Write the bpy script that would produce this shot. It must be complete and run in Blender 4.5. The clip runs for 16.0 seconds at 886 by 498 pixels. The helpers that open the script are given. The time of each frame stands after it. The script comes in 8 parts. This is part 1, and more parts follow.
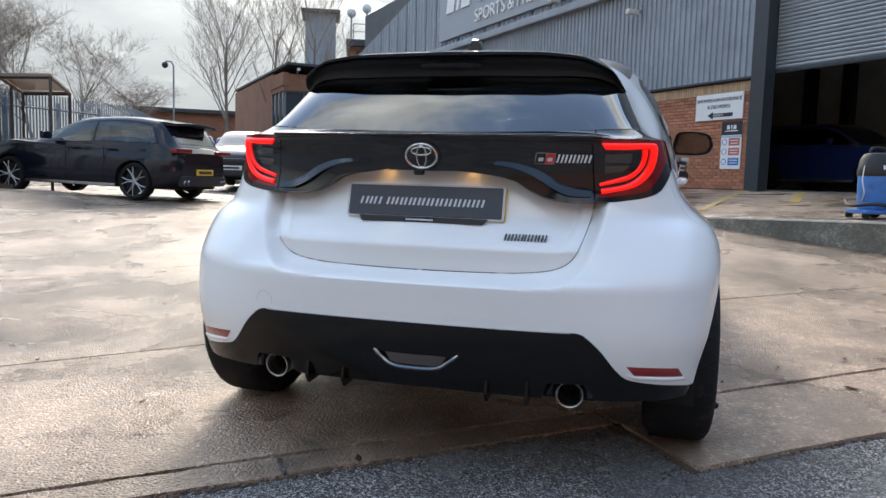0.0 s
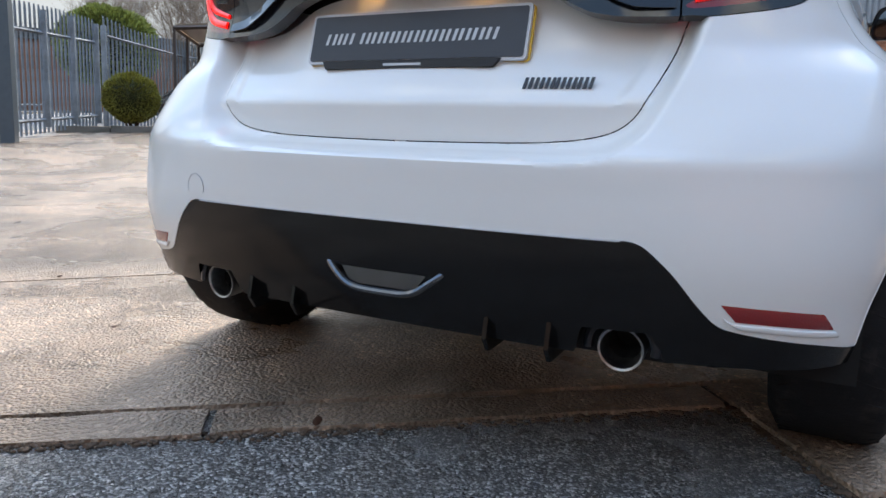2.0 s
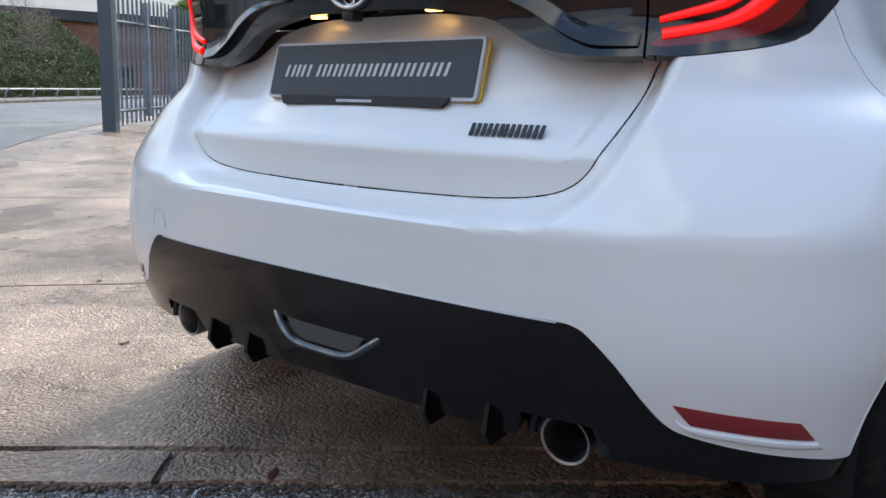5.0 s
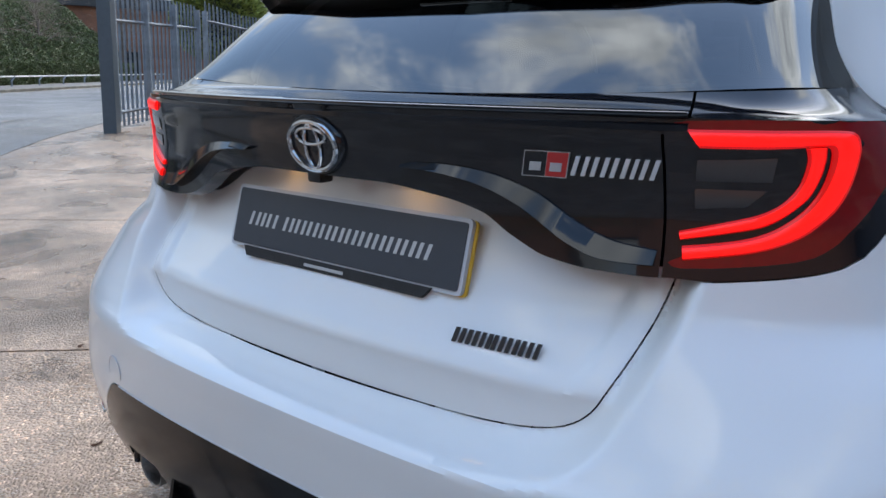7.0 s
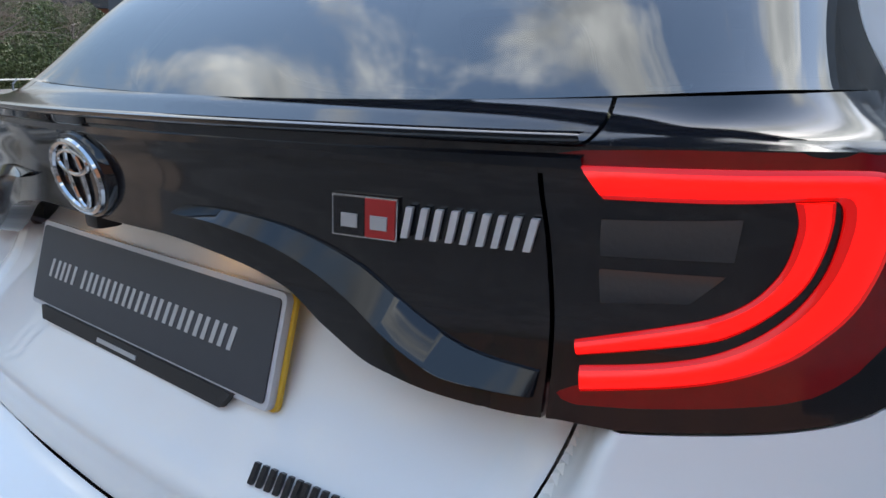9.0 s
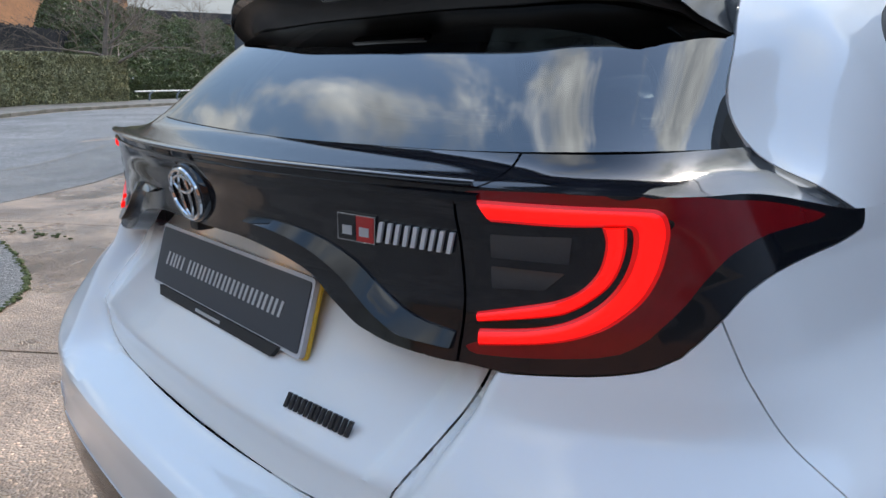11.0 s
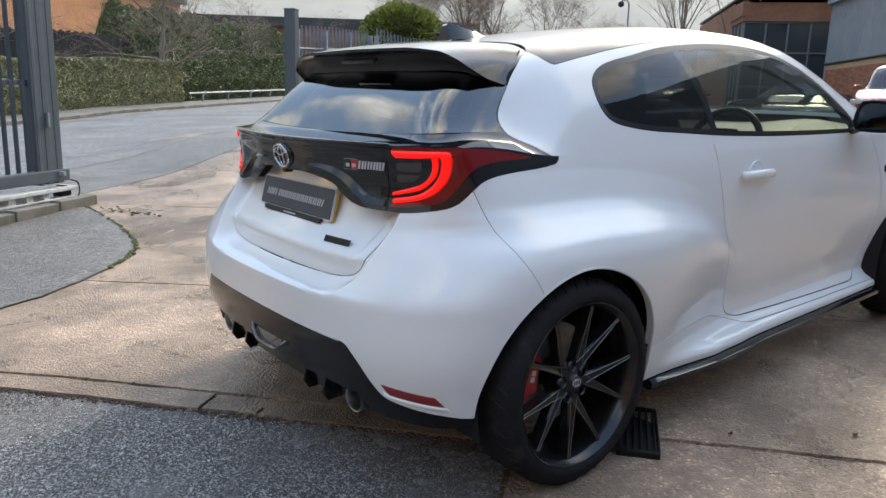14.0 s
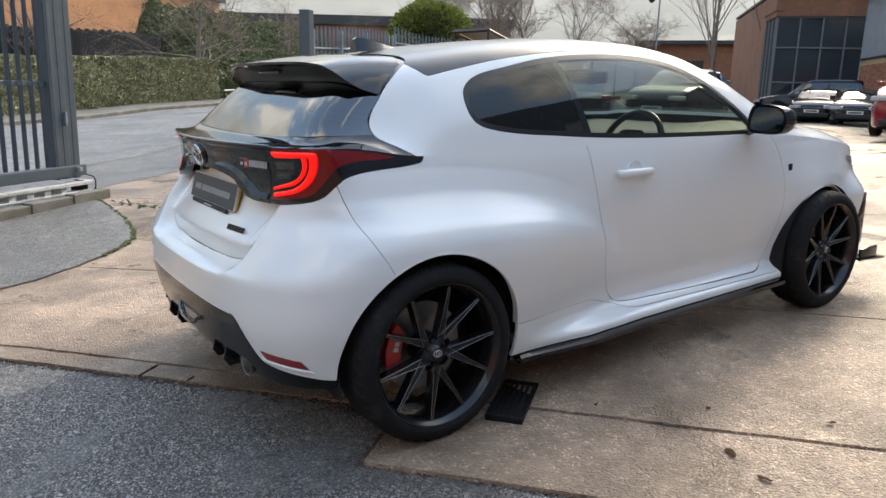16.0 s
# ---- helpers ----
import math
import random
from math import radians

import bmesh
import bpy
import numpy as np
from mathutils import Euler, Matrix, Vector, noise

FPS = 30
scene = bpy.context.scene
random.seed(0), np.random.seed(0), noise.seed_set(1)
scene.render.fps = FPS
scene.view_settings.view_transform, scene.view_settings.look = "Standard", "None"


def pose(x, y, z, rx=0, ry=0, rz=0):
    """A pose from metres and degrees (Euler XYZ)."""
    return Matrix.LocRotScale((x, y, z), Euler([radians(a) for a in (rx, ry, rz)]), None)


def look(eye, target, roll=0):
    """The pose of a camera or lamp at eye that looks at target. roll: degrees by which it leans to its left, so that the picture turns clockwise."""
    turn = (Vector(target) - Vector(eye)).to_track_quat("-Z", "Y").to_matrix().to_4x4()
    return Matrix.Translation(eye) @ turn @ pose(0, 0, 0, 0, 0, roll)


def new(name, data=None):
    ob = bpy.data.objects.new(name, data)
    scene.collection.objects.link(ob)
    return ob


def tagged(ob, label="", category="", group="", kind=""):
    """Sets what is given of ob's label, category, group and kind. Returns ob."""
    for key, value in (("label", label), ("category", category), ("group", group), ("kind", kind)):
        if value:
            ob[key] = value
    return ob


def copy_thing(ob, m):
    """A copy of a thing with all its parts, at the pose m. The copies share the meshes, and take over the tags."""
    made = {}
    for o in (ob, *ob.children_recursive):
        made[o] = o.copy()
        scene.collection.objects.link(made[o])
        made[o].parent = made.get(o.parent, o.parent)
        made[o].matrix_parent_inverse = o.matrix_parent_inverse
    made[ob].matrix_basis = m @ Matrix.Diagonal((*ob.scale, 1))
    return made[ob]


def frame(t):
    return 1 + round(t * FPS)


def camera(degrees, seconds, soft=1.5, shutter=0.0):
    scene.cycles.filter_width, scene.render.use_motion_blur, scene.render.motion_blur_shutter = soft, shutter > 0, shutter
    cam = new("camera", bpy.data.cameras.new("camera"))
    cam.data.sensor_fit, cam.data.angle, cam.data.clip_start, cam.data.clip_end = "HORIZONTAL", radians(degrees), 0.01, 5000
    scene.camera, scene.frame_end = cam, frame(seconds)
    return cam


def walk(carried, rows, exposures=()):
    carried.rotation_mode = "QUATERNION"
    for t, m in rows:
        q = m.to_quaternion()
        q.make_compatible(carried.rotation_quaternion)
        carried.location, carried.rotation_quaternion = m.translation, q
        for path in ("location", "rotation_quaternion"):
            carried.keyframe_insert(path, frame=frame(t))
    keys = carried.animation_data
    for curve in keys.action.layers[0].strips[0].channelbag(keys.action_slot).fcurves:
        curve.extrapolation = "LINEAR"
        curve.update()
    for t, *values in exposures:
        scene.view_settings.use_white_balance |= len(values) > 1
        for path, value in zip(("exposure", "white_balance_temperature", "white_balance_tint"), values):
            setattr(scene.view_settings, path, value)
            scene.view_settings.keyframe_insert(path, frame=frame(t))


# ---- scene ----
cam = camera(62.5, 16.0)
SLOPE = pose(0, 0, 0, 2.4)  # the yard rises towards the showroom, and the car with it
PATH = [
    (0, (0.677, -2.722, 1.006), (0.152, -0.811, 0.735), 1.0),
    (0.5, (0.721, -2.54, 0.955), (0.103, -0.661, 0.658), 1.1),
    (1, (0.78, -2.306, 0.893), (0.056, -0.469, 0.573), 1.0),
    (1.5, (0.82, -2.038, 0.811), (-0.031, -0.262, 0.462), 0.8),
    (2, (0.816, -1.812, 0.695), (-0.141, -0.097, 0.317), 0.7),
    (2.5, (0.824, -1.683, 0.595), (-0.193, 0.005, 0.256), 1.5),
    (3, (0.857, -1.598, 0.541), (-0.235, 0.041, 0.194), 1.2),
    (3.2, (0.865, -1.581, 0.525), (-0.25, 0.045, 0.19), 1.5),
    (5.3, (0.962, -1.496, 0.86), (-0.225, 0.052, 0.42), 0.7),
    (5.5, (0.952, -1.468, 0.894), (-0.244, 0.071, 0.443), 0.7),
    (6, (0.897, -1.427, 0.991), (-0.286, 0.11, 0.505), 0.4),
    (6.5, (0.846, -1.38, 1.057), (-0.338, 0.159, 0.58), 0.5),
    (7, (0.839, -1.301, 1.096), (-0.345, 0.239, 0.622), 0.5),
    (7.5, (0.883, -1.189, 1.116), (-0.297, 0.352, 0.632), 0.3),
    (8, (0.868, -1.042, 1.097), (-0.313, 0.499, 0.618), 0.4),
    (8.5, (0.815, -0.938, 1.083), (-0.381, 0.592, 0.603), 0.3),
    (9, (0.777, -0.874, 1.091), (-0.473, 0.615, 0.619), 0.3),
    (9.2, (0.774, -0.855, 1.094), (-0.499, 0.614, 0.623), 0.3),
    (11.3, (1.204, -1.043, 1.166), (-0.269, 0.236, 0.724), 0.4),
    (11.5, (1.305, -1.1, 1.182), (-0.173, 0.172, 0.739), 0.3),
    (12, (1.526, -1.246, 1.244), (0.039, 0.015, 0.798), 0.1),
    (12.5, (1.73, -1.396, 1.257), (0.239, -0.141, 0.808), -0.1),
    (13, (1.927, -1.485, 1.216), (0.424, -0.244, 0.767), -0.2),
    (13.5, (2.107, -1.564, 1.206), (0.587, -0.346, 0.755), -0.3),
    (14, (2.289, -1.64, 1.229), (0.756, -0.438, 0.778), -0.3),
    (14.5, (2.459, -1.635, 1.246), (0.915, -0.447, 0.796), -0.5),
    (15, (2.657, -1.578, 1.276), (1.093, -0.417, 0.822), -0.5),
    (15.5, (2.806, -1.509, 1.284), (1.225, -0.372, 0.829), -0.6),
    (16, (2.891, -1.401, 1.274), (1.297, -0.284, 0.813), -0.5),
]
# the film's white balance drifts a little as the car fills the picture
EXPOSE = [(0, 0.08, 6800, 5), (1.5, 0.12, 6750, 5), (3, 0.24, 6950, 5), (5.5, 0.0, 6550, 5), (7, -0.18, 6300, 5), (9, -0.04, 6600, 5), (12, -0.25, 6500, 5), (14, 0.02, 7100, 5), (16, 0.05, 7400, 5)]
walk(cam, [(t, SLOPE @ look(eye, target, roll)) for t, eye, target, roll in PATH], EXPOSE)

# ---- world and sun ----
SUN_EL, SUN_AZ = 34.0, -24.0
world = bpy.data.worlds.new("sky")
scene.world = world
world.use_nodes = True
wn, wl = world.node_tree.nodes, world.node_tree.links
wn.clear()
w_out = wn.new("ShaderNodeOutputWorld")
w_bg = wn.new("ShaderNodeBackground")
w_sky = wn.new("ShaderNodeTexSky")
w_sky.sky_type, w_sky.sun_disc = "NISHITA", False
w_sky.sun_elevation, w_sky.sun_rotation = radians(SUN_EL), radians(SUN_AZ)
w_sky.dust_density, w_sky.ozone_density = 1.3, 1.2
# broken cloud on a flat layer overhead: blue gaps above, closing to grey towards the horizon
def w_math(op, *args):
    nd = wn.new("ShaderNodeMath"); nd.operation = op
    for k, v in enumerate(args):
        if isinstance(v, (int, float)):
            nd.inputs[k].default_value = v
        else:
            wl.new(v, nd.inputs[k])
    return nd.outputs[0]


def w_range(v, a, b, c, d):
    nd = wn.new("ShaderNodeMapRange")
    nd.interpolation_type = "SMOOTHSTEP"
    for k, x in zip((1, 2, 3, 4), (a, b, c, d)):
        nd.inputs[k].default_value = x
    wl.new(v, nd.inputs[0])
    return nd.outputs[0]


w_co = wn.new("ShaderNodeTexCoord")
w_sep = wn.new("ShaderNodeSeparateXYZ")
wl.new(w_co.outputs["Generated"], w_sep.inputs[0])
w_z = w_math("ADD", w_math("MAXIMUM", w_sep.outputs["Z"], 0.0), 0.22)
w_vec = wn.new("ShaderNodeCombineXYZ")
w_vec.inputs[2].default_value = 0.8
wl.new(w_math("DIVIDE", w_sep.outputs["X"], w_z), w_vec.inputs[0])
wl.new(w_math("DIVIDE", w_sep.outputs["Y"], w_z), w_vec.inputs[1])
w_n1, w_n2 = wn.new("ShaderNodeTexNoise"), wn.new("ShaderNodeTexNoise")
for nd, sc, det in ((w_n1, 2.1, 7), (w_n2, 3.0, 5)):
    nd.inputs["Scale"].default_value, nd.inputs["Detail"].default_value, nd.inputs["Roughness"].default_value = sc, det, 0.55
    wl.new(w_vec.outputs[0], nd.inputs["Vector"])
w_n1.inputs["Distortion"].default_value = 0.25
w_low = w_range(w_sep.outputs["Z"], 0.10, 0.55, 0.16, 0.0)  # more cloud low down
w_fac = w_range(w_math("ADD", w_n1.outputs["Fac"], w_low), 0.49, 0.63, 0.0, 1.0)
w_cr = wn.new("ShaderNodeValToRGB")
w_cr.color_ramp.elements[0].color, w_cr.color_ramp.elements[1].color = (4.2, 4.6, 5.3, 1), (19.0, 19.0, 19.2, 1)
w_cr.color_ramp.elements[0].position, w_cr.color_ramp.elements[1].position = 0.36, 0.76
wl.new(w_n2.outputs["Fac"], w_cr.inputs[0])
w_blue = wn.new("ShaderNodeVectorMath"); w_blue.operation = "SCALE"
w_blue.inputs["Scale"].default_value = 2.6
wl.new(w_sky.outputs[0], w_blue.inputs[0])
w_mix = wn.new("ShaderNodeMix"); w_mix.data_type = "RGBA"
wl.new(w_fac, w_mix.inputs[0]); wl.new(w_blue.outputs[0], w_mix.inputs[6]); wl.new(w_cr.outputs[0], w_mix.inputs[7])
# far off the layers of cloud run together into an even grey
w_flat = wn.new("ShaderNodeMix"); w_flat.data_type = "RGBA"
w_flat.inputs[7].default_value = (9.5, 10.0, 10.9, 1)
wl.new(w_range(w_sep.outputs["Z"], 0.16, 0.42, 0.85, 0.0), w_flat.inputs[0]); wl.new(w_mix.outputs[2], w_flat.inputs[6])
# a cloudy sky is about twice as bright overhead as at the horizon
w_up = wn.new("ShaderNodeVectorMath"); w_up.operation = "SCALE"
wl.new(w_flat.outputs[2], w_up.inputs[0]); wl.new(w_range(w_sep.outputs["Z"], 0.03, 0.85, 0.5, 2.3), w_up.inputs["Scale"])
wl.new(w_up.outputs[0], w_bg.inputs["Color"])
w_bg.inputs["Strength"].default_value = 0.118
wl.new(w_bg.outputs[0], w_out.inputs[0])

sun = new("sun", bpy.data.lights.new("sun", "SUN"))
sun.data.energy, sun.data.angle, sun.data.color = 2.7, radians(18), (1, 0.90, 0.79)
sx, sy = math.sin(radians(SUN_AZ)) * math.cos(radians(SUN_EL)), math.cos(radians(SUN_AZ)) * math.cos(radians(SUN_EL))
sun.matrix_world = look((sx * 50, sy * 50, math.sin(radians(SUN_EL)) * 50), (0, 0, 0))

# ---- materials ----
def mat(name, color, rough=0.5, metal=0.0, coat=0.0, var=0.0, scale=8.0, bump=0.0, bscale=60.0, trans=0.0, ior=1.45,
        emit=None, power=0.0, rvar=0.0, grime=None, gscale=1.5, gpos=(0.45, 0.7), spec=0.5, island=0.0, rnd=0.0, stone=0.0, sscale=120.0, sbump=0.004, spark=2.5, cloud=0.45, low=0.55, wet=0.0, wscale=0.5, wpos=(0.48, 0.60)):
    """Principled material in metres: colour noise at two scales, roughness noise, stains, relief."""
    m = bpy.data.materials.new(name)
    m.use_nodes = True
    n, l = m.node_tree.nodes, m.node_tree.links
    b = n["Principled BSDF"]
    b.inputs["Base Color"].default_value = (*color, 1)
    b.inputs["Roughness"].default_value, b.inputs["Metallic"].default_value = rough, metal
    b.inputs["Coat Weight"].default_value, b.inputs["Coat Roughness"].default_value = coat, 0.03
    b.inputs["Transmission Weight"].default_value, b.inputs["IOR"].default_value = trans, ior
    b.inputs["Specular IOR Level"].default_value = spec
    if emit:
        b.inputs["Emission Color"].default_value, b.inputs["Emission Strength"].default_value = (*emit, 1), power
    co = n.new("ShaderNodeTexCoord")
    col = None
    if var or grime or island or rnd:
        t1 = n.new("ShaderNodeTexNoise")
        t1.inputs["Scale"].default_value, t1.inputs["Detail"].default_value, t1.inputs["Roughness"].default_value = scale, 6, 0.65
        l.new(co.outputs["Object"], t1.inputs["Vector"])
        hs = n.new("ShaderNodeHueSaturation")
        hs.inputs["Color"].default_value = (*color, 1)
        mr = n.new("ShaderNodeMapRange")
        mr.inputs[1].default_value, mr.inputs[2].default_value = 0.25, 0.75
        mr.inputs[3].default_value, mr.inputs[4].default_value = 1 - var, 1 + var
        l.new(t1.outputs["Fac"], mr.inputs[0])
        val = mr.outputs[0]
        for amount, source in ((island, "geo"), (rnd, "obj")):
            if amount:
                g = n.new("ShaderNodeNewGeometry" if source == "geo" else "ShaderNodeObjectInfo")
                mm = n.new("ShaderNodeMapRange")
                mm.inputs[3].default_value, mm.inputs[4].default_value = 1 - amount, 1 + amount
                l.new(g.outputs["Random Per Island" if source == "geo" else "Random"], mm.inputs[0])
                mu = n.new("ShaderNodeMath"); mu.operation = "MULTIPLY"
                l.new(val, mu.inputs[0]); l.new(mm.outputs[0], mu.inputs[1])
                val = mu.outputs[0]
        if stone:
            # single stones of the aggregate, each with its own shade
            vo = n.new("ShaderNodeTexVoronoi")
            vo.inputs["Scale"].default_value, vo.inputs["Randomness"].default_value = sscale, 1.0
            l.new(co.outputs["Object"], vo.inputs["Vector"])
            sp = n.new("ShaderNodeSeparateColor")
            l.new(vo.outputs["Color"], sp.inputs[0])
            t5 = n.new("ShaderNodeTexNoise")
            t5.inputs["Scale"].default_value, t5.inputs["Detail"].default_value, t5.inputs["Roughness"].default_value = sscale * 0.22, 9, 0.75
            l.new(co.outputs["Object"], t5.inputs["Vector"])
            m5 = n.new("ShaderNodeMapRange")
            m5.inputs[1].default_value, m5.inputs[2].default_value, m5.inputs[3].default_value, m5.inputs[4].default_value = 0.32, 0.68, 1 - cloud, 1 + cloud
            l.new(t5.outputs["Fac"], m5.inputs[0])
            mu5 = n.new("ShaderNodeMath"); mu5.operation = "MULTIPLY"
            l.new(val, mu5.inputs[0]); l.new(m5.outputs[0], mu5.inputs[1])
            val = mu5.outputs[0]
            pw = n.new("ShaderNodeMath"); pw.operation, pw.inputs[1].default_value = "POWER", spark
            l.new(sp.outputs[0], pw.inputs[0])
            ms = n.new("ShaderNodeMapRange")
            ms.inputs[3].default_value, ms.inputs[4].default_value = 1 - stone * low, 1 + stone * 1.6
            l.new(pw.outputs[0], ms.inputs[0])
            mu = n.new("ShaderNodeMath"); mu.operation = "MULTIPLY"
            l.new(val, mu.inputs[0]); l.new(ms.outputs[0], mu.inputs[1])
            val = mu.outputs[0]
        l.new(val, hs.inputs["Value"])
        col = hs.outputs[0]
        if grime:
            t2 = n.new("ShaderNodeTexNoise")
            t2.inputs["Scale"].default_value, t2.inputs["Detail"].default_value, t2.inputs["Roughness"].default_value = gscale, 9, 0.7
            l.new(co.outputs["Object"], t2.inputs["Vector"])
            rp = n.new("ShaderNodeMapRange")
            rp.inputs[1].default_value, rp.inputs[2].default_value = gpos
            l.new(t2.outputs["Fac"], rp.inputs[0])
            mx = n.new("ShaderNodeMix"); mx.data_type = "RGBA"
            mx.inputs[7].default_value = (*grime, 1)
            l.new(rp.outputs[0], mx.inputs[0]); l.new(col, mx.inputs[6])
            col = mx.outputs[2]
        if wet:
            # damp patches: darker and shinier
            t6 = n.new("ShaderNodeTexNoise")
            t6.inputs["Scale"].default_value, t6.inputs["Detail"].default_value, t6.inputs["Roughness"].default_value = wscale, 10, 0.62
            t6.inputs["Distortion"].default_value = 0.6
            l.new(co.outputs["Object"], t6.inputs["Vector"])
            m6 = n.new("ShaderNodeMapRange")
            m6.inputs[1].default_value, m6.inputs[2].default_value = wpos
            l.new(t6.outputs["Fac"], m6.inputs[0])
            damp = n.new("ShaderNodeMix"); damp.data_type, damp.blend_type = "RGBA", "MULTIPLY"
            damp.inputs[7].default_value = (1 - wet, 1 - wet * 1.04, 1 - wet * 1.08, 1)
            l.new(m6.outputs[0], damp.inputs[0]); l.new(col, damp.inputs[6])
            col = damp.outputs[2]
        l.new(col, b.inputs["Base Color"])
    if rvar:
        t3 = n.new("ShaderNodeTexNoise")
        t3.inputs["Scale"].default_value, t3.inputs["Detail"].default_value = gscale * 1.3, 7
        l.new(co.outputs["Object"], t3.inputs["Vector"])
        r3 = n.new("ShaderNodeMapRange")
        r3.inputs[1].default_value, r3.inputs[2].default_value = 0.35, 0.65
        r3.inputs[3].default_value, r3.inputs[4].default_value = max(rough - rvar, 0.03), min(rough + rvar, 1)
        l.new(t3.outputs["Fac"], r3.inputs[0]); l.new(r3.outputs[0], b.inputs["Roughness"])
        if wet:
            m7 = n.new("ShaderNodeMix")
            m7.inputs[3].default_value = 0.23
            l.new(m6.outputs[0], m7.inputs[0]); l.new(r3.outputs[0], m7.inputs[2]); l.new(m7.outputs[0], b.inputs["Roughness"])
    if bump:
        t4 = n.new("ShaderNodeTexNoise")
        t4.inputs["Scale"].default_value, t4.inputs["Detail"].default_value = bscale, 5
        l.new(co.outputs["Object"], t4.inputs["Vector"])
        bp = n.new("ShaderNodeBump")
        bp.inputs["Strength"].default_value, bp.inputs["Distance"].default_value = min(bump, 1), 0.01 * max(bump, 1)
        l.new(t4.outputs["Fac"], bp.inputs["Height"]); l.new(bp.outputs[0], b.inputs["Normal"])
        if stone:
            b2 = n.new("ShaderNodeBump")
            b2.inputs["Strength"].default_value, b2.inputs["Distance"].default_value, b2.invert = 1.0, sbump, True
            l.new(vo.outputs["Distance"], b2.inputs["Height"])
            l.new(bp.outputs[0], b2.inputs["Normal"]); l.new(b2.outputs[0], b.inputs["Normal"])
    return m


def pane(name, tint, rough=0.0, gloss=0.06):
    """Thin window glass: see-through tint with a mirror gloss that rises at a slant."""
    m = bpy.data.materials.new(name)
    m.use_nodes = True
    n, l = m.node_tree.nodes, m.node_tree.links
    n.clear()
    o, mx, tr, gl, lw, pw, mr = (n.new("ShaderNode" + k) for k in ("OutputMaterial", "MixShader", "BsdfTransparent", "BsdfGlossy", "LayerWeight", "Math", "MapRange"))
    tr.inputs[0].default_value, gl.inputs["Roughness"].default_value, lw.inputs[0].default_value = (*tint, 1), rough, 0.5
    pw.operation, pw.inputs[1].default_value = "POWER", 4.5
    mr.inputs[3].default_value, mr.inputs[4].default_value = gloss, 1.0
    l.new(lw.outputs["Facing"], pw.inputs[0]); l.new(pw.outputs[0], mr.inputs[0]); l.new(mr.outputs[0], mx.inputs[0])
    l.new(tr.outputs[0], mx.inputs[1]); l.new(gl.outputs[0], mx.inputs[2]); l.new(mx.outputs[0], o.inputs[0])
    return m


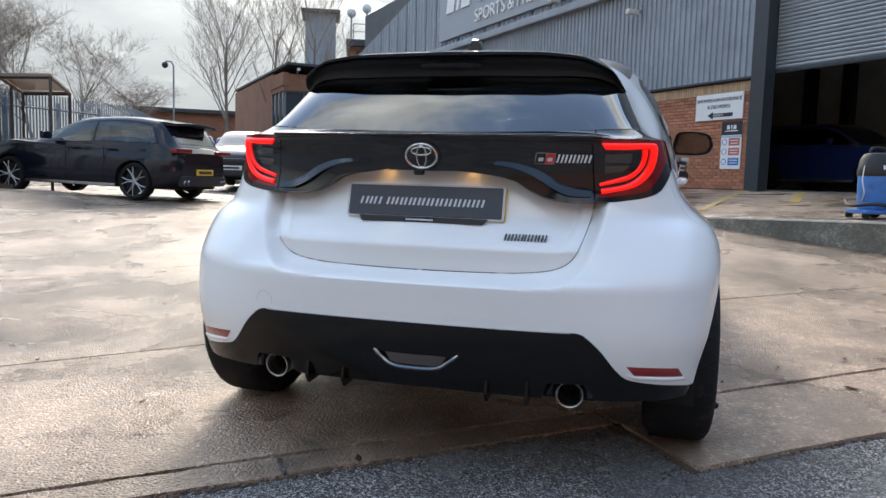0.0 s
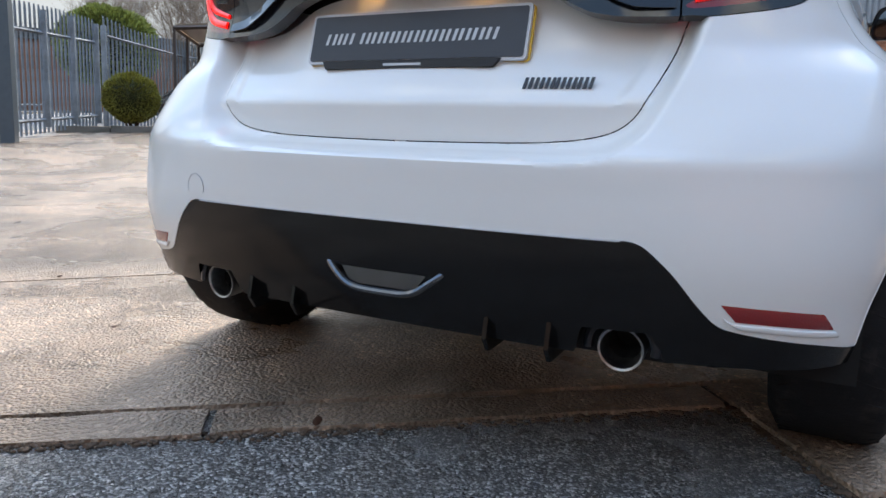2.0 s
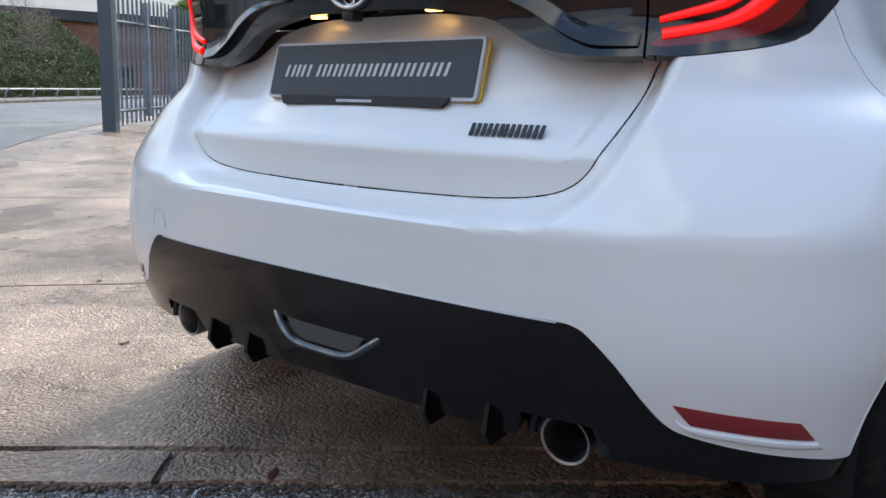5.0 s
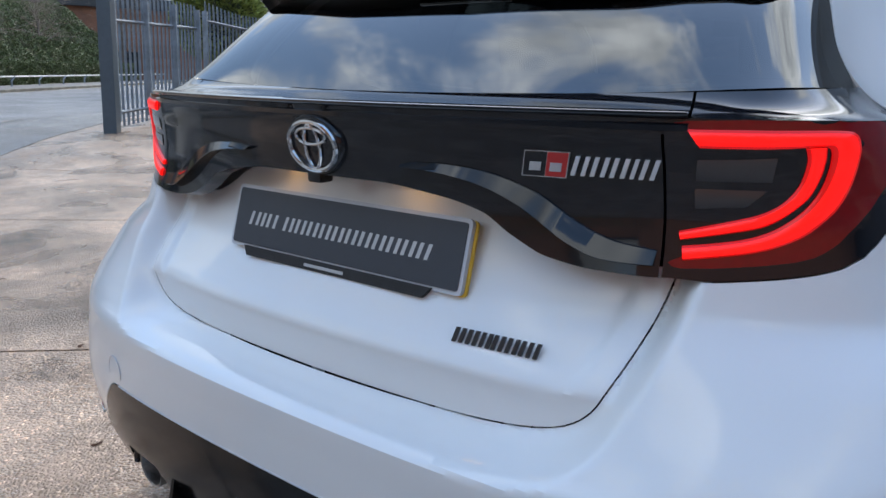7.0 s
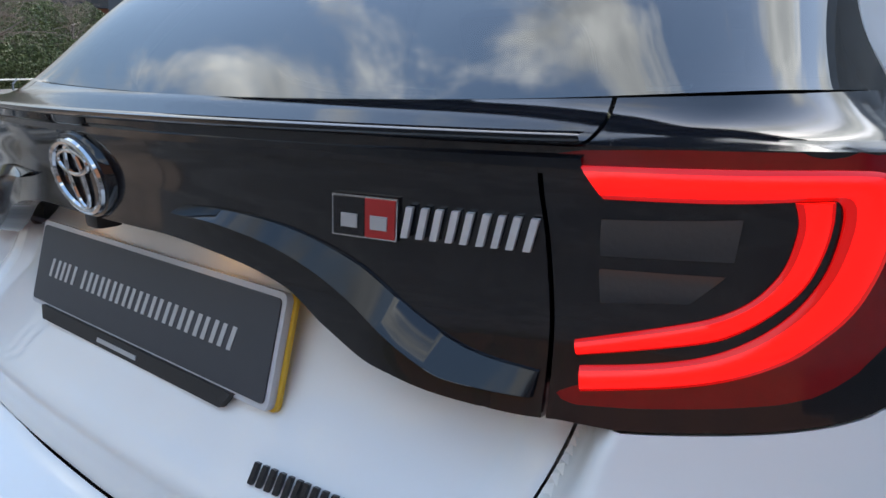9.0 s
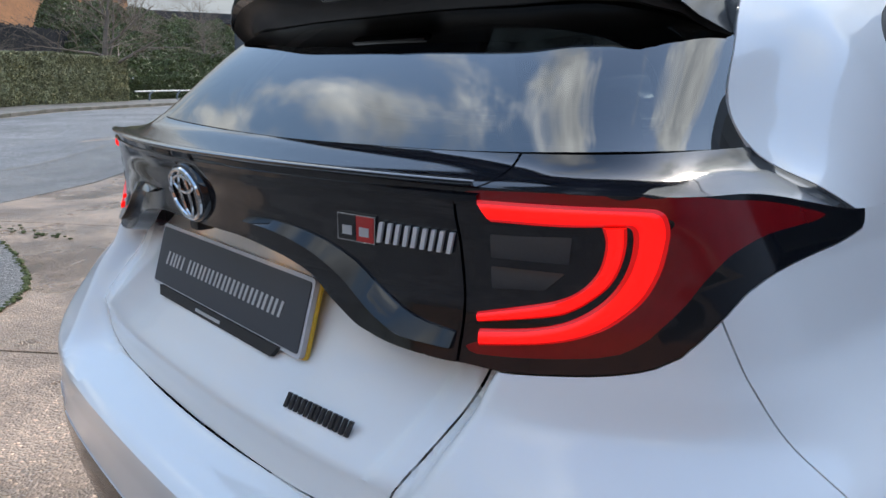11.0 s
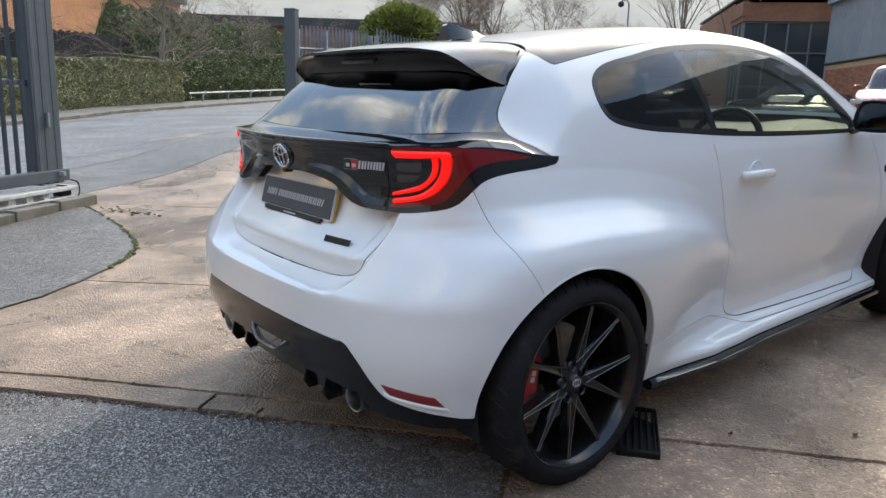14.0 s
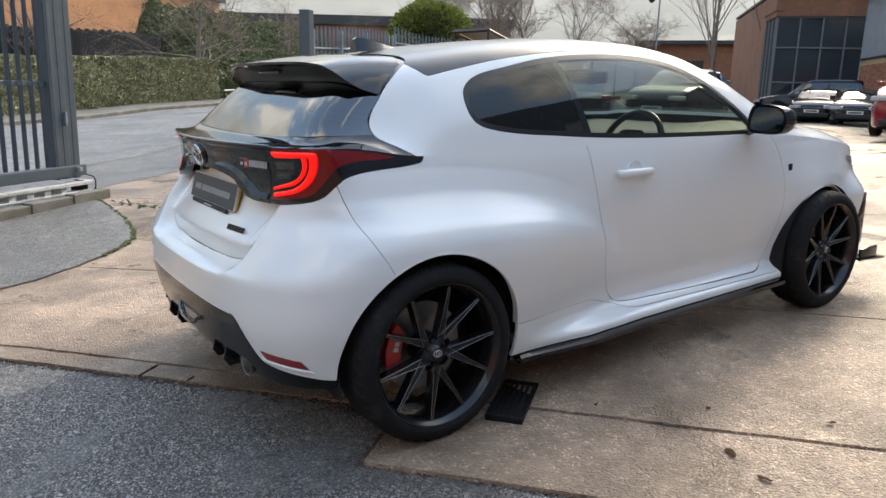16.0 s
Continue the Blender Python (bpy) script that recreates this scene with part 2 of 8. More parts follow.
M = dict(
    white=mat("white_paint", (0.785, 0.795, 0.785), 0.32, spec=0.28, coat=1.0, var=0.015, scale=3, rvar=0.04),
    gloss=mat("gloss_black", (0.008, 0.009, 0.012), 0.09, coat=0.25, rvar=0.03),
    satin=mat("satin_black", (0.012, 0.012, 0.013), 0.38, var=0.2, scale=30, bump=0.05, bscale=400),
    dgloss=mat("diffuser_black", (0.006, 0.0057, 0.0057), 0.14, spec=0.45, rvar=0.05),
    mirror=mat("mirror_glass", (0.42, 0.45, 0.48), 0.02, metal=1.0),
    plastic=mat("grained_black_plastic", (0.018, 0.018, 0.019), 0.55, var=0.2, scale=40, bump=0.2, bscale=500),
    carbon=mat("dark_roof", (0.035, 0.033, 0.031), 0.32, coat=0.3, var=0.15, scale=120),
    rubber=mat("tyre_rubber", (0.013, 0.013, 0.014), 0.75, spec=0.2, var=0.25, scale=25, grime=(0.05, 0.045, 0.04), gscale=9, gpos=(0.55, 0.8), bump=0.2, bscale=200),
    alloy=mat("dark_alloy", (0.009, 0.009, 0.010), 0.26, coat=0.25, var=0.1, scale=20),
    chrome=mat("chrome", (0.58, 0.59, 0.61), 0.08, metal=1.0, rvar=0.03),
    steel=mat("brushed_steel", (0.42, 0.41, 0.40), 0.32, metal=1.0, var=0.15, scale=60, grime=(0.08, 0.07, 0.06), gscale=14, gpos=(0.5, 0.75)),
    disc=mat("brake_disc", (0.20, 0.195, 0.19), 0.42, metal=1.0, var=0.2, scale=40),
    red=mat("caliper_red", (0.42, 0.02, 0.02), 0.4, coat=0.4, var=0.1, scale=20),
    redlens=mat("red_lens", (0.19, 0.004, 0.008), 0.12, coat=0.35, var=0.1, scale=60),
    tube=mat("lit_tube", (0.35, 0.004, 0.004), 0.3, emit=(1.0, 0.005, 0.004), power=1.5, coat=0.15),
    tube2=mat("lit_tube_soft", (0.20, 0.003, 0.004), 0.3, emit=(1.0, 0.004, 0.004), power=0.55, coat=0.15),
    reflector=mat("red_reflector", (0.24, 0.012, 0.015), 0.15, coat=1.0, bump=0.15, bscale=300),
    smoke=mat("smoked_lens", (0.03, 0.03, 0.032), 0.08, coat=1.0, bump=0.1, bscale=250),
    # near-black for shaded hollows: underbodies, wheel arches, bores, drain pit; shade put into colour
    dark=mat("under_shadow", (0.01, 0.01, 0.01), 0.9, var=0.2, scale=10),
    glass_dark=pane("privacy_glass", (0.05, 0.055, 0.06), 0.0, 0.055),
    glass_rear=pane("heated_rear_glass", (0.035, 0.042, 0.05), 0.0, 0.17),
    glass=pane("window_glass", (0.60, 0.66, 0.61), 0.0, 0.06),
    plate=mat("plate_face", (0.045, 0.050, 0.060), 0.45, var=0.05, scale=30),
    plate_edge=mat("plate_border", (0.55, 0.56, 0.58), 0.35, var=0.05, scale=40),
    plate_yellow=mat("yellow_plate", (0.72, 0.46, 0.05), 0.35, var=0.04, scale=40),
    plate_white=mat("white_plate", (0.72, 0.72, 0.70), 0.4, var=0.04, scale=40),
    silver=mat("silver_letter", (0.50, 0.51, 0.52), 0.35, metal=0.3),
    badge=mat("bright_badge", (0.70, 0.71, 0.73), 0.30, metal=0.4, var=0.04, scale=50),
    bezel=mat("dark_chrome_bezel", (0.16, 0.165, 0.175), 0.12, metal=0.9, rvar=0.03),
    letter_dark=mat("dark_chrome_letter", (0.05, 0.05, 0.055), 0.25, metal=0.7),
    lamp_warm=mat("plate_lamp", (1, 0.8, 0.5), 0.4, emit=(1.0, 0.50, 0.14), power=6.0),
    seat=mat("seat_cloth", (0.02, 0.02, 0.022), 0.85, var=0.2, scale=60, bump=0.3, bscale=300),
    seatgrey=mat("dash_plastic", (0.022, 0.022, 0.023), 0.6, var=0.1, scale=30),
    concrete=mat("wet_concrete", (0.425, 0.303, 0.214), 0.40, spec=0.62, var=0.28, scale=5, rvar=0.20, grime=(0.165, 0.117, 0.080), gscale=0.9,
                 gpos=(0.42, 0.62), bump=1.0, bscale=70, rnd=0.06, stone=0.65, sscale=105, sbump=0.006, spark=9, cloud=0.28, low=0.14, wet=0.40, wscale=0.55),
    asphalt=mat("damp_asphalt", (0.24, 0.229, 0.218), 0.25, spec=1.0, var=0.35, scale=60, rvar=0.10, grime=(0.125, 0.118, 0.112), gscale=1.4, bump=0.9, bscale=190, stone=1.2, sscale=185, sbump=0.0075, spark=3),
    apron=mat("worn_asphalt", (0.155, 0.145, 0.134), 0.45, var=0.3, scale=30, rvar=0.15, grime=(0.11, 0.105, 0.10), gscale=0.7, bump=1.0, bscale=110, stone=0.7, sscale=70, sbump=0.006),
    road=mat("road_asphalt", (0.185, 0.182, 0.180), 0.65, var=0.35, scale=12, rvar=0.12, grime=(0.12, 0.118, 0.116), gscale=0.5, bump=1.0, bscale=80, stone=0.6, sscale=50, sbump=0.008),
    pave=mat("pavement", (0.19, 0.175, 0.155), 0.6, var=0.25, scale=30, grime=(0.08, 0.075, 0.06), gscale=0.8, bump=0.5, bscale=60),
    innerwall=mat("pale_inner_wall", (0.80, 0.78, 0.72), 0.7, var=0.08, scale=2, grime=(0.68, 0.66, 0.60), gscale=0.6),
    retain=mat("stained_wall_concrete", (0.19, 0.18, 0.15), 0.8, var=0.25, scale=9, grime=(0.10, 0.095, 0.075), gscale=2.2, gpos=(0.4, 0.62), bump=0.5, bscale=50, stone=0.3, sscale=60, sbump=0.003),
    lipstone=mat("worn_pale_lip", (0.55, 0.53, 0.48), 0.75, var=0.25, scale=14, grime=(0.3, 0.28, 0.24), gscale=5, bump=0.4, bscale=60),
    kerb=mat("kerb_stone", (0.20, 0.18, 0.155), 0.7, var=0.2, scale=12, grime=(0.06, 0.065, 0.035), gscale=3, bump=0.5, bscale=60, rnd=0.15),
    moss=mat("moss", (0.07, 0.085, 0.025), 0.95, var=0.5, scale=40, bump=1.0, bscale=90),
    soil=mat("soil", (0.09, 0.06, 0.04), 0.95, var=0.4, scale=20, bump=1.0, bscale=50),
    iron=mat("drain_iron", (0.010, 0.0095, 0.009), 0.6, spec=0.25, var=0.4, scale=30, bump=0.4, bscale=80),
    galv=mat("galvanised_grey", (0.27, 0.30, 0.33), 0.75, spec=0.2, var=0.12, scale=6, grime=(0.12, 0.125, 0.13), gscale=2),
    gatepaint=mat("slate_blue_paint", (0.070, 0.090, 0.108), 0.42, var=0.12, scale=10, grime=(0.10, 0.085, 0.07), gscale=4, gpos=(0.62, 0.85)),
    whitesteel=mat("white_painted_steel", (0.62, 0.62, 0.60), 0.45, var=0.08, scale=10, grime=(0.3, 0.28, 0.25), gscale=5),
    brick=mat("brick", (0.36, 0.155, 0.09), 0.85, var=0.25, scale=14, bump=0.4, bscale=90, island=0.28, rnd=0.2),
    brick_far=mat("brick_far", (0.26, 0.125, 0.075), 0.85, var=0.25, scale=5, grime=(0.18, 0.10, 0.07), gscale=0.6, bump=0.3, bscale=40),
    orange=mat("orange_brick", (0.56, 0.27, 0.13), 0.85, var=0.2, scale=5, grime=(0.40, 0.20, 0.11), gscale=0.6),
    mortar=mat("mortar", (0.24, 0.19, 0.15), 0.9, var=0.2, scale=30),
    band=mat("buff_brick", (0.45, 0.31, 0.19), 0.85, var=0.2, scale=15, bump=0.3, bscale=90, rnd=0.15),
    clad=mat("blue_grey_cladding", (0.27, 0.30, 0.335), 0.45, metal=0.1, var=0.08, scale=2, grime=(0.21, 0.235, 0.265), gscale=0.8, rnd=0.05),
    shutter=mat("shutter_steel", (0.24, 0.26, 0.275), 0.4, metal=0.3, var=0.1, scale=4, rnd=0.06),
    steelpost=mat("dark_steel_column", (0.03, 0.037, 0.045), 0.45, var=0.15, scale=6),
    inside=mat("showroom_inside", (0.10, 0.105, 0.11), 0.8, var=0.2, scale=2),
    signwhite=mat("sign_white", (0.72, 0.73, 0.73), 0.4, var=0.03, scale=5),
    signdark=mat("sign_dark", (0.02, 0.025, 0.035), 0.35, var=0.05, scale=10),
    signgrey=mat("sign_grey", (0.30, 0.33, 0.36), 0.45, var=0.05, scale=5),
    signblue=mat("sign_blue", (0.03, 0.16, 0.45), 0.4, var=0.05, scale=10),
    signred=mat("sign_red", (0.45, 0.10, 0.09), 0.4, var=0.05, scale=10),
    signcyan=mat("sign_pale_blue", (0.32, 0.52, 0.60), 0.4, var=0.05, scale=10),
    vacblue=mat("vacuum_blue", (0.06, 0.20, 0.55), 0.35, var=0.06, scale=10, grime=(0.04, 0.1, 0.25), gscale=5),
    yellow=mat("yellow_line", (0.50, 0.33, 0.05), 0.6, var=0.3, scale=20, grime=(0.28, 0.22, 0.14), gscale=4, gpos=(0.4, 0.6)),
    bark=mat("bark", (0.19, 0.155, 0.125), 0.9, var=0.3, scale=8, bump=0.5, bscale=30),
    twig=mat("twigs", (0.26, 0.205, 0.165), 0.9, var=0.3, scale=3),
    leaf=mat("leaf", (0.105, 0.13, 0.048), 0.55, var=0.3, scale=6, island=0.45),
    leaf2=mat("hedge_leaf", (0.33, 0.32, 0.18), 0.6, var=0.3, scale=4, island=0.5),
    leafbright=mat("bright_evergreen_leaf", (0.25, 0.28, 0.075), 0.5, var=0.3, scale=3, island=0.45),
    leafy=mat("clipped_leaf", (0.25, 0.24, 0.05), 0.6, var=0.3, scale=5, island=0.4),
    dryleaf=mat("dry_leaf", (0.055, 0.024, 0.014), 0.85, spec=0.15, var=0.3, scale=60),
    fencedark=mat("dark_timber", (0.035, 0.036, 0.040), 0.95, spec=0.1, var=0.3, scale=6, rnd=0.2),
    roofdark=mat("roof_dark", (0.045, 0.05, 0.055), 0.6, var=0.1, scale=3),
    winglass=mat("building_glass", (0.035, 0.045, 0.055), 0.06, spec=0.8, var=0.1, scale=1),
    carblack=mat("black_car_paint", (0.005, 0.006, 0.012), 0.13, coat=0.12, spec=0.45, var=0.1, scale=3),
    carnavy=mat("navy_car_paint", (0.012, 0.022, 0.085), 0.22, coat=1.0, var=0.1, scale=3),
    carred=mat("red_car_paint", (0.22, 0.015, 0.02), 0.25, coat=1.0, var=0.08, scale=3),
    carsilver=mat("silver_car_paint", (0.42, 0.43, 0.43), 0.3, metal=0.3, coat=1.0, var=0.05, scale=3),
    carblue=mat("blue_car_paint", (0.02, 0.10, 0.30), 0.25, coat=0.8, var=0.05, scale=3),
    carglass=pane("car_window", (0.16, 0.185, 0.20), 0.0, 0.10),
    headlamp=mat("headlamp_lens", (0.35, 0.36, 0.37), 0.1, coat=1.0, var=0.2, scale=40),
)

# ---- mesh helpers ----
def mesh_of(name, verts, faces, material, smooth=False, sharp=None):
    me = bpy.data.meshes.new(name)
    me.from_pydata([tuple(map(float, v)) for v in verts], [], [tuple(map(int, f)) for f in faces])
    if smooth:
        me.polygons.foreach_set("use_smooth", [True] * len(me.polygons))
        if sharp:
            me.set_sharp_from_angle(angle=radians(sharp))
    me.materials.append(material)
    me.update()
    return me


def put(name, me, parent=None, at=None, label="", category="", group="", kind=""):
    ob = new(name, me)
    if parent is not None:
        ob.parent = parent
    if at is not None:
        ob.matrix_basis = at
    return tagged(ob, label, category, group, kind)


def thing(name, at, label, category, group="", kind=""):
    return put(name, None, None, at, label, category, group, kind)


def part(name, bm, material, parent, label="", at=None, smooth=True, sharp=35, kind=""):
    """Links a bmesh as one mesh object under a thing or a part."""
    me = bpy.data.meshes.new(name)
    bmesh.ops.recalc_face_normals(bm, faces=bm.faces)
    bm.to_mesh(me)
    bm.free()
    if smooth:
        me.polygons.foreach_set("use_smooth", [True] * len(me.polygons))
        me.set_sharp_from_angle(angle=radians(sharp))
    me.materials.append(material)
    return put(name, me, parent, at, label, kind=kind)


def box(bm, cx, cy, cz, sx, sy, sz, bevel=0.0, rot=None):
    """Adds a box with its centre and full sizes, bevelled if wanted."""
    m = Matrix.Translation((cx, cy, cz))
    if rot is not None:
        m = m @ rot
    r = bmesh.ops.create_cube(bm, size=1, matrix=m @ Matrix.Diagonal((sx, sy, sz, 1)))
    if bevel:
        edges = list({e for v in r["verts"] for e in v.link_edges})
        bmesh.ops.bevel(bm, geom=edges, offset=bevel, segments=2, affect="EDGES", profile=0.6)
    return bm


def boxbm(cx, cy, cz, sx, sy, sz, bevel=0.0, rot=None):
    return box(bmesh.new(), cx, cy, cz, sx, sy, sz, bevel, rot)


def frames_along(pts):
    pts = [Vector(p) for p in pts]
    out, ref = [], None
    for i, p in enumerate(pts):
        d = (pts[min(i + 1, len(pts) - 1)] - pts[max(i - 1, 0)]).normalized()
        if ref is None:
            ref = Vector((0, 0, 1)) if abs(d.z) < 0.9 else Vector((1, 0, 0))
        a = d.cross(ref).normalized()
        ref = a.cross(d).normalized()
        out.append((p, a, ref))
    return out


def tube(bm, pts, radius, sides=8, cap=True, flat=1.0):
    """Adds a tube along points; radius may be a number or one per point."""
    rings = []
    fr = frames_along(pts)
    for i, (p, a, b) in enumerate(fr):
        r = radius[i] if isinstance(radius, (list, tuple)) else radius
        rings.append([bm.verts.new(p + a * (r * math.cos(2 * math.pi * k / sides)) + b * (r * flat * math.sin(2 * math.pi * k / sides)))
                      for k in range(sides)])
    for q, w in zip(rings, rings[1:]):
        for k in range(sides):
            bm.faces.new((q[k], q[(k + 1) % sides], w[(k + 1) % sides], w[k]))
    if cap:
        bm.faces.new(rings[0][::-1])
        bm.faces.new(rings[-1])
    return bm


def revolve(bm, profile, axis="X", sides=48, m=Matrix()):
    """Spins (along, radius) pairs round an axis."""
    rings = []
    for a, r in profile:
        ring = []
        for k in range(sides):
            c, s = math.cos(2 * math.pi * k / sides), math.sin(2 * math.pi * k / sides)
            v = {"X": (a, r * c, r * s), "Y": (r * c, a, r * s), "Z": (r * c, r * s, a)}[axis]
            ring.append(bm.verts.new(m @ Vector(v)))
        rings.append(ring)
    for q, w in zip(rings, rings[1:]):
        for k in range(sides):
            bm.faces.new((q[k], q[(k + 1) % sides], w[(k + 1) % sides], w[k]))
    return bm


def half_round(bm, x0, x1, r, m=Matrix(), low=-0.25):
    """The inner arch over a wheel: a shell open below, with its inner wall."""
    arc = [(r * math.cos(a), r * math.sin(a)) for a in np.linspace(low, math.pi - low, 25)]
    rows = [[bm.verts.new(m @ Vector((x, y, z))) for y, z in arc] for x in (x0, x1)]
    for i in range(24):
        bm.faces.new((rows[0][i], rows[0][i + 1], rows[1][i + 1], rows[1][i]))
    bm.faces.new(rows[0])
    return bm


def prism(bm, outline, depth, m=Matrix()):
    """Extrudes an outline in its own x, y plane along z by depth, both ends closed."""
    lo = [bm.verts.new(m @ Vector((x, y, 0))) for x, y in outline]
    hi = [bm.verts.new(m @ Vector((x, y, depth))) for x, y in outline]
    n = len(outline)
    bm.faces.new(lo[::-1]); bm.faces.new(hi)
    for i in range(n):
        bm.faces.new((lo[i], lo[(i + 1) % n], hi[(i + 1) % n], hi[i]))
    return bm


def rounded(w, h, r, seg=4):
    pts = []
    for cx, cy, a0 in ((w / 2 - r, h / 2 - r, 0), (-w / 2 + r, h / 2 - r, 90), (-w / 2 + r, -h / 2 + r, 180), (w / 2 - r, -h / 2 + r, 270)):
        for k in range(seg + 1):
            a = radians(a0 + 90 * k / seg)
            pts.append((cx + r * math.cos(a), cy + r * math.sin(a)))
    return pts


def cubic(xs, ys):
    """A smooth curve through points (Hermite, limited slopes): a function of arrays."""
    xs, ys = np.array(xs, float), np.array(ys, float)
    d = np.diff(ys) / np.diff(xs)
    t = np.zeros(len(xs))
    t[0], t[-1] = d[0], d[-1]
    for i in range(1, len(xs) - 1):
        t[i] = 0 if d[i - 1] * d[i] <= 0 else 2 * d[i - 1] * d[i] / (d[i - 1] + d[i])

    def f(x):
        x = np.clip(np.asarray(x, float), xs[0], xs[-1])
        i = np.clip(np.searchsorted(xs, x) - 1, 0, len(xs) - 2)
        h = xs[i + 1] - xs[i]
        u = (x - xs[i]) / h
        return (ys[i] * (1 + 2 * u) * (1 - u) ** 2 + ys[i + 1] * u * u * (3 - 2 * u) + h * t[i] * u * (1 - u) ** 2 - h * t[i + 1] * u * u * (1 - u))
    return f


def step(a, b, x):
    u = np.clip((np.asarray(x, float) - a) / (b - a), 0, 1)
    return u * u * (3 - 2 * u)


def poly_sd(px, py, poly):
    """Signed distance to a closed polygon, positive inside."""
    px, py = np.asarray(px, float), np.asarray(py, float)
    best, inside = np.full(px.shape, 1e9), np.zeros(px.shape, bool)
    for (x0, y0), (x1, y1) in zip(poly, list(poly[1:]) + [poly[0]]):
        ex, ey = x1 - x0, y1 - y0
        u = np.clip(((px - x0) * ex + (py - y0) * ey) / max(ex * ex + ey * ey, 1e-12), 0, 1)
        best = np.minimum(best, np.hypot(px - x0 - u * ex, py - y0 - u * ey))
        if y0 != y1:
            cross = ((y0 > py) != (y1 > py)) & (px < ex * (py - y0) / (y1 - y0) + x0)
            inside ^= cross
    return np.where(inside, best, -best)


def smooth_poly(pts, per=6):
    """A closed polygon rounded through its points."""
    out, n = [], len(pts)
    for i in range(n):
        p0, p1, p2, p3 = (np.array(pts[(i + k) % n], float) for k in (-1, 0, 1, 2))
        for k in range(per):
            u = k / per
            out.append(tuple(0.5 * (2 * p1 + (p2 - p0) * u + (2 * p0 - 5 * p1 + 4 * p2 - p3) * u * u + (3 * p1 - p0 - 3 * p2 + p3) * u ** 3)))
    return out


def cut(V, F, f):
    """Keeps the side f > 0 of a mesh; faces are cut along f = 0."""
    V = [tuple(v) for v in V]
    f = list(f)
    out, new_ids, used = [], {}, {}
    pts = []

    def keep(i):
        if i not in used:
            used[i] = len(pts)
            pts.append(V[i])
        return used[i]

    def mid(i, j):
        k = (min(i, j), max(i, j))
        if k not in new_ids:
            u = f[i] / (f[i] - f[j])
            new_ids[k] = len(pts)
            pts.append(tuple(a + (b - a) * u for a, b in zip(V[i], V[j])))
        return new_ids[k]
    for face in F:
        s = [f[i] > 0 for i in face]
        if all(s):
            out.append(tuple(keep(i) for i in face))
        elif any(s):
            poly = []
            for a, b in zip(face, face[1:] + face[:1]):
                if f[a] > 0:
                    poly.append(keep(a))
                if (f[a] > 0) != (f[b] > 0):
                    poly.append(mid(a, b))
            if len(poly) > 2:
                out.append(tuple(poly))
    return np.array(pts), out


def panel(name, V, F, material, parent, label="", rim=0.012, mirror=True, sharp=32, at=None, relax=0):
    """Half a skin, mirrored over x = 0, with its open edges turned inwards by rim."""
    bm = bmesh.new()
    vs = [bm.verts.new(v[:3]) for v in V]
    for fc in F:
        try:
            bm.faces.new([vs[i] for i in fc])
        except ValueError:
            pass
    if mirror:
        ms = [bm.verts.new((-v[0], v[1], v[2])) for v in V]
        for fc in F:
            try:
                bm.faces.new([ms[i] for i in fc][::-1])
            except ValueError:
                pass
    bmesh.ops.remove_doubles(bm, verts=bm.verts, dist=0.0006)
    loose = [v for v in bm.verts if not v.link_faces]
    bmesh.ops.delete(bm, geom=loose, context="VERTS")
    if relax:
        inner = [v for v in bm.verts if not v.is_boundary]
        for _ in range(relax):
            bmesh.ops.smooth_vert(bm, verts=inner, factor=0.5, use_axis_x=True, use_axis_y=True, use_axis_z=True)
    bm.normal_update()
    if sum(f.calc_area() * f.normal.dot(f.calc_center_median() - Vector((0, 1.2, 0.6))) for f in bm.faces) < 0:
        bmesh.ops.reverse_faces(bm, faces=bm.faces)
        bm.normal_update()
    if rim:
        edges = [e for e in bm.edges if len(e.link_faces) == 1 and not (mirror and abs(e.verts[0].co.x) < 1e-3 and abs(e.verts[1].co.x) < 1e-3)]
        normals = {v: v.normal.copy() for e in edges for v in e.verts}
        r = bmesh.ops.extrude_edge_only(bm, edges=edges)
        nv = [g for g in r["geom"] if isinstance(g, bmesh.types.BMVert)]
        for v in nv:
            src = min((o for e in v.link_edges for o in (e.other_vert(v),) if o in normals), key=lambda o: (o.co - v.co).length, default=None)
            if src is not None:
                v.co = v.co - normals[src] * rim
    me = bpy.data.meshes.new(name)
    bm.to_mesh(me)
    bm.free()
    me.polygons.foreach_set("use_smooth", [True] * len(me.polygons))
    me.set_sharp_from_angle(angle=radians(sharp))
    me.materials.append(material)
    return put(name, me, parent, at, label)


def fine(path, per=7):
    out = []
    for i in range(len(path) - 1):
        p0, p1, p2, p3 = (np.array(path[min(max(i + k, 0), len(path) - 1)], float) for k in (-1, 0, 1, 2))
        for k in range(per):
            u = k / per
            out.append(tuple(0.5 * (2 * p1 + (p2 - p0) * u + (2 * p0 - 5 * p1 + 4 * p2 - p3) * u * u + (3 * p1 - p0 - 3 * p2 + p3) * u ** 3)))
    return out + [tuple(path[-1])]

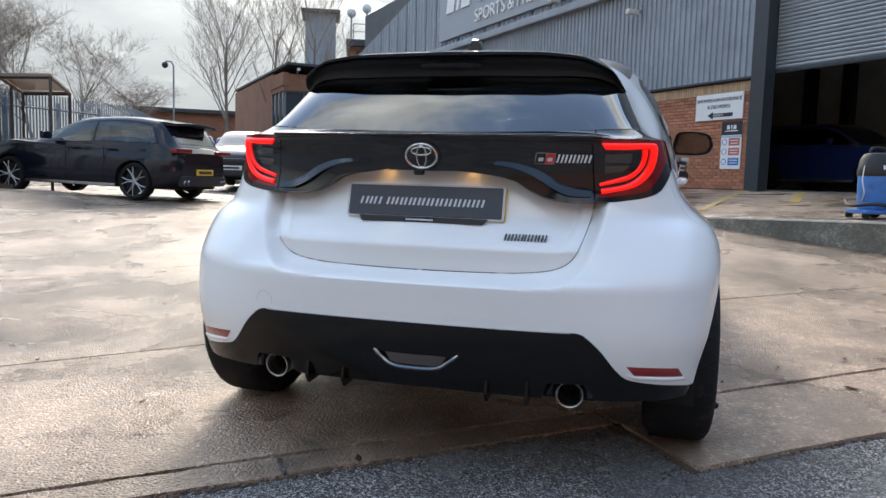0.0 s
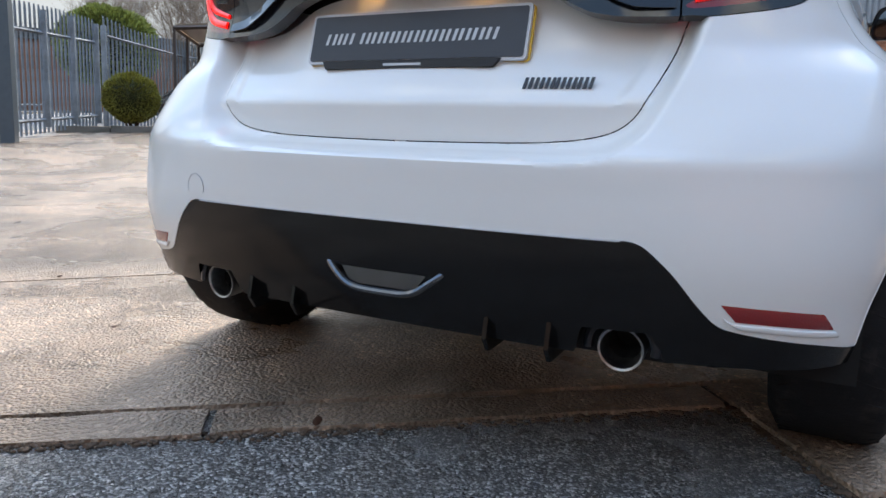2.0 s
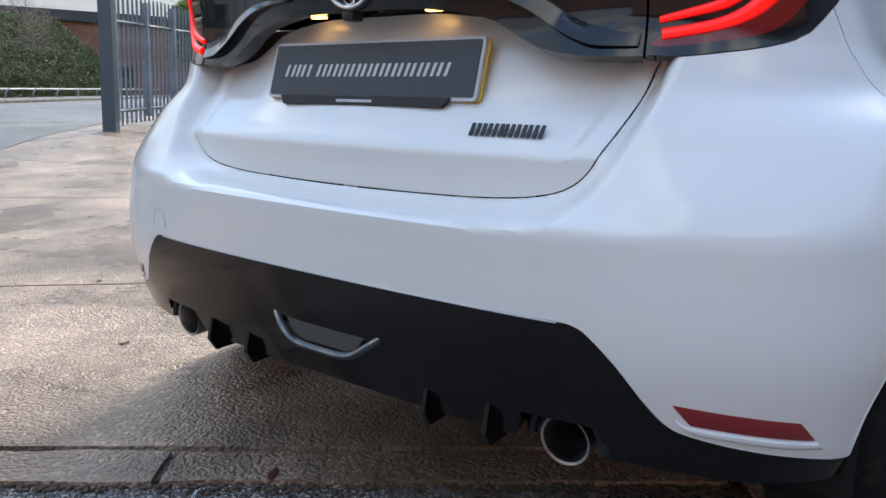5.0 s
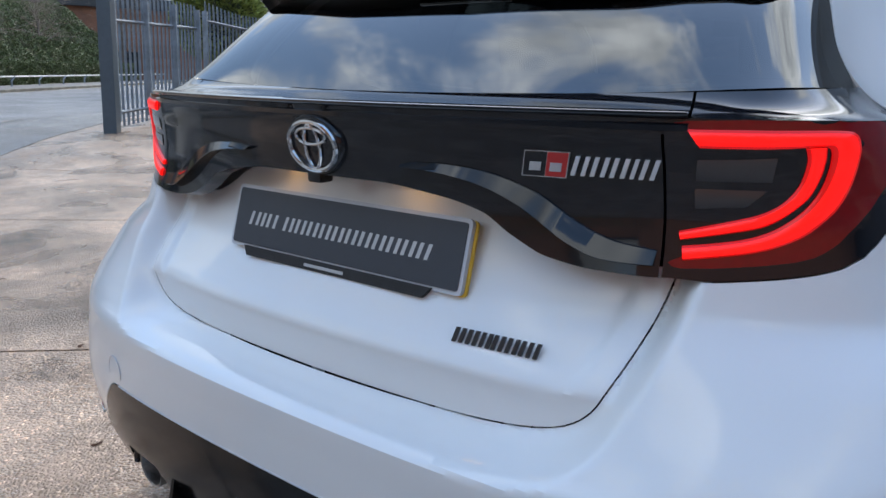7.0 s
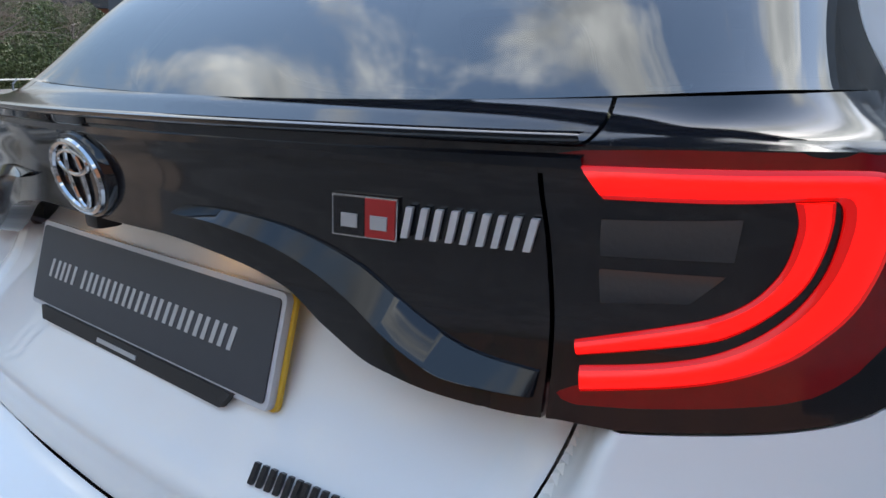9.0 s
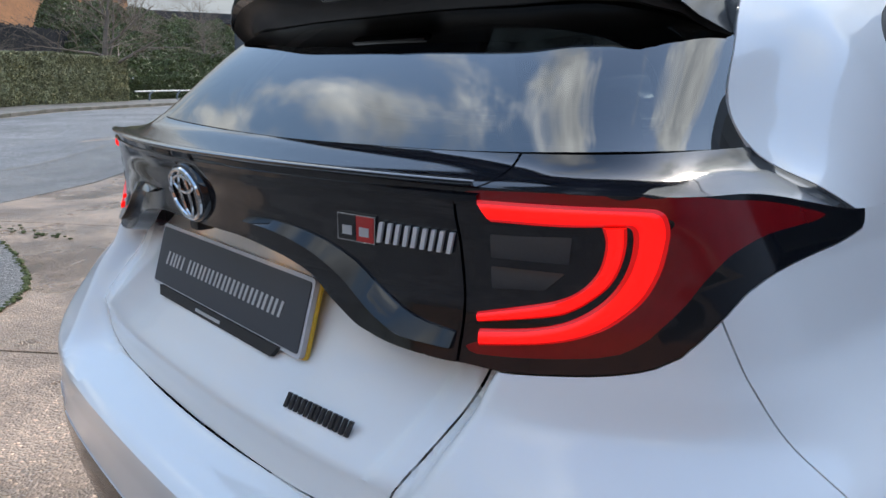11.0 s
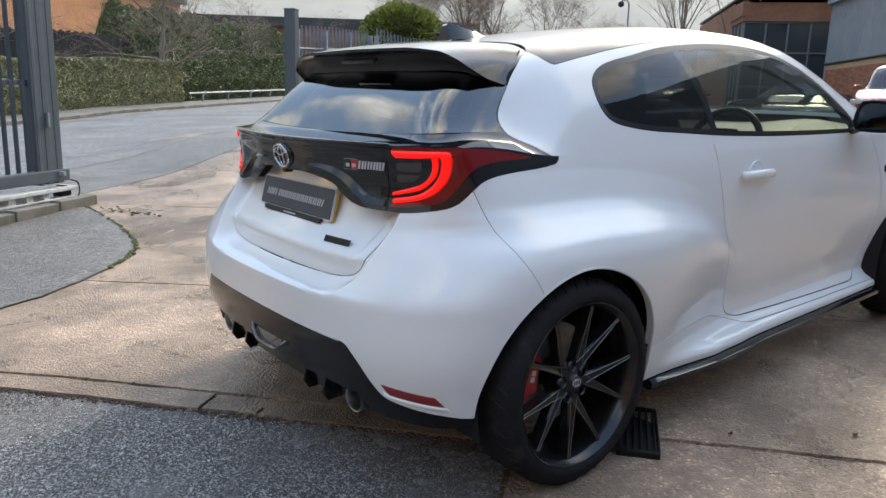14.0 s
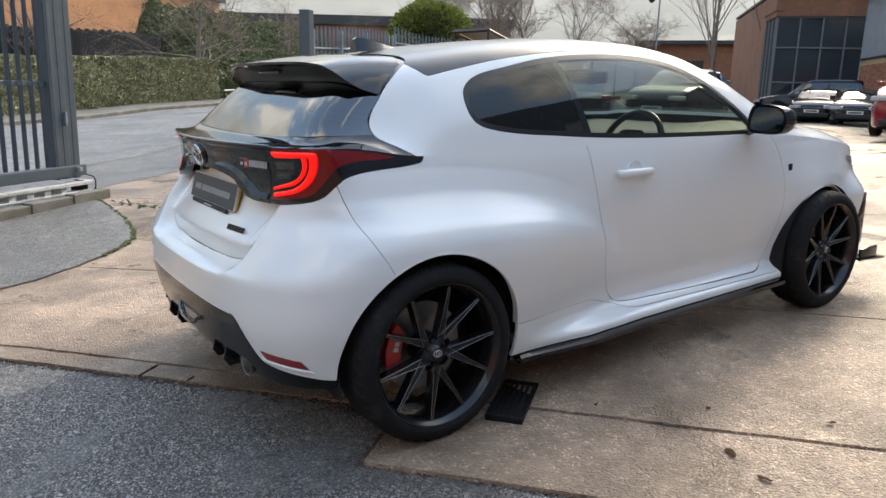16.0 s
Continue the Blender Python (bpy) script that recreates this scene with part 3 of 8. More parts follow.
# ---- ground ----
def gz(x, y):
    """Height of the yard: it rises ahead and falls a little to the road."""
    x, y = np.asarray(x, float), np.asarray(y, float)
    flat = (1 - step(-4, 1, x)) * (1 - step(-3, 0.5, -0.751 * x - 0.66 * y))  # the yard levels out beside the showroom
    y = y - flat * np.clip(y - 7.5, 0, None)
    fx = np.interp(x, [-60, -8, -4, -1, 20], [-0.12, -0.12, -0.10, 0, 0])
    crown = 0.20 * step(1.5, 4.0, y) * (1 - step(7.3, 9.3, y)) * (1 - step(-9.5, -7.5, x)) * step(-17, -13.5, x)  # the yard lifts towards the gate
    return 0.042 * np.clip(y, -10, 40) + fx * (1 - step(3, 7, y)) + 0.16 * step(4, 8, y) * step(-7, -3, x) + crown


A_DIR, B_DIR = np.array((0.786, 0.618)), np.array((-0.618, 0.786))  # along and across the concrete joints
U_DIR, V_DIR = np.array((-0.66, 0.751)), np.array((-0.751, -0.66))  # along the road, and towards it
pq = lambda p, q: tuple(A_DIR * p + B_DIR * q)
uv = lambda u, v: tuple(U_DIR * u + V_DIR * v)


def sheet(name, corners, lift, material, nu, nv, thick=0.0, parent=None, label="", category="", kind="", wob=0.0):
    """A quadrilateral laid on the yard, with thickness downwards."""
    c = [np.array(p, float) for p in corners]
    verts, faces = [], []
    for i in range(nu + 1):
        for j in range(nv + 1):
            a, b = i / nu, j / nv
            p = (c[0] * (1 - a) + c[1] * a) * (1 - b) + (c[3] * (1 - a) + c[2] * a) * b
            edge = i in (0, nu) or j in (0, nv)
            dx, dy = ((noise.noise(Vector((p[0] * 6, p[1] * 6, 3))) * wob, noise.noise(Vector((p[0] * 6, p[1] * 6, 9))) * wob) if edge else (0, 0))
            x, y = p[0] + dx, p[1] + dy
            z = float(gz(x, y)) + lift + (0.004 * noise.noise(Vector((x * 0.8, y * 0.8, 0))) if not edge else 0)
            verts.append((x, y, z))
    k = lambda i, j: i * (nv + 1) + j
    for i in range(nu):
        for j in range(nv):
            faces.append((k(i, j), k(i + 1, j), k(i + 1, j + 1), k(i, j + 1)))
    if thick:
        ring = [k(i, 0) for i in range(nu)] + [k(nu, j) for j in range(nv)] + [k(i, nv) for i in range(nu, 0, -1)] + [k(0, j) for j in range(nv, 0, -1)]
        base = len(verts)
        verts += [(verts[i][0], verts[i][1], verts[i][2] - thick) for i in ring]
        for n in range(len(ring)):
            m = (n + 1) % len(ring)
            faces.append((ring[m], ring[n], base + n, base + m))
    me = mesh_of(name, verts, faces, material, smooth=True, sharp=40)
    return put(name, me, parent, None, label, category, kind=kind)


def axis_steps(lo, hi, fine, coarse):
    out = []
    for a, b, s in ((-600, lo, coarse), (lo, hi, fine), (hi, 600, coarse)):
        out += list(np.linspace(a, b, max(int((b - a) / s), 2), endpoint=False))
    return out + [600]


gx, gy = axis_steps(-30, 14, 0.5, 40), axis_steps(-8, 24, 0.5, 40)
gv = [(x, y, float(gz(x, y)) - 0.014) for x in gx for y in gy]
gn = len(gy)
gf = [(i * gn + j, (i + 1) * gn + j, (i + 1) * gn + j + 1, i * gn + j + 1) for i in range(len(gx) - 1) for j in range(gn - 1)]
put("ground", mesh_of("ground", gv, gf, M["asphalt"], smooth=True), None, None, "damp dark asphalt ground round the yard", "ground", kind="structure")

forecourt = thing("forecourt", Matrix(), "damp brown concrete yard in large bays with open joints", "concrete yard", kind="structure")
J = 0.009
q_lines = [-0.248, 1.30, 4.3, 7.2, 10.4, 14.0, 18.0, 24.0]
p_lines = [-16.0, -9.0, 9.4]
for q0, q1 in zip(q_lines, q_lines[1:]):
    for p0, p1 in zip(p_lines, p_lines[1:]):
        c0 = np.array(pq((p0 + p1) / 2, (q0 + q1) / 2))
        if c0 @ V_DIR > 6.4:
            continue
        sheet("concrete_bay", [pq(p0 + J, q0 + J), pq(p1 - J, q0 + J), pq(p1 - J, q1 - J), pq(p0 + J, q1 - J)], 0.0, M["concrete"],
              max(int((p1 - p0) / 0.3), 2), max(int((q1 - q0) / 0.3), 2), 0.05, forecourt, wob=0.006)
for p0, p1 in ((-3.2, -0.75), (-0.75, 0.472)):
    sheet("edging_strip", [pq(p0 + J, -0.388), pq(p1 - J, -0.388), pq(p1 - J, -0.248 - J), pq(p0 + J, -0.248 - J)], -0.002, M["concrete"], int((p1 - p0) / 0.06), 3, 0.05, forecourt, wob=0.012)
sheet("concrete_bay", [pq(0.49, -0.815), pq(6.5, -0.815), pq(6.5, -0.40 - J), pq(0.49, -0.40 - J)], 0.002, M["concrete"], 60, 6, 0.05, forecourt, wob=0.012)
sheet("edging_strip", [pq(0.49, -0.40), pq(6.5, -0.40), pq(6.5, -0.248 - J), pq(0.49, -0.248 - J)], -0.004, M["concrete"], 40, 3, 0.05, forecourt, wob=0.01)

# ---- road side ----
def P(u, v, dz=0.0):
    x, y = uv(u, v)
    return (x, y, float(gz(x, y)) + dz)


sheet("apron", [uv(-14, 5.45), uv(60, 5.1), uv(60, 7.35), uv(-14, 7.35)], 0.008, M["apron"], 150, 8, 0.03, None, "worn grey asphalt crossover in front of the gate", "pavement", "structure", wob=0.03)
sheet("road", [uv(-30, 7.37), uv(120, 7.37), uv(120, 17.35), uv(-30, 17.35)], 0.004, M["road"], 200, 14, 0.03, None, "grey damp asphalt street with stone chips", "road", "structure")
sheet("pavement", [uv(-30, 17.52), uv(120, 17.52), uv(120, 21.4), uv(-30, 21.4)], 0.12, M["pave"], 150, 4, 0.2, None, "narrow grey asphalt pavement across the street", "pavement", "structure")
sheet("gutter_line", [uv(-10, 17.05), uv(60, 17.05), uv(60, 17.14), uv(-10, 17.14)], 0.012, M["yellow"], 80, 1, 0.0, None, "worn yellow line along the kerb", "road marking", "structure")
sheet("apron_seam", [uv(-10, 7.28), uv(40, 7.28), uv(40, 7.40), uv(-10, 7.40)], 0.013, M["pave"], 80, 1, 0.0, None, "pale joint between crossover and street", "road joint", "structure")
kerb_line = thing("kerb", Matrix(), "weathered concrete kerb stones along the street", "kerb", kind="structure")
kb = bmesh.new()
box(kb, 0, 0, 0, 0.9, 0.15, 0.26, 0.015)
kme = bpy.data.meshes.new("kerb_stone"); kb.to_mesh(kme); kb.free(); kme.materials.append(M["kerb"])
ang = math.degrees(math.atan2(U_DIR[1], U_DIR[0]))
for k in range(-12, 56):
    p = P(k * 0.915 + 10, 17.43)
    tilt = math.degrees(math.atan2(P(k * 0.915 + 10.9, 17.43)[2] - p[2], 0.915))
    put("kerb_stone", kme, kerb_line, pose(p[0], p[1], p[2] + 0.0, 0, -tilt, ang))

# curved asphalt patch beside the drive
patch = [(-2.43, -1.19), (-2.60, -0.93), (-2.85, -0.66), (-3.15, -0.40), (-3.45, -0.19), (-3.80, -0.03), (-4.19, 0.06), (-4.6, 0.11), (-5.0, 0.14), (-5.8, 0.17), (-6.5, 0.16), (-6.95, 0.05), (-7.05, -0.3), (-7.9, -1.6), (-9.5, -4), (-9.0, -6.2), (-5.5, -3.6)]
pc = (-5.6, -1.6)
pv, pf = [], []
rings = 14
ol = [(a[0] + (b[0] - a[0]) * t / 4, a[1] + (b[1] - a[1]) * t / 4) for a, b in zip(patch, patch[1:] + patch[:1]) for t in range(4)]
for r in range(rings + 1):
    for i, (x, y) in enumerate(ol):
        k = r / rings
        wob = 0.018 * noise.noise(Vector((x * 7, y * 7, 1))) if r == rings else 0
        xx, yy = pc[0] + (x - pc[0]) * k + wob, pc[1] + (y - pc[1]) * k + wob
        pv.append((xx, yy, float(gz(xx, yy)) + 0.018 - (0.008 if r == rings else 0)))
n = len(ol)
for r in range(rings):
    for i in range(n):
        j = (i + 1) % n
        pf.append((r * n + i, (r + 1) * n + i, (r + 1) * n + j, r * n + j))
put("asphalt_patch", mesh_of("asphalt_patch", pv, pf, M["apron"], smooth=True), None, None, "rounded patch of old asphalt beside the drive", "pavement", kind="structure")


def moss_strip(name, path, width, count, label, material="moss", category="moss", lift=0.010, size=1.0):
    bm = bmesh.new()
    rnd = random.Random(4)
    for _ in range(count):
        i = rnd.randrange(len(path) - 1)
        t = rnd.random()
        x = path[i][0] + (path[i + 1][0] - path[i][0]) * t + rnd.gauss(0, width)
        y = path[i][1] + (path[i + 1][1] - path[i][1]) * t + rnd.gauss(0, width)
        s = rnd.uniform(0.006, 0.022) * size
        r = bmesh.ops.create_icosphere(bm, subdivisions=1, radius=s, matrix=Matrix.Translation((x, y, float(gz(x, y)) + lift)) @ Matrix.Diagonal((1, 1, 0.45, 1)))
    ob = part(name, bm, M[material], None, smooth=True, sharp=80)
    tagged(ob, label, category, kind="stuff")


moss_strip("moss", ol[12:44], 0.010, 260, "green moss along the edge of the asphalt patch")
moss_strip("moss", [(-6.95, -0.2), (-6.1, 0.3), (-5.3, 0.55)], 0.05, 70, "green moss by the gate kerb")

moss_strip("grit", [pq(-3.2, -0.394), pq(0.47, -0.394)], 0.011, 900, "dark wet grit in the seam between concrete and asphalt", "soil", "grit", -0.011, 0.42)
moss_strip("grit", [pq(0.482, -0.40), pq(0.482, -0.81), pq(4.0, -0.822)], 0.010, 700, "dark wet grit along the edge of the concrete strip", "soil", "grit", -0.011, 0.42)

# kerb by the near gate
gk = thing("gate_kerb", Matrix(), "mossy kerb stones by the gate", "kerb", kind="structure")
for k in range(6):
    p = P(4.25 - k * 0.62, 4.75)
    put("kerb_stone", kme, gk, pose(p[0], p[1], p[2] + 0.0, 0, 0, ang) @ Matrix.Diagonal((0.66, 0.9, 0.9, 1)))
bed = thing("planting_kerb", Matrix(), "low concrete kerb round the planting bed", "kerb", kind="structure")
for k in range(2):
    p = P(12.42, 3.22 + k * 0.915)
    put("kerb_stone", kme, bed, pose(p[0], p[1], p[2] - 0.02, 0, 0, ang + 90))
sheet("planting_bed", [uv(12.5, 2.5), uv(24, 3.6), uv(24, 4.6), uv(12.5, 4.3)], 0.08, M["soil"], 40, 8, 0.1, None, "bare brown soil bed along the fence", "soil bed", "structure", wob=0.04)

# ---- palisade gate and fence ----
def pale_mesh(h, name="pale"):
    """A steel pale with a W section and a split pointed top."""
    bm = bmesh.new()
    w = 0.034
    prof = [(-w, 0.0), (-w * 0.35, 0.018), (0, 0.006), (w * 0.35, 0.018), (w, 0.0)]
    t = 0.004
    rows = []
    for z, k in ((0, 1), (h - 0.10, 1), (h - 0.05, 0.8), (h, 0.12)):
        rows.append([bm.verts.new((x * k, y, z)) for x, y in prof] + [bm.verts.new((x * k, y - t, z)) for x, y in prof[::-1]])
    for q, r in zip(rows, rows[1:]):
        for i in range(10):
            j = (i + 1) % 10
            bm.faces.new((q[i], q[j], r[j], r[i]))
    bm.faces.new(rows[-1])
    me = bpy.data.meshes.new(name)
    bmesh.ops.recalc_face_normals(bm, faces=bm.faces)
    bm.to_mesh(me); bm.free()
    return me


def palisade(name, a, b, h, spacing, material, label, category="fence", posts=2.75, z0=None, rails=(0.3, 0.85), post_w=0.10, leaf=False):
    """Pales on two rails from a to b, posts behind; a gate leaf has end stiles."""
    f = thing(name, Matrix(), label, category)
    a, b = np.array(a, float), np.array(b, float)
    L = float(np.hypot(*(b - a)))
    d = (b - a) / L
    rz = math.degrees(math.atan2(d[1], d[0]))
    zz = lambda s: (float(gz(*(a + d * s))) if z0 is None else z0)
    me = pale_mesh(h)
    me.materials.append(material)
    n = int(L / spacing)
    rows = []
    for k in range(n):
        s = (k + 0.5) * L / n
        x, y = a + d * s
        if len(rows) < 300:
            put("pale", me, f, pose(x, y, zz(s) + 0.05, 0, 0, rz))
            rows.append(0)
    for fr in rails:
        bm = bmesh.new()
        for k in range(max(int(L / 2.75), 1)):
            m = max(int(L / 2.75), 1)
            s0, s1 = L * k / m, L * (k + 1) / m
            p0, p1 = a + d * s0, a + d * s1
            q0, q1 = Vector((*p0, zz(s0) + h * fr)), Vector((*p1, zz(s1) + h * fr))
            tube(bm, [q0, q1], 0.028, 4)
        part("rail", bm, material, f, smooth=False)
    m = max(int(round(L / posts)), 1)
    for k in range(m + 1):
        s = L * k / m
        x, y = a + d * s - np.array((-d[1], d[0])) * 0.03
        part("post", boxbm(0, 0, (h * (0.93 if not leaf else 1.0)) / 2, post_w * 0.6, post_w, h * (0.93 if not leaf else 0.92), 0.006), material, f, at=pose(x, y, zz(s) + (0.06 if leaf else 0), 0, 0, rz))
    return f


far_post = P(10.15, 4.6)
gp = thing("gate_post", pose(far_post[0], far_post[1], far_post[2] - 0.05, 0, 0, ang), "square slate-grey steel gate post", "gate post")
part("post", boxbm(0, 0, 1.20, 0.20, 0.20, 2.40, 0.008), M["gatepaint"], gp, smooth=False)
part("cap_plate", boxbm(0, 0, 2.405, 0.21, 0.21, 0.02, 0.004), M["gatepaint"], gp)
for z in (0.45, 1.75):
    bm = bmesh.new(); box(bm, 0.13, -0.04, z, 0.07, 0.09, 0.06, 0.008); box(bm, 0.10, 0.05, z - 0.02, 0.05, 0.03, 0.12, 0.006)
    part("hinge", bm, M["gatepaint"], gp)
palisade("gate", uv(10.4, 4.62), uv(13.75, 4.2), 2.05, 0.155, M["galv"], "open grey steel palisade gate leaf", "gate", posts=1.1, rails=(0.14, 0.82), post_w=0.09, leaf=True)
for fa, fb in ((uv(14.0, 4.12), (-13.9, 11.2)), ((-13.9, 11.2), (-16.2, 18.5)), ((-16.2, 18.5), (-28.0, 44.0))):
    palisade("palisade_fence", fa, fb, 2.2, 0.155, M["galv"], "grey galvanised steel palisade fence round the yard", "fence")
near = P(4.70, 5.3)
ng = thing("gate_post", pose(near[0], near[1], near[2] - 0.02, 0, 0, ang), "heavy slate-grey box section at the end of the gate", "gate post")
for k, w in ((0.0, 0.10), (-0.16, 0.09), (-0.30, 0.05)):
    part("stile", boxbm(k, 0, 1.33, w, 0.12, 2.20, 0.01), M["gatepaint"], ng, smooth=False)
part("web_plate", boxbm(-0.15, -0.03, 1.3, 0.40, 0.05, 2.1, 0.01), M["gatepaint"], ng, smooth=False)
bm = bmesh.new(); box(bm, -1.6, 0, 0.32, 3.5, 0.14, 0.14, 0.02); box(bm, -1.6, 0.03, 1.35, 3.4, 0.05, 0.06, 0.01)
part("rail", bm, M["gatepaint"], ng, smooth=False)
part("catch", boxbm(-0.02, -0.10, 0.34, 0.05, 0.06, 0.05, 0.008), M["galv"], ng)
part("lock_bolt", boxbm(-0.16, -0.08, 0.95, 0.03, 0.03, 0.16, 0.006), M["galv"], ng)
me = pale_mesh(2.35); me.materials.append(M["gatepaint"])
for k in range(17):
    put("pale", me, ng, pose(-0.42 - k * 0.155, 0.0, 0.28))
gb2 = thing("gate_guide", pose(near[0], near[1], near[2], 0, 0, ang), "pale steel gate guide beam with black slots", "gate guide")
bm = bmesh.new(); box(bm, -1.5, -0.02, 0.145, 3.4, 0.22, 0.045, 0.01); box(bm, -1.5, -0.06, 0.045, 3.3, 0.12, 0.02, 0.006)
part("beam", bm, M["whitesteel"], gb2, smooth=False)
for k in range(11):
    part("block", boxbm(-0.30 - k * 0.26, -0.02, 0.075, 0.10, 0.16, 0.09, 0.01), M["whitesteel"], gb2)
bm = bmesh.new(); revolve(bm, [(-0.05, 0.001), (-0.05, 0.09), (0.05, 0.09), (0.05, 0.001)], "Y", 20, Matrix.Translation((0.05, -0.02, 0.09)))
part("end_roller", bm, M["rubber"], gb2, "black end roller")
bm = bmesh.new(); tube(bm, fine([(0.10, -0.10, 0.24), (0.20, -0.12, 0.2), (0.22, -0.12, 0.08), (0.12, -0.14, 0.02), (0.0, -0.16, 0.03)], 4), 0.008, 6)
part("cable", bm, M["rubber"], gb2, "loose black cable")
wb = P(2.55, 5.0)
bx_ = thing("cabinet_box", pose(wb[0], wb[1], wb[2], 0, 0, ang), "white painted steel control box by the gate", "control box")
part("housing", boxbm(0, -0.25, 0.31, 0.5, 0.32, 0.58, 0.03), M["whitesteel"], bx_)
part("lid", boxbm(0, -0.25, 0.615, 0.53, 0.35, 0.03, 0.01), M["whitesteel"], bx_)
part("foot", boxbm(0, -0.25, 0.01, 0.56, 0.36, 0.04, 0.008), M["galv"], bx_)

# street rail
rail = thing("street_rail", Matrix(), "low white painted rail on short steel posts", "railing")
for k in range(10):
    p0, p1 = P(33.6 + k * 3.0, 19.8, 0.62), P(33.6 + (k + 1) * 3.0, 19.8, 0.62)
    bm = bmesh.new(); tube(bm, [p0, p1], 0.045, 8)
    part("rail", bm, M["whitesteel"], rail)
    q = P(35.0 + k * 3.0, 19.8)
    bm = bmesh.new(); tube(bm, [(q[0], q[1], q[2]), (q[0], q[1], q[2] + 0.42), (q[0] - 0.12, q[1] + 0.22, q[2] + 0.62)], 0.05, 6)
    part("post", bm, M["galv"], rail)

# ---- planting ----
def leaf_cloud(points, size, material, name, seed, normals=None, squash=0.5):
    """Many small leaf blades at the points, as one mesh."""
    rnd = np.random.RandomState(seed)
    n = len(points)
    c = np.asarray(points)
    a = rnd.normal(size=(n, 3)); a /= np.linalg.norm(a, axis=1)[:, None]
    b = rnd.normal(size=(n, 3)); b -= a * (a * b).sum(1)[:, None]; b /= np.linalg.norm(b, axis=1)[:, None]
    s = (size * rnd.uniform(0.6, 1.3, n))[:, None]
    v = np.stack([c - a * s, c + b * s * squash, c + a * s, c - b * s * squash], 1).reshape(-1, 3)
    f = np.arange(n * 4).reshape(-1, 4)
    me = bpy.data.meshes.new(name)
    me.from_pydata(v.tolist(), [], f.tolist())
    me.materials.append(material)
    return me


def hedge(name, u0, u1, v0, v1, top, count, size, material, label, seed, dark):
    """A clipped hedge: a core with leaves thick on all its faces."""
    rnd = np.random.RandomState(seed)
    us = rnd.uniform(u0, u1, count)
    face = rnd.rand(count)
    vs = np.where(face < 0.62, v0 + np.abs(rnd.normal(0, 0.05, count)), rnd.uniform(v0, v1, count))
    xy = np.outer(us, U_DIR) + np.outer(vs, V_DIR)
    g = gz(xy[:, 0], xy[:, 1])
    bump = np.array([0.10 * noise.noise(Vector((u * 1.1, v * 0.9, seed))) for u, v in zip(us, vs)])
    hz = g + np.where(face < 0.62, rnd.uniform(0.05, 1, count) * (top + bump), top + bump - np.abs(rnd.normal(0, 0.05, count)))
    xy += np.outer(np.where(face < 0.62, np.array([0.16 * noise.noise(Vector((u * 1.3, z * 2.0, seed + 5))) for u, z in zip(us, hz)]), 0), V_DIR)
    h = thing(name, Matrix(), label, "hedge", kind="stuff")
    put("leaves", leaf_cloud(np.column_stack([xy, hz]), size, material, "leaves", seed), h, kind="stuff")
    # solid inner block that shows between the leaves as shade
    n = max(int((u1 - u0) / 1.5), 2)
    vv, ff = [], []
    for k in range(n + 1):
        u = u0 + (u1 - u0) * k / n
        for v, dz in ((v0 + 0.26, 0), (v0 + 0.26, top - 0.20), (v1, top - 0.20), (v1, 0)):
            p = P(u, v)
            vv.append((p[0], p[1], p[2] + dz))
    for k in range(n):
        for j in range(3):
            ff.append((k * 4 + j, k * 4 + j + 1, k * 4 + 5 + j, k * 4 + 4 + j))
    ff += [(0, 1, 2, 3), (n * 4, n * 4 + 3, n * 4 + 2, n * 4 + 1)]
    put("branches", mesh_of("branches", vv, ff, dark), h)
    return h


# dark green core colour: shade deep among the leaves, put into the paint
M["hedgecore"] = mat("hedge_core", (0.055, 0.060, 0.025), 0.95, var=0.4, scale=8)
hedge("hedge", 14, 34.6, 20.7, 22.3, 2.25, 95000, 0.066, M["leaf2"], "clipped evergreen hedge along the pavement", 3, M["hedgecore"])
hedge("hedge", 35.5, 62, 21.7, 22.9, 1.45, 24000, 0.07, M["leaf"], "low dark green hedge behind the rail", 4, M["hedgecore"])


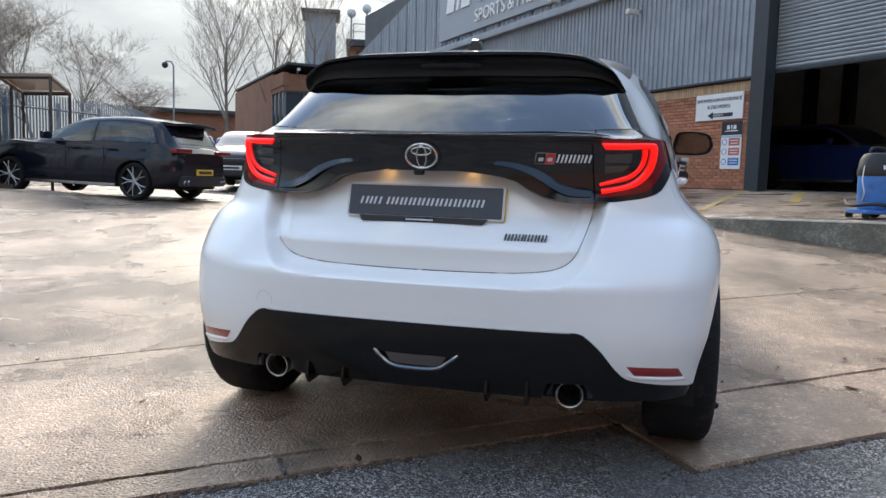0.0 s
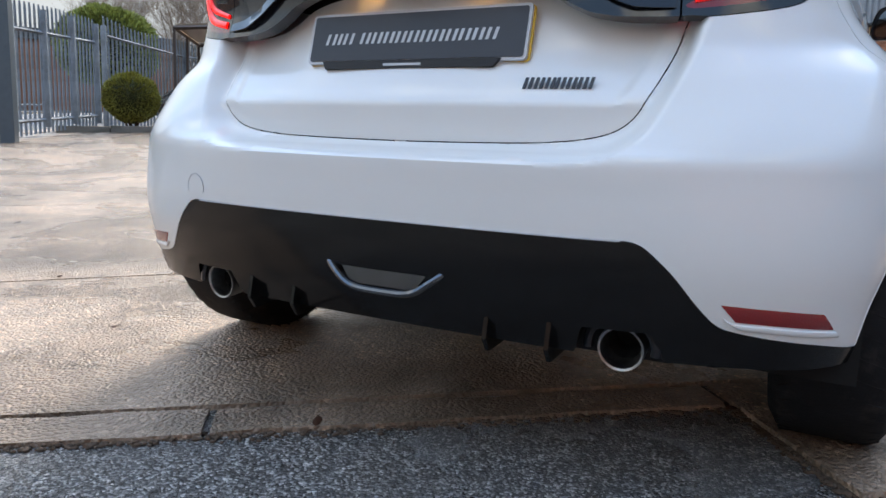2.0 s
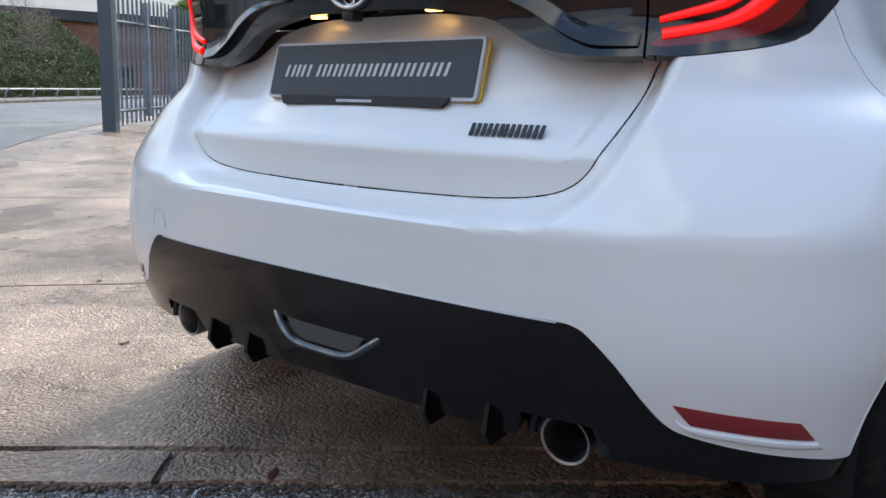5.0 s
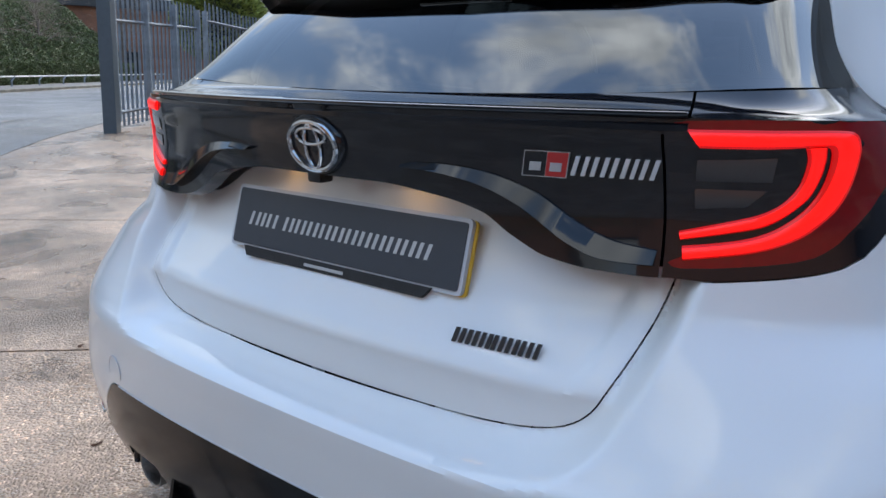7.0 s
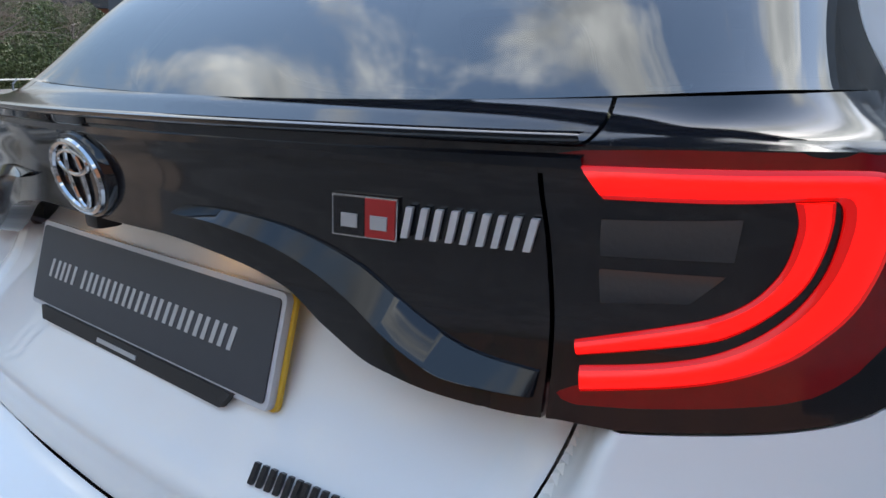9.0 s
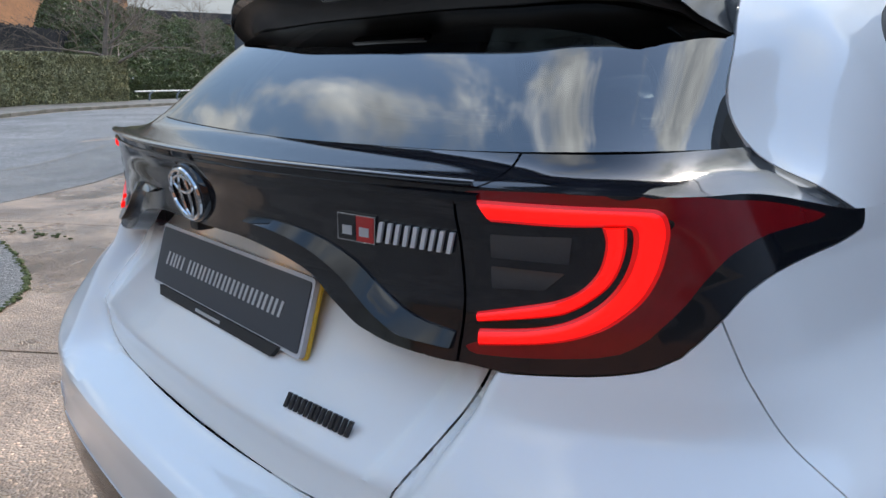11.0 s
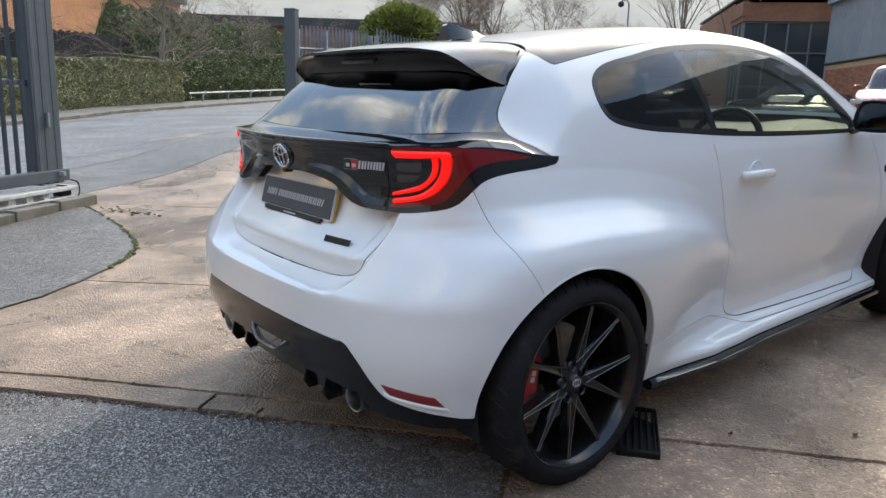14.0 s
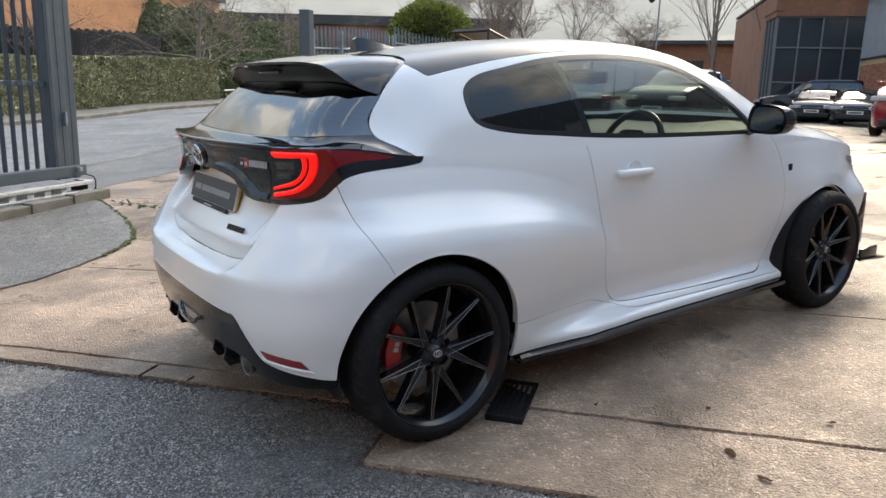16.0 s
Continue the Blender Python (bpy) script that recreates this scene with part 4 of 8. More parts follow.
def shrub_bank(name, u0, u1, v0, v1, z0, z1, count, size, label, seed):
    """A bank overgrown with ivy and shrubs."""
    rnd = np.random.RandomState(seed)
    us, ts = rnd.uniform(u0, u1, count), rnd.rand(count)
    vs = v0 + (v1 - v0) * ts
    xy = np.outer(us, U_DIR) + np.outer(vs, V_DIR)
    lump = np.array([0.9 * noise.noise(Vector((u * 0.33, v * 0.4, seed))) + 0.45 * noise.noise(Vector((u * 1.2, v * 1.1, seed + 3))) for u, v in zip(us, vs)])
    edge = np.clip(np.minimum(us - u0, u1 - us) / 4, 0.25, 1)
    zz = gz(xy[:, 0], xy[:, 1]) + (z0 + (z1 - z0) * ts ** 0.7 + lump) * edge - np.abs(rnd.normal(0, 0.16, count))
    h = thing(name, Matrix(), label, "shrubs", kind="stuff")
    put("leaves", leaf_cloud(np.column_stack([xy, zz]), size, M["leaf"], "leaves", seed), h, kind="stuff")
    nu, nv = 30, 8
    vv, ff = [], []
    for i in range(nu + 1):
        for j in range(nv + 1):
            u, t = u0 + (u1 - u0) * i / nu, j / nv
            v = v0 + (v1 - v0) * t
            p = P(u, v)
            l = 0.9 * noise.noise(Vector((u * 0.33, v * 0.4, seed))) + 0.45 * noise.noise(Vector((u * 1.2, v * 1.1, seed + 3)))
            e = min(max(min(u - u0, u1 - u) / 4, 0.0), 1)
            vv.append((p[0], p[1], p[2] + (z0 + (z1 - z0) * t ** 0.7 + l) * e - 0.22))
    for i in range(nu):
        for j in range(nv):
            ff.append((i * (nv + 1) + j, (i + 1) * (nv + 1) + j, (i + 1) * (nv + 1) + j + 1, i * (nv + 1) + j + 1))
    # solid core below the leaves, its dark colour standing for shade
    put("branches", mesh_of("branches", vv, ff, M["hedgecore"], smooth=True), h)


shrub_bank("shrub_bank", 33.5, 66, 22.6, 27, 1.3, 5.9, 70000, 0.085, "tall ivy-grown shrubs on the bank across the street", 7)


def ball_bush(name, at, r, h, count, size, material, label, seed):
    rnd = np.random.RandomState(seed)
    d = rnd.normal(size=(count, 3)); d /= np.linalg.norm(d, axis=1)[:, None]
    k = np.array([1 + 0.10 * noise.noise(Vector(tuple(x * 2.2)) + Vector((seed, 0, 0))) for x in d]) - np.abs(rnd.normal(0, 0.05, count))
    p = d * k[:, None] * np.array([r, r, h / 2]) + np.array([0, 0, h / 2])
    b = thing(name, Matrix.Translation(at), label, "bush")
    put("leaves", leaf_cloud(p, size, material, "leaves", seed), b, kind="stuff")
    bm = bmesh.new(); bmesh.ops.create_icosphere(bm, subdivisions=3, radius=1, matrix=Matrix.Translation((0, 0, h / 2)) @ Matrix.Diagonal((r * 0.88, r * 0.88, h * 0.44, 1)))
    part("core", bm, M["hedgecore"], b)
    return b


bp_ = P(12.75, 3.38)
bush = ball_bush("round_bush", (bp_[0], bp_[1], 0.68), 0.50, 0.90, 9000, 0.026, M["leafy"], "clipped yellow-green round bush in the soil bed", 11)
for k in range(5):
    bm = bmesh.new(); tube(bm, [(0.05 * math.cos(k * 1.3), 0.05 * math.sin(k * 1.3), -0.16), (0.22 * math.cos(k * 1.3), 0.22 * math.sin(k * 1.3), 0.22)], [0.022, 0.012], 6)
    part("stem", bm, M["soil"], bush)
ball_bush("evergreen_shrub", (-27.0, 18.8, 2.2), 2.0, 3.3, 9000, 0.12, M["leafbright"], "bright evergreen shrub behind the fence", 12)


def bare_tree(name, at, height, seed, spread=0.5, trunk=0.12, levels=4, label="", lean=0.0, twigs=5, up=0.5, reach=1.0):
    """A leafless tree: trunk, limbs and fine twigs, each branch tapered."""
    rnd = random.Random(seed)
    t = thing(name, Matrix.Translation(at), label, "tree")
    limbs, fine_ = bmesh.new(), bmesh.new()

    def grow(p, d, length, r, lev):
        pts, q = [p], p.copy()
        seg = 4 if lev < 3 else 2
        for k in range(seg):
            d = (d + Vector((rnd.gauss(0, 0.10), rnd.gauss(0, 0.10), rnd.gauss(0.03 * up, 0.05)))).normalized()
            q = q + d * (length / seg)
            pts.append(q.copy())
        tube(limbs if lev < 2 else fine_, pts, [r * (1 - 0.64 * k / seg) for k in range(seg + 1)], 7 if lev < 2 else 3, cap=False)
        if lev >= levels:
            return
        n = rnd.randint(twigs - 1, twigs + 1) + (3 if lev == 0 else 0)
        for k in range(n):
            f = rnd.uniform(0.32 if lev == 0 else 0.2, 1.0)
            i = min(int(f * seg), seg - 1)
            b = pts[i].lerp(pts[i + 1], f * seg - i)
            side = Vector((rnd.gauss(0, 1), rnd.gauss(0, 1), rnd.gauss(0, 0.4))).normalized()
            nd = (d * (1 - spread) + side * spread + Vector((0, 0, up * 0.35))).normalized()
            grow(b, nd, length * reach * rnd.uniform(0.45, 0.68), max(r * (1 - 0.6 * f) * 0.5, 0.0055), lev + 1)
    grow(Vector((0, 0, -0.1)), Vector((lean, 0, 1)).normalized(), height * 0.55, trunk, 0)
    part("trunk", limbs, M["bark"], t, sharp=80)
    part("crown", fine_, M["twig"], t, sharp=80, kind="stuff")
    return t


street_tree = bare_tree("street_tree", P(33.1, 21.4), 8.5, 21, 0.60, 0.22, 4, "leafless street tree with a pale trunk", twigs=5, up=0.25, reach=1.2)
birch = bare_tree("birch_tree", (-27.3, 25.8, 1.2), 9.0, 33, 0.52, 0.10, 4, "tall leafless birch with fine twigs", twigs=6, up=0.5)
bare_tree("round_tree", (-36.4, 44.4, 2.0), 7.6, 41, 0.60, 0.20, 4, "leafless tree with a broad round crown", twigs=7, up=0.15)
slim_tree = bare_tree("slim_tree", (-23.1, 35.4, 2.0), 12.5, 52, 0.40, 0.12, 4, "tall slender leafless tree beside the office", twigs=5, up=0.6)
rt = random.Random(9)
for x, y, s in ((-29.5, 23.5, 1.0), (-26.8, 27.6, 0.85), (-31.8, 27.5, 1.1), (-33.5, 24.8, 0.9), (-34.5, 31.0, 1.0), (-30.5, 20.5, 0.85)):
    copy_thing(birch, pose(x, y, 1.2, 0, 0, rt.uniform(0, 360)) @ Matrix.Scale(s, 4))
for x, y, s in ((-20.9, 36.8, 1.05), (-21.9, 33.6, 0.8), (-19.6, 39.5, 1.1)):
    copy_thing(slim_tree, pose(x, y, 1.8, 0, 0, rt.uniform(0, 360)) @ Matrix.Scale(s, 4))
for u, v, s in ((44, 25.5, 0.7), (50, 24, 0.6), (26, 24.5, 0.75), (20, 26, 0.85), (57, 27, 0.8), (63, 23, 0.7), (39, 27.5, 0.6)):
    x, y, z = P(u, v)
    copy_thing(street_tree, pose(x, y, z + (1.5 if u > 36 else 0), 0, 0, rt.uniform(0, 360)) @ Matrix.Scale(s, 4))

# ---- buildings across the street ----
fence2 = thing("timber_fence", Matrix(), "dark close-boarded timber fence behind the hedge", "fence")
bd = boxbm(0, 0, 1.2, 0.145, 0.025, 2.4, 0.004)
bme = bpy.data.meshes.new("board"); bd.to_mesh(bme); bd.free(); bme.materials.append(M["fencedark"])
for k in range(170):
    p = P(12 + k * 0.155, 25.2)
    put("board", bme, fence2, pose(p[0], p[1], p[2] + 1.35 + 0.05 * math.sin(k * 1.7), 0, 0, ang))


def wall_block(name, a, b, depth, z0, z1, material, label, category="building", roof=None, windows=()):
    """A building of a front from a to b with its roof slab, and windows set into the front as (from, to, low, high)."""
    t = thing(name, Matrix(), label, category)
    a, b = np.array(a, float), np.array(b, float)
    L = float(np.hypot(*(b - a))); d = (b - a) / L
    m = pose(a[0], a[1], z0, 0, 0, math.degrees(math.atan2(d[1], d[0])))
    # front pieces round the openings
    xs = sorted({0, L, *[w[0] for w in windows], *[w[1] for w in windows]})
    zs = sorted({0, z1 - z0, *[w[2] for w in windows], *[w[3] for w in windows]})
    bm = bmesh.new()
    for x0, x1 in zip(xs, xs[1:]):
        for y0, y1 in zip(zs, zs[1:]):
            if not any(w[0] <= x0 and x1 <= w[1] and w[2] <= y0 and y1 <= w[3] for w in windows):
                box(bm, (x0 + x1) / 2, 0.15, (y0 + y1) / 2, x1 - x0, 0.3, y1 - y0)
    box(bm, L / 2, depth / 2 + 0.3, (z1 - z0) / 2, L, depth - 0.002, z1 - z0 - 0.004)
    bmesh.ops.remove_doubles(bm, verts=bm.verts, dist=0.0005)
    part("wall", bm, material, t, at=m, smooth=False)
    if roof:
        part("roof", boxbm(L / 2, depth / 2 - 0.1, z1 - z0 + roof / 2, L + 0.6, depth + 0.8, roof, 0.02), M["roofdark"], t, at=m, smooth=False)
    for w in windows:
        wn_ = part("window", boxbm((w[0] + w[1]) / 2, 0.22, (w[2] + w[3]) / 2, w[1] - w[0], 0.04, w[3] - w[2]), M["winglass"], t, at=m, smooth=False)
        bm = bmesh.new()
        for x in (w[0] + 0.03, w[1] - 0.03, (w[0] + w[1]) / 2):
            box(bm, x, 0.18, (w[2] + w[3]) / 2, 0.06, 0.06, w[3] - w[2])
        for z in (w[2] + 0.03, w[3] - 0.03):
            box(bm, (w[0] + w[1]) / 2, 0.183, z, w[1] - w[0], 0.06, 0.06)
        part("frame", bm, M["steelpost"], wn_, smooth=False)
    return t


wall_block("brick_unit", uv(24, 34), uv(58, 34), 14, 0.8, 8.6, M["orange"], "orange brick industrial building across the street", roof=0.4, windows=((4, 6, 1.5, 3.2), (9, 11, 1.5, 3.2)))
wall_block("flat_roofed_unit", (-70, 24), (-54, 46.5), 16, 1.0, 7.6, M["brick_far"], "long low brick building with a dark flat roof", roof=0.9, windows=((2, 4, 1, 3), (7, 9, 1, 3), (12, 14, 1, 3)))
wall_block("brick_unit", (-37.5, 46.0), (-26, 53.5), 12, 1.5, 5.5, M["brick_far"], "low brown brick building behind the trees", roof=0.3, windows=((3, 5, 1.2, 2.8),))
wall_block("stair_tower", (-23.6, 46.6), (-21.6, 47.5), 3, 1.5, 12.6, M["clad"], "dark clad stair tower", roof=0.2)
wall_block("office_block", (-22.6, 52.5), (-10.5, 57.5), 12, 1.5, 11.2, M["brick_far"], "brick office block with a railed roof terrace", roof=0.5, windows=((0.5, 3.2, 7.2, 9.4), (4.2, 6.9, 7.2, 9.4), (8, 10.6, 7.2, 9.4)))
tr_ = thing("roof_railing", Matrix(), "thin steel railing along the terrace roof", "railing")
for k in range(13):
    x, y = -22.4 + k * 0.95, 52.7 + k * 0.39
    bm = bmesh.new(); tube(bm, [(x, y, 11.65), (x, y, 13.0)], 0.04, 5); part("post", bm, M["galv"], tr_)
bm = bmesh.new(); tube(bm, [(-22.4, 52.7, 13.0), (-11, 57.4, 13.0)], 0.04, 5); tube(bm, [(-22.4, 52.7, 12.4), (-11, 57.4, 12.4)], 0.03, 5); part("rail", bm, M["galv"], tr_)
for x, y, h in ((-24.5, 47.5, 14.2), (-23.4, 48.0, 14.6)):
    ds = thing("roof_antenna", Matrix.Translation((x + 2, y + 5, 11.6)), "pale domed roof antenna on a stalk", "antenna")
    bm = bmesh.new(); tube(bm, [(0, 0, 0), (0, 0, h - 12.2)], 0.07, 6); part("stalk", bm, M["galv"], ds)
    bm = bmesh.new(); bmesh.ops.create_uvsphere(bm, u_segments=12, v_segments=8, radius=0.38, matrix=Matrix.Translation((0, 0, h - 12.0))); part("dome", bm, M["whitesteel"], ds)

# brick office with a glazed corner
O = np.array((-18.15, 33.3)); ex_, ey_ = -V_DIR, U_DIR
om = Matrix(((ex_[0], ey_[0], 0, O[0]), (ex_[1], ey_[1], 0, O[1]), (0, 0, 1, 0.9), (0, 0, 0, 1)))
M["mullion"] = mat("grey_mullion", (0.16, 0.17, 0.18), 0.5, var=0.1, scale=6)
off = thing("brick_office", om, "brown brick office with a dark glazed corner", "office building")
bm = bmesh.new()
box(bm, 2.1, 1.6, 4.95, 4.4, 3.0, 0.9); box(bm, 9.3, 1.2, 2.9, 10.0, 3.6, 5.8); box(bm, 7, 9, 2.9, 14, 12, 5.6); box(bm, -0.02, 1.6, 5.1, 0.3, 3.2, 0.7)
part("wall", bm, M["brick_far"], off, smooth=False)
part("string_course", boxbm(9.3, -0.63, 3.15, 10.1, 0.12, 0.28), M["band"], off, smooth=False)
part("string_course", boxbm(9.3, -0.63, 0.6, 10.1, 0.12, 0.35), M["band"], off, smooth=False)
part("roof", boxbm(7, 7.2, 5.86, 14.1, 15.4, 0.12), M["roofdark"], off, smooth=False)
cw = part("glazing", boxbm(2.1, 1.7, 2.25, 4.2, 2.8, 4.5), M["winglass"], off, "dark glazed corner", smooth=False)
for k in range(5):
    part("mullion", boxbm(0.02 + k * 1.04, 0.27, 2.25, 0.07, 0.08, 4.5), M["mullion"], cw, smooth=False)
for z in (0.04, 1.35, 3.02, 4.46):
    part("transom", boxbm(2.1, 0.26, z, 4.2, 0.09, 0.07), M["mullion"], cw, smooth=False)
for k in range(4):
    part("mullion", boxbm(-0.03, 0.35 + k * 0.9, 2.25, 0.08, 0.07, 4.5), M["mullion"], cw, smooth=False)
for x in (6.0, 7.6, 10.5, 12.5):
    w = part("window", boxbm(x, -0.60, 4.55, 0.9, 0.05, 0.9), M["winglass"], off, smooth=False)
    part("frame", boxbm(x, -0.585, 4.55, 1.0, 0.06, 1.0), M["steelpost"], w, smooth=False)
for x, z in ((3.9, 5.55), (0.6, 5.6)):
    c = thing("security_camera", om @ Matrix.Translation((x, -0.1, z)), "white security camera on the parapet", "security camera")
    part("housing", boxbm(0, -0.15, 0, 0.14, 0.34, 0.14, 0.03), M["whitesteel"], c); part("bracket", boxbm(0, 0.06, -0.1, 0.06, 0.18, 0.16, 0.01), M["galv"], c)
cp = thing("camera_pole", Matrix.Translation((-22.6, 29.8, 1.3)), "slim steel pole with a dome camera", "camera pole")
bm = bmesh.new(); tube(bm, [(0, 0, -0.2), (0, 0, 4.9), (-0.1, -0.05, 5.1), (-0.35, -0.15, 5.1)], 0.042, 8); part("pole", bm, M["galv"], cp)
bm = bmesh.new(); bmesh.ops.create_uvsphere(bm, u_segments=12, v_segments=8, radius=0.16, matrix=Matrix.Translation((-0.38, -0.16, 4.92))); part("dome", bm, M["signdark"], cp)

# glazed shelter
sh = thing("smoking_shelter", Matrix(), "open shelter with brown steel frame and clear panels", "shelter")
S4 = [(-12.1, 9.36), (-11.1, 9.66), (-11.9, 11.06), (-12.9, 10.76)]
M["brownsteel"] = mat("brown_steel", (0.055, 0.04, 0.033), 0.5, var=0.15, scale=10)
tops = [2.71, 2.73, 2.56, 2.54]
for (x, y), h in zip(S4, tops):
    z = float(gz(x, y))
    bm = bmesh.new(); tube(bm, [(x, y, z), (x, y, h)], 0.04, 4); part("post", bm, M["brownsteel"], sh, smooth=False)
x, y = (np.array(S4[0]) + np.array(S4[3])) / 2
bm = bmesh.new(); tube(bm, [(x, y, float(gz(x, y))), (x, y, 2.62)], 0.04, 4); part("post", bm, M["brownsteel"], sh, smooth=False)
for a, b, ha, hb in zip(S4, S4[1:] + S4[:1], tops, tops[1:] + tops[:1]):
    bm = bmesh.new(); tube(bm, [(*a, ha), (*b, hb)], 0.045, 4); part("beam", bm, M["brownsteel"], sh, smooth=False)
bm = bmesh.new(); bm.faces.new([bm.verts.new((x, y, h + 0.05)) for (x, y), h in zip(S4, tops)]); bm.faces.new([bm.verts.new((x, y, h + 0.075)) for (x, y), h in zip(S4, tops)][::-1])
M["roofsheet"] = pane("roof_sheet", (0.55, 0.46, 0.38), 0.3, 0.08)
part("roof_sheet", bm, M["roofsheet"], sh, "translucent brownish roof sheet", smooth=False)
M["acrylic"] = pane("acrylic", (0.80, 0.82, 0.82), 0.02, 0.06)
for a, b in ((0, 3), (3, 2)):
    bm = bmesh.new(); z = 0.62
    bm.faces.new([bm.verts.new(p) for p in ((*S4[a], z), (*S4[b], z), (*S4[b], 2.5), (*S4[a], 2.5))])
    part("clear_panel", bm, M["acrylic"], sh, "clear panel", smooth=False)

# out of view behind the yard's entrance side: added to close the place and darken reflections
wall_block("brick_unit", (26, -24), (-14, -30), 10, -0.6, 6.0, M["brick_far"], "unseen plain brick block added to close the yard", roof=0.4)
# unseen block, added to cut off sky light from the right and behind
wall_block("brick_unit", (17, -4), (3, -19), 9, -0.6, 7.4, M["brick_far"], "unseen brick block added to shade the car's right side", roof=0.4)
hedge_back = leaf_cloud(np.column_stack([np.random.RandomState(5).uniform(-30, 20, 9000), np.random.RandomState(6).uniform(-19.5, -17.5, 9000), np.random.RandomState(7).uniform(-0.5, 2.2, 9000)]), 0.11, M["leaf"], "leaves", 8)
hb_ = thing("hedge", Matrix(), "dark hedge behind the entrance", "hedge", kind="stuff")
put("leaves", hedge_back, hb_, kind="stuff")
for x, y, s in ((-9, -21, 1.0), (-2, -22, 0.9), (6, -21, 1.1), (13, -20, 1.0), (-17, -19, 1.0)):
    copy_thing(street_tree, pose(x, y, -0.5, 0, 0, rt.uniform(0, 360)) @ Matrix.Scale(s, 4))

# ---- showroom ----
FV = -11.42  # the front's place across the site
fm = Matrix(((U_DIR[0], -V_DIR[0], 0, V_DIR[0] * FV), (U_DIR[1], -V_DIR[1], 0, V_DIR[1] * FV), (0, 0, 1, 0), (0, 0, 0, 1)))  # x along the front, y into the building
FZ = 0.85
show = thing("showroom_wall", fm, "showroom front of red brick below and blue-grey ribbed cladding above", "building", kind="structure")
bm = bmesh.new()
box(bm, 21.4, 0.20, 2.02, 25.3, 0.24, 2.36)
part("mortar_bed", bm, M["mortar"], show, smooth=False)
BR_L, BR_H, JO = 0.215, 0.065, 0.010
bk = boxbm(0, 0, 0, BR_L, 0.10, BR_H, 0.003)
bk_me = bpy.data.meshes.new("brick"); bk.to_mesh(bk_me); bk.free(); bk_me.materials.append(M["brick"])
hb = boxbm(0, 0, 0, 0.066, 0.10, 0.215, 0.003)
hb_me = bpy.data.meshes.new("soldier_brick"); hb.to_mesh(hb_me); hb.free(); hb_me.materials.append(M["band"])
rv, rf = [], []
count = 0
near_bricks, far_bricks = [], []
for r in range(28):
    z = FZ + 0.035 + r * (BR_H + JO)
    for c in range(112):
        x = 8.86 + (c + (0.5 if r % 2 else 0)) * (BR_L + JO)
        (near_bricks if x < 11.45 and len(near_bricks) < 300 else far_bricks).append((x, z))
for x, z in near_bricks:
    put("brick", bk_me, show, pose(x, 0.045 + 0.004 * noise.noise(Vector((x * 9, z * 9, 2))), z))
for x, z in far_bricks:
    i = len(rv)
    y = 0.0 + 0.004 * noise.noise(Vector((x * 9, z * 9, 2)))
    a, b = BR_L / 2, BR_H / 2
    rv += [(x - a, y, z - b), (x + a, y, z - b), (x + a, y, z + b), (x - a, y, z + b), (x - a, y + 0.06, z - b), (x + a, y + 0.06, z - b), (x + a, y + 0.06, z + b), (x - a, y + 0.06, z + b)]
    rf += [(i, i + 1, i + 2, i + 3), (i, i + 4, i + 5, i + 1), (i + 1, i + 5, i + 6, i + 2), (i + 3, i + 2, i + 6, i + 7), (i, i + 3, i + 7, i + 4)]
put("brickwork", mesh_of("brickwork", rv, rf, M["brick"]), show, kind="stuff")
for c in range(80):
    put("soldier_brick", hb_me, show, pose(8.80 + c * 0.0755, 0.040, FZ + 0.035 + 28 * (BR_H + JO) + 0.075))
bm = bmesh.new(); box(bm, 24.5, 0.06, FZ + 2.21, 19.2, 0.1, 0.215); part("band_course", bm, M["band"], show, smooth=False)


def ribbed(name, x0, x1, z0, z1f, pitch, depth, material, parent):
    """Trapezoid-ribbed sheet from x0 to x1, its top following z1f."""
    vv, ff, n = [], [], 0
    x = x0
    while x < x1:
        for dx, dy in ((0, 0), (pitch * 0.45, 0), (pitch * 0.52, -depth), (pitch * 0.93, -depth), (pitch, 0)):
            xx = min(x + dx, x1)
            vv += [(xx, dy, z0), (xx, dy, z1f(xx))]
        x += pitch
    m = len(vv) // 2
    ff = [(2 * i, 2 * i + 2, 2 * i + 3, 2 * i + 1) for i in range(m - 1)]
    return put(name, mesh_of(name, vv, ff, material), parent)


upper = lambda x: 9.2 if x < 24.5 else 9.2 - (x - 24.5) * 0.215
k = 0
x = 8.42
while x < 34.0:
    x1 = min(x + 1.02, 34.0)
    ribbed("cladding_sheet", x, x1 - 0.012, FZ + 2.36, lambda q: 5.80, 0.17, 0.035, M["clad"], show)
    ribbed("cladding_sheet", x, x1 - 0.012, 6.02, upper, 0.30, 0.03, M["clad"], show)
    x = x1
bm = bmesh.new(); box(bm, 21.2, -0.10, 5.90, 25.7, 0.26, 0.22, 0.03); part("gutter", bm, M["clad"], show, "box gutter along the front", smooth=False)
bm = bmesh.new(); box(bm, 21.2, -0.04, FZ + 2.37, 25.6, 0.12, 0.05, 0.01); part("drip_flashing", bm, M["steelpost"], show, smooth=False)
bm = bmesh.new(); box(bm, 21.3, 0.32, 5.0, 25.4, 0.1, 8.2); part("backing", bm, M["inside"], show, smooth=False)
bm = bmesh.new(); box(bm, 34.05, 4, 4.0, 0.2, 8, 6.4); part("end_wall", bm, M["clad"], show, smooth=False)
bm = bmesh.new(); box(bm, -12.7, 0.15, 4.9, 30.8, 0.3, 8.6); part("end_wall", bm, M["clad"], show, smooth=False)
part("lintel", boxbm(5.6, 0.3, 8.75, 5.8, 0.2, 0.9), M["clad"], show, smooth=False)
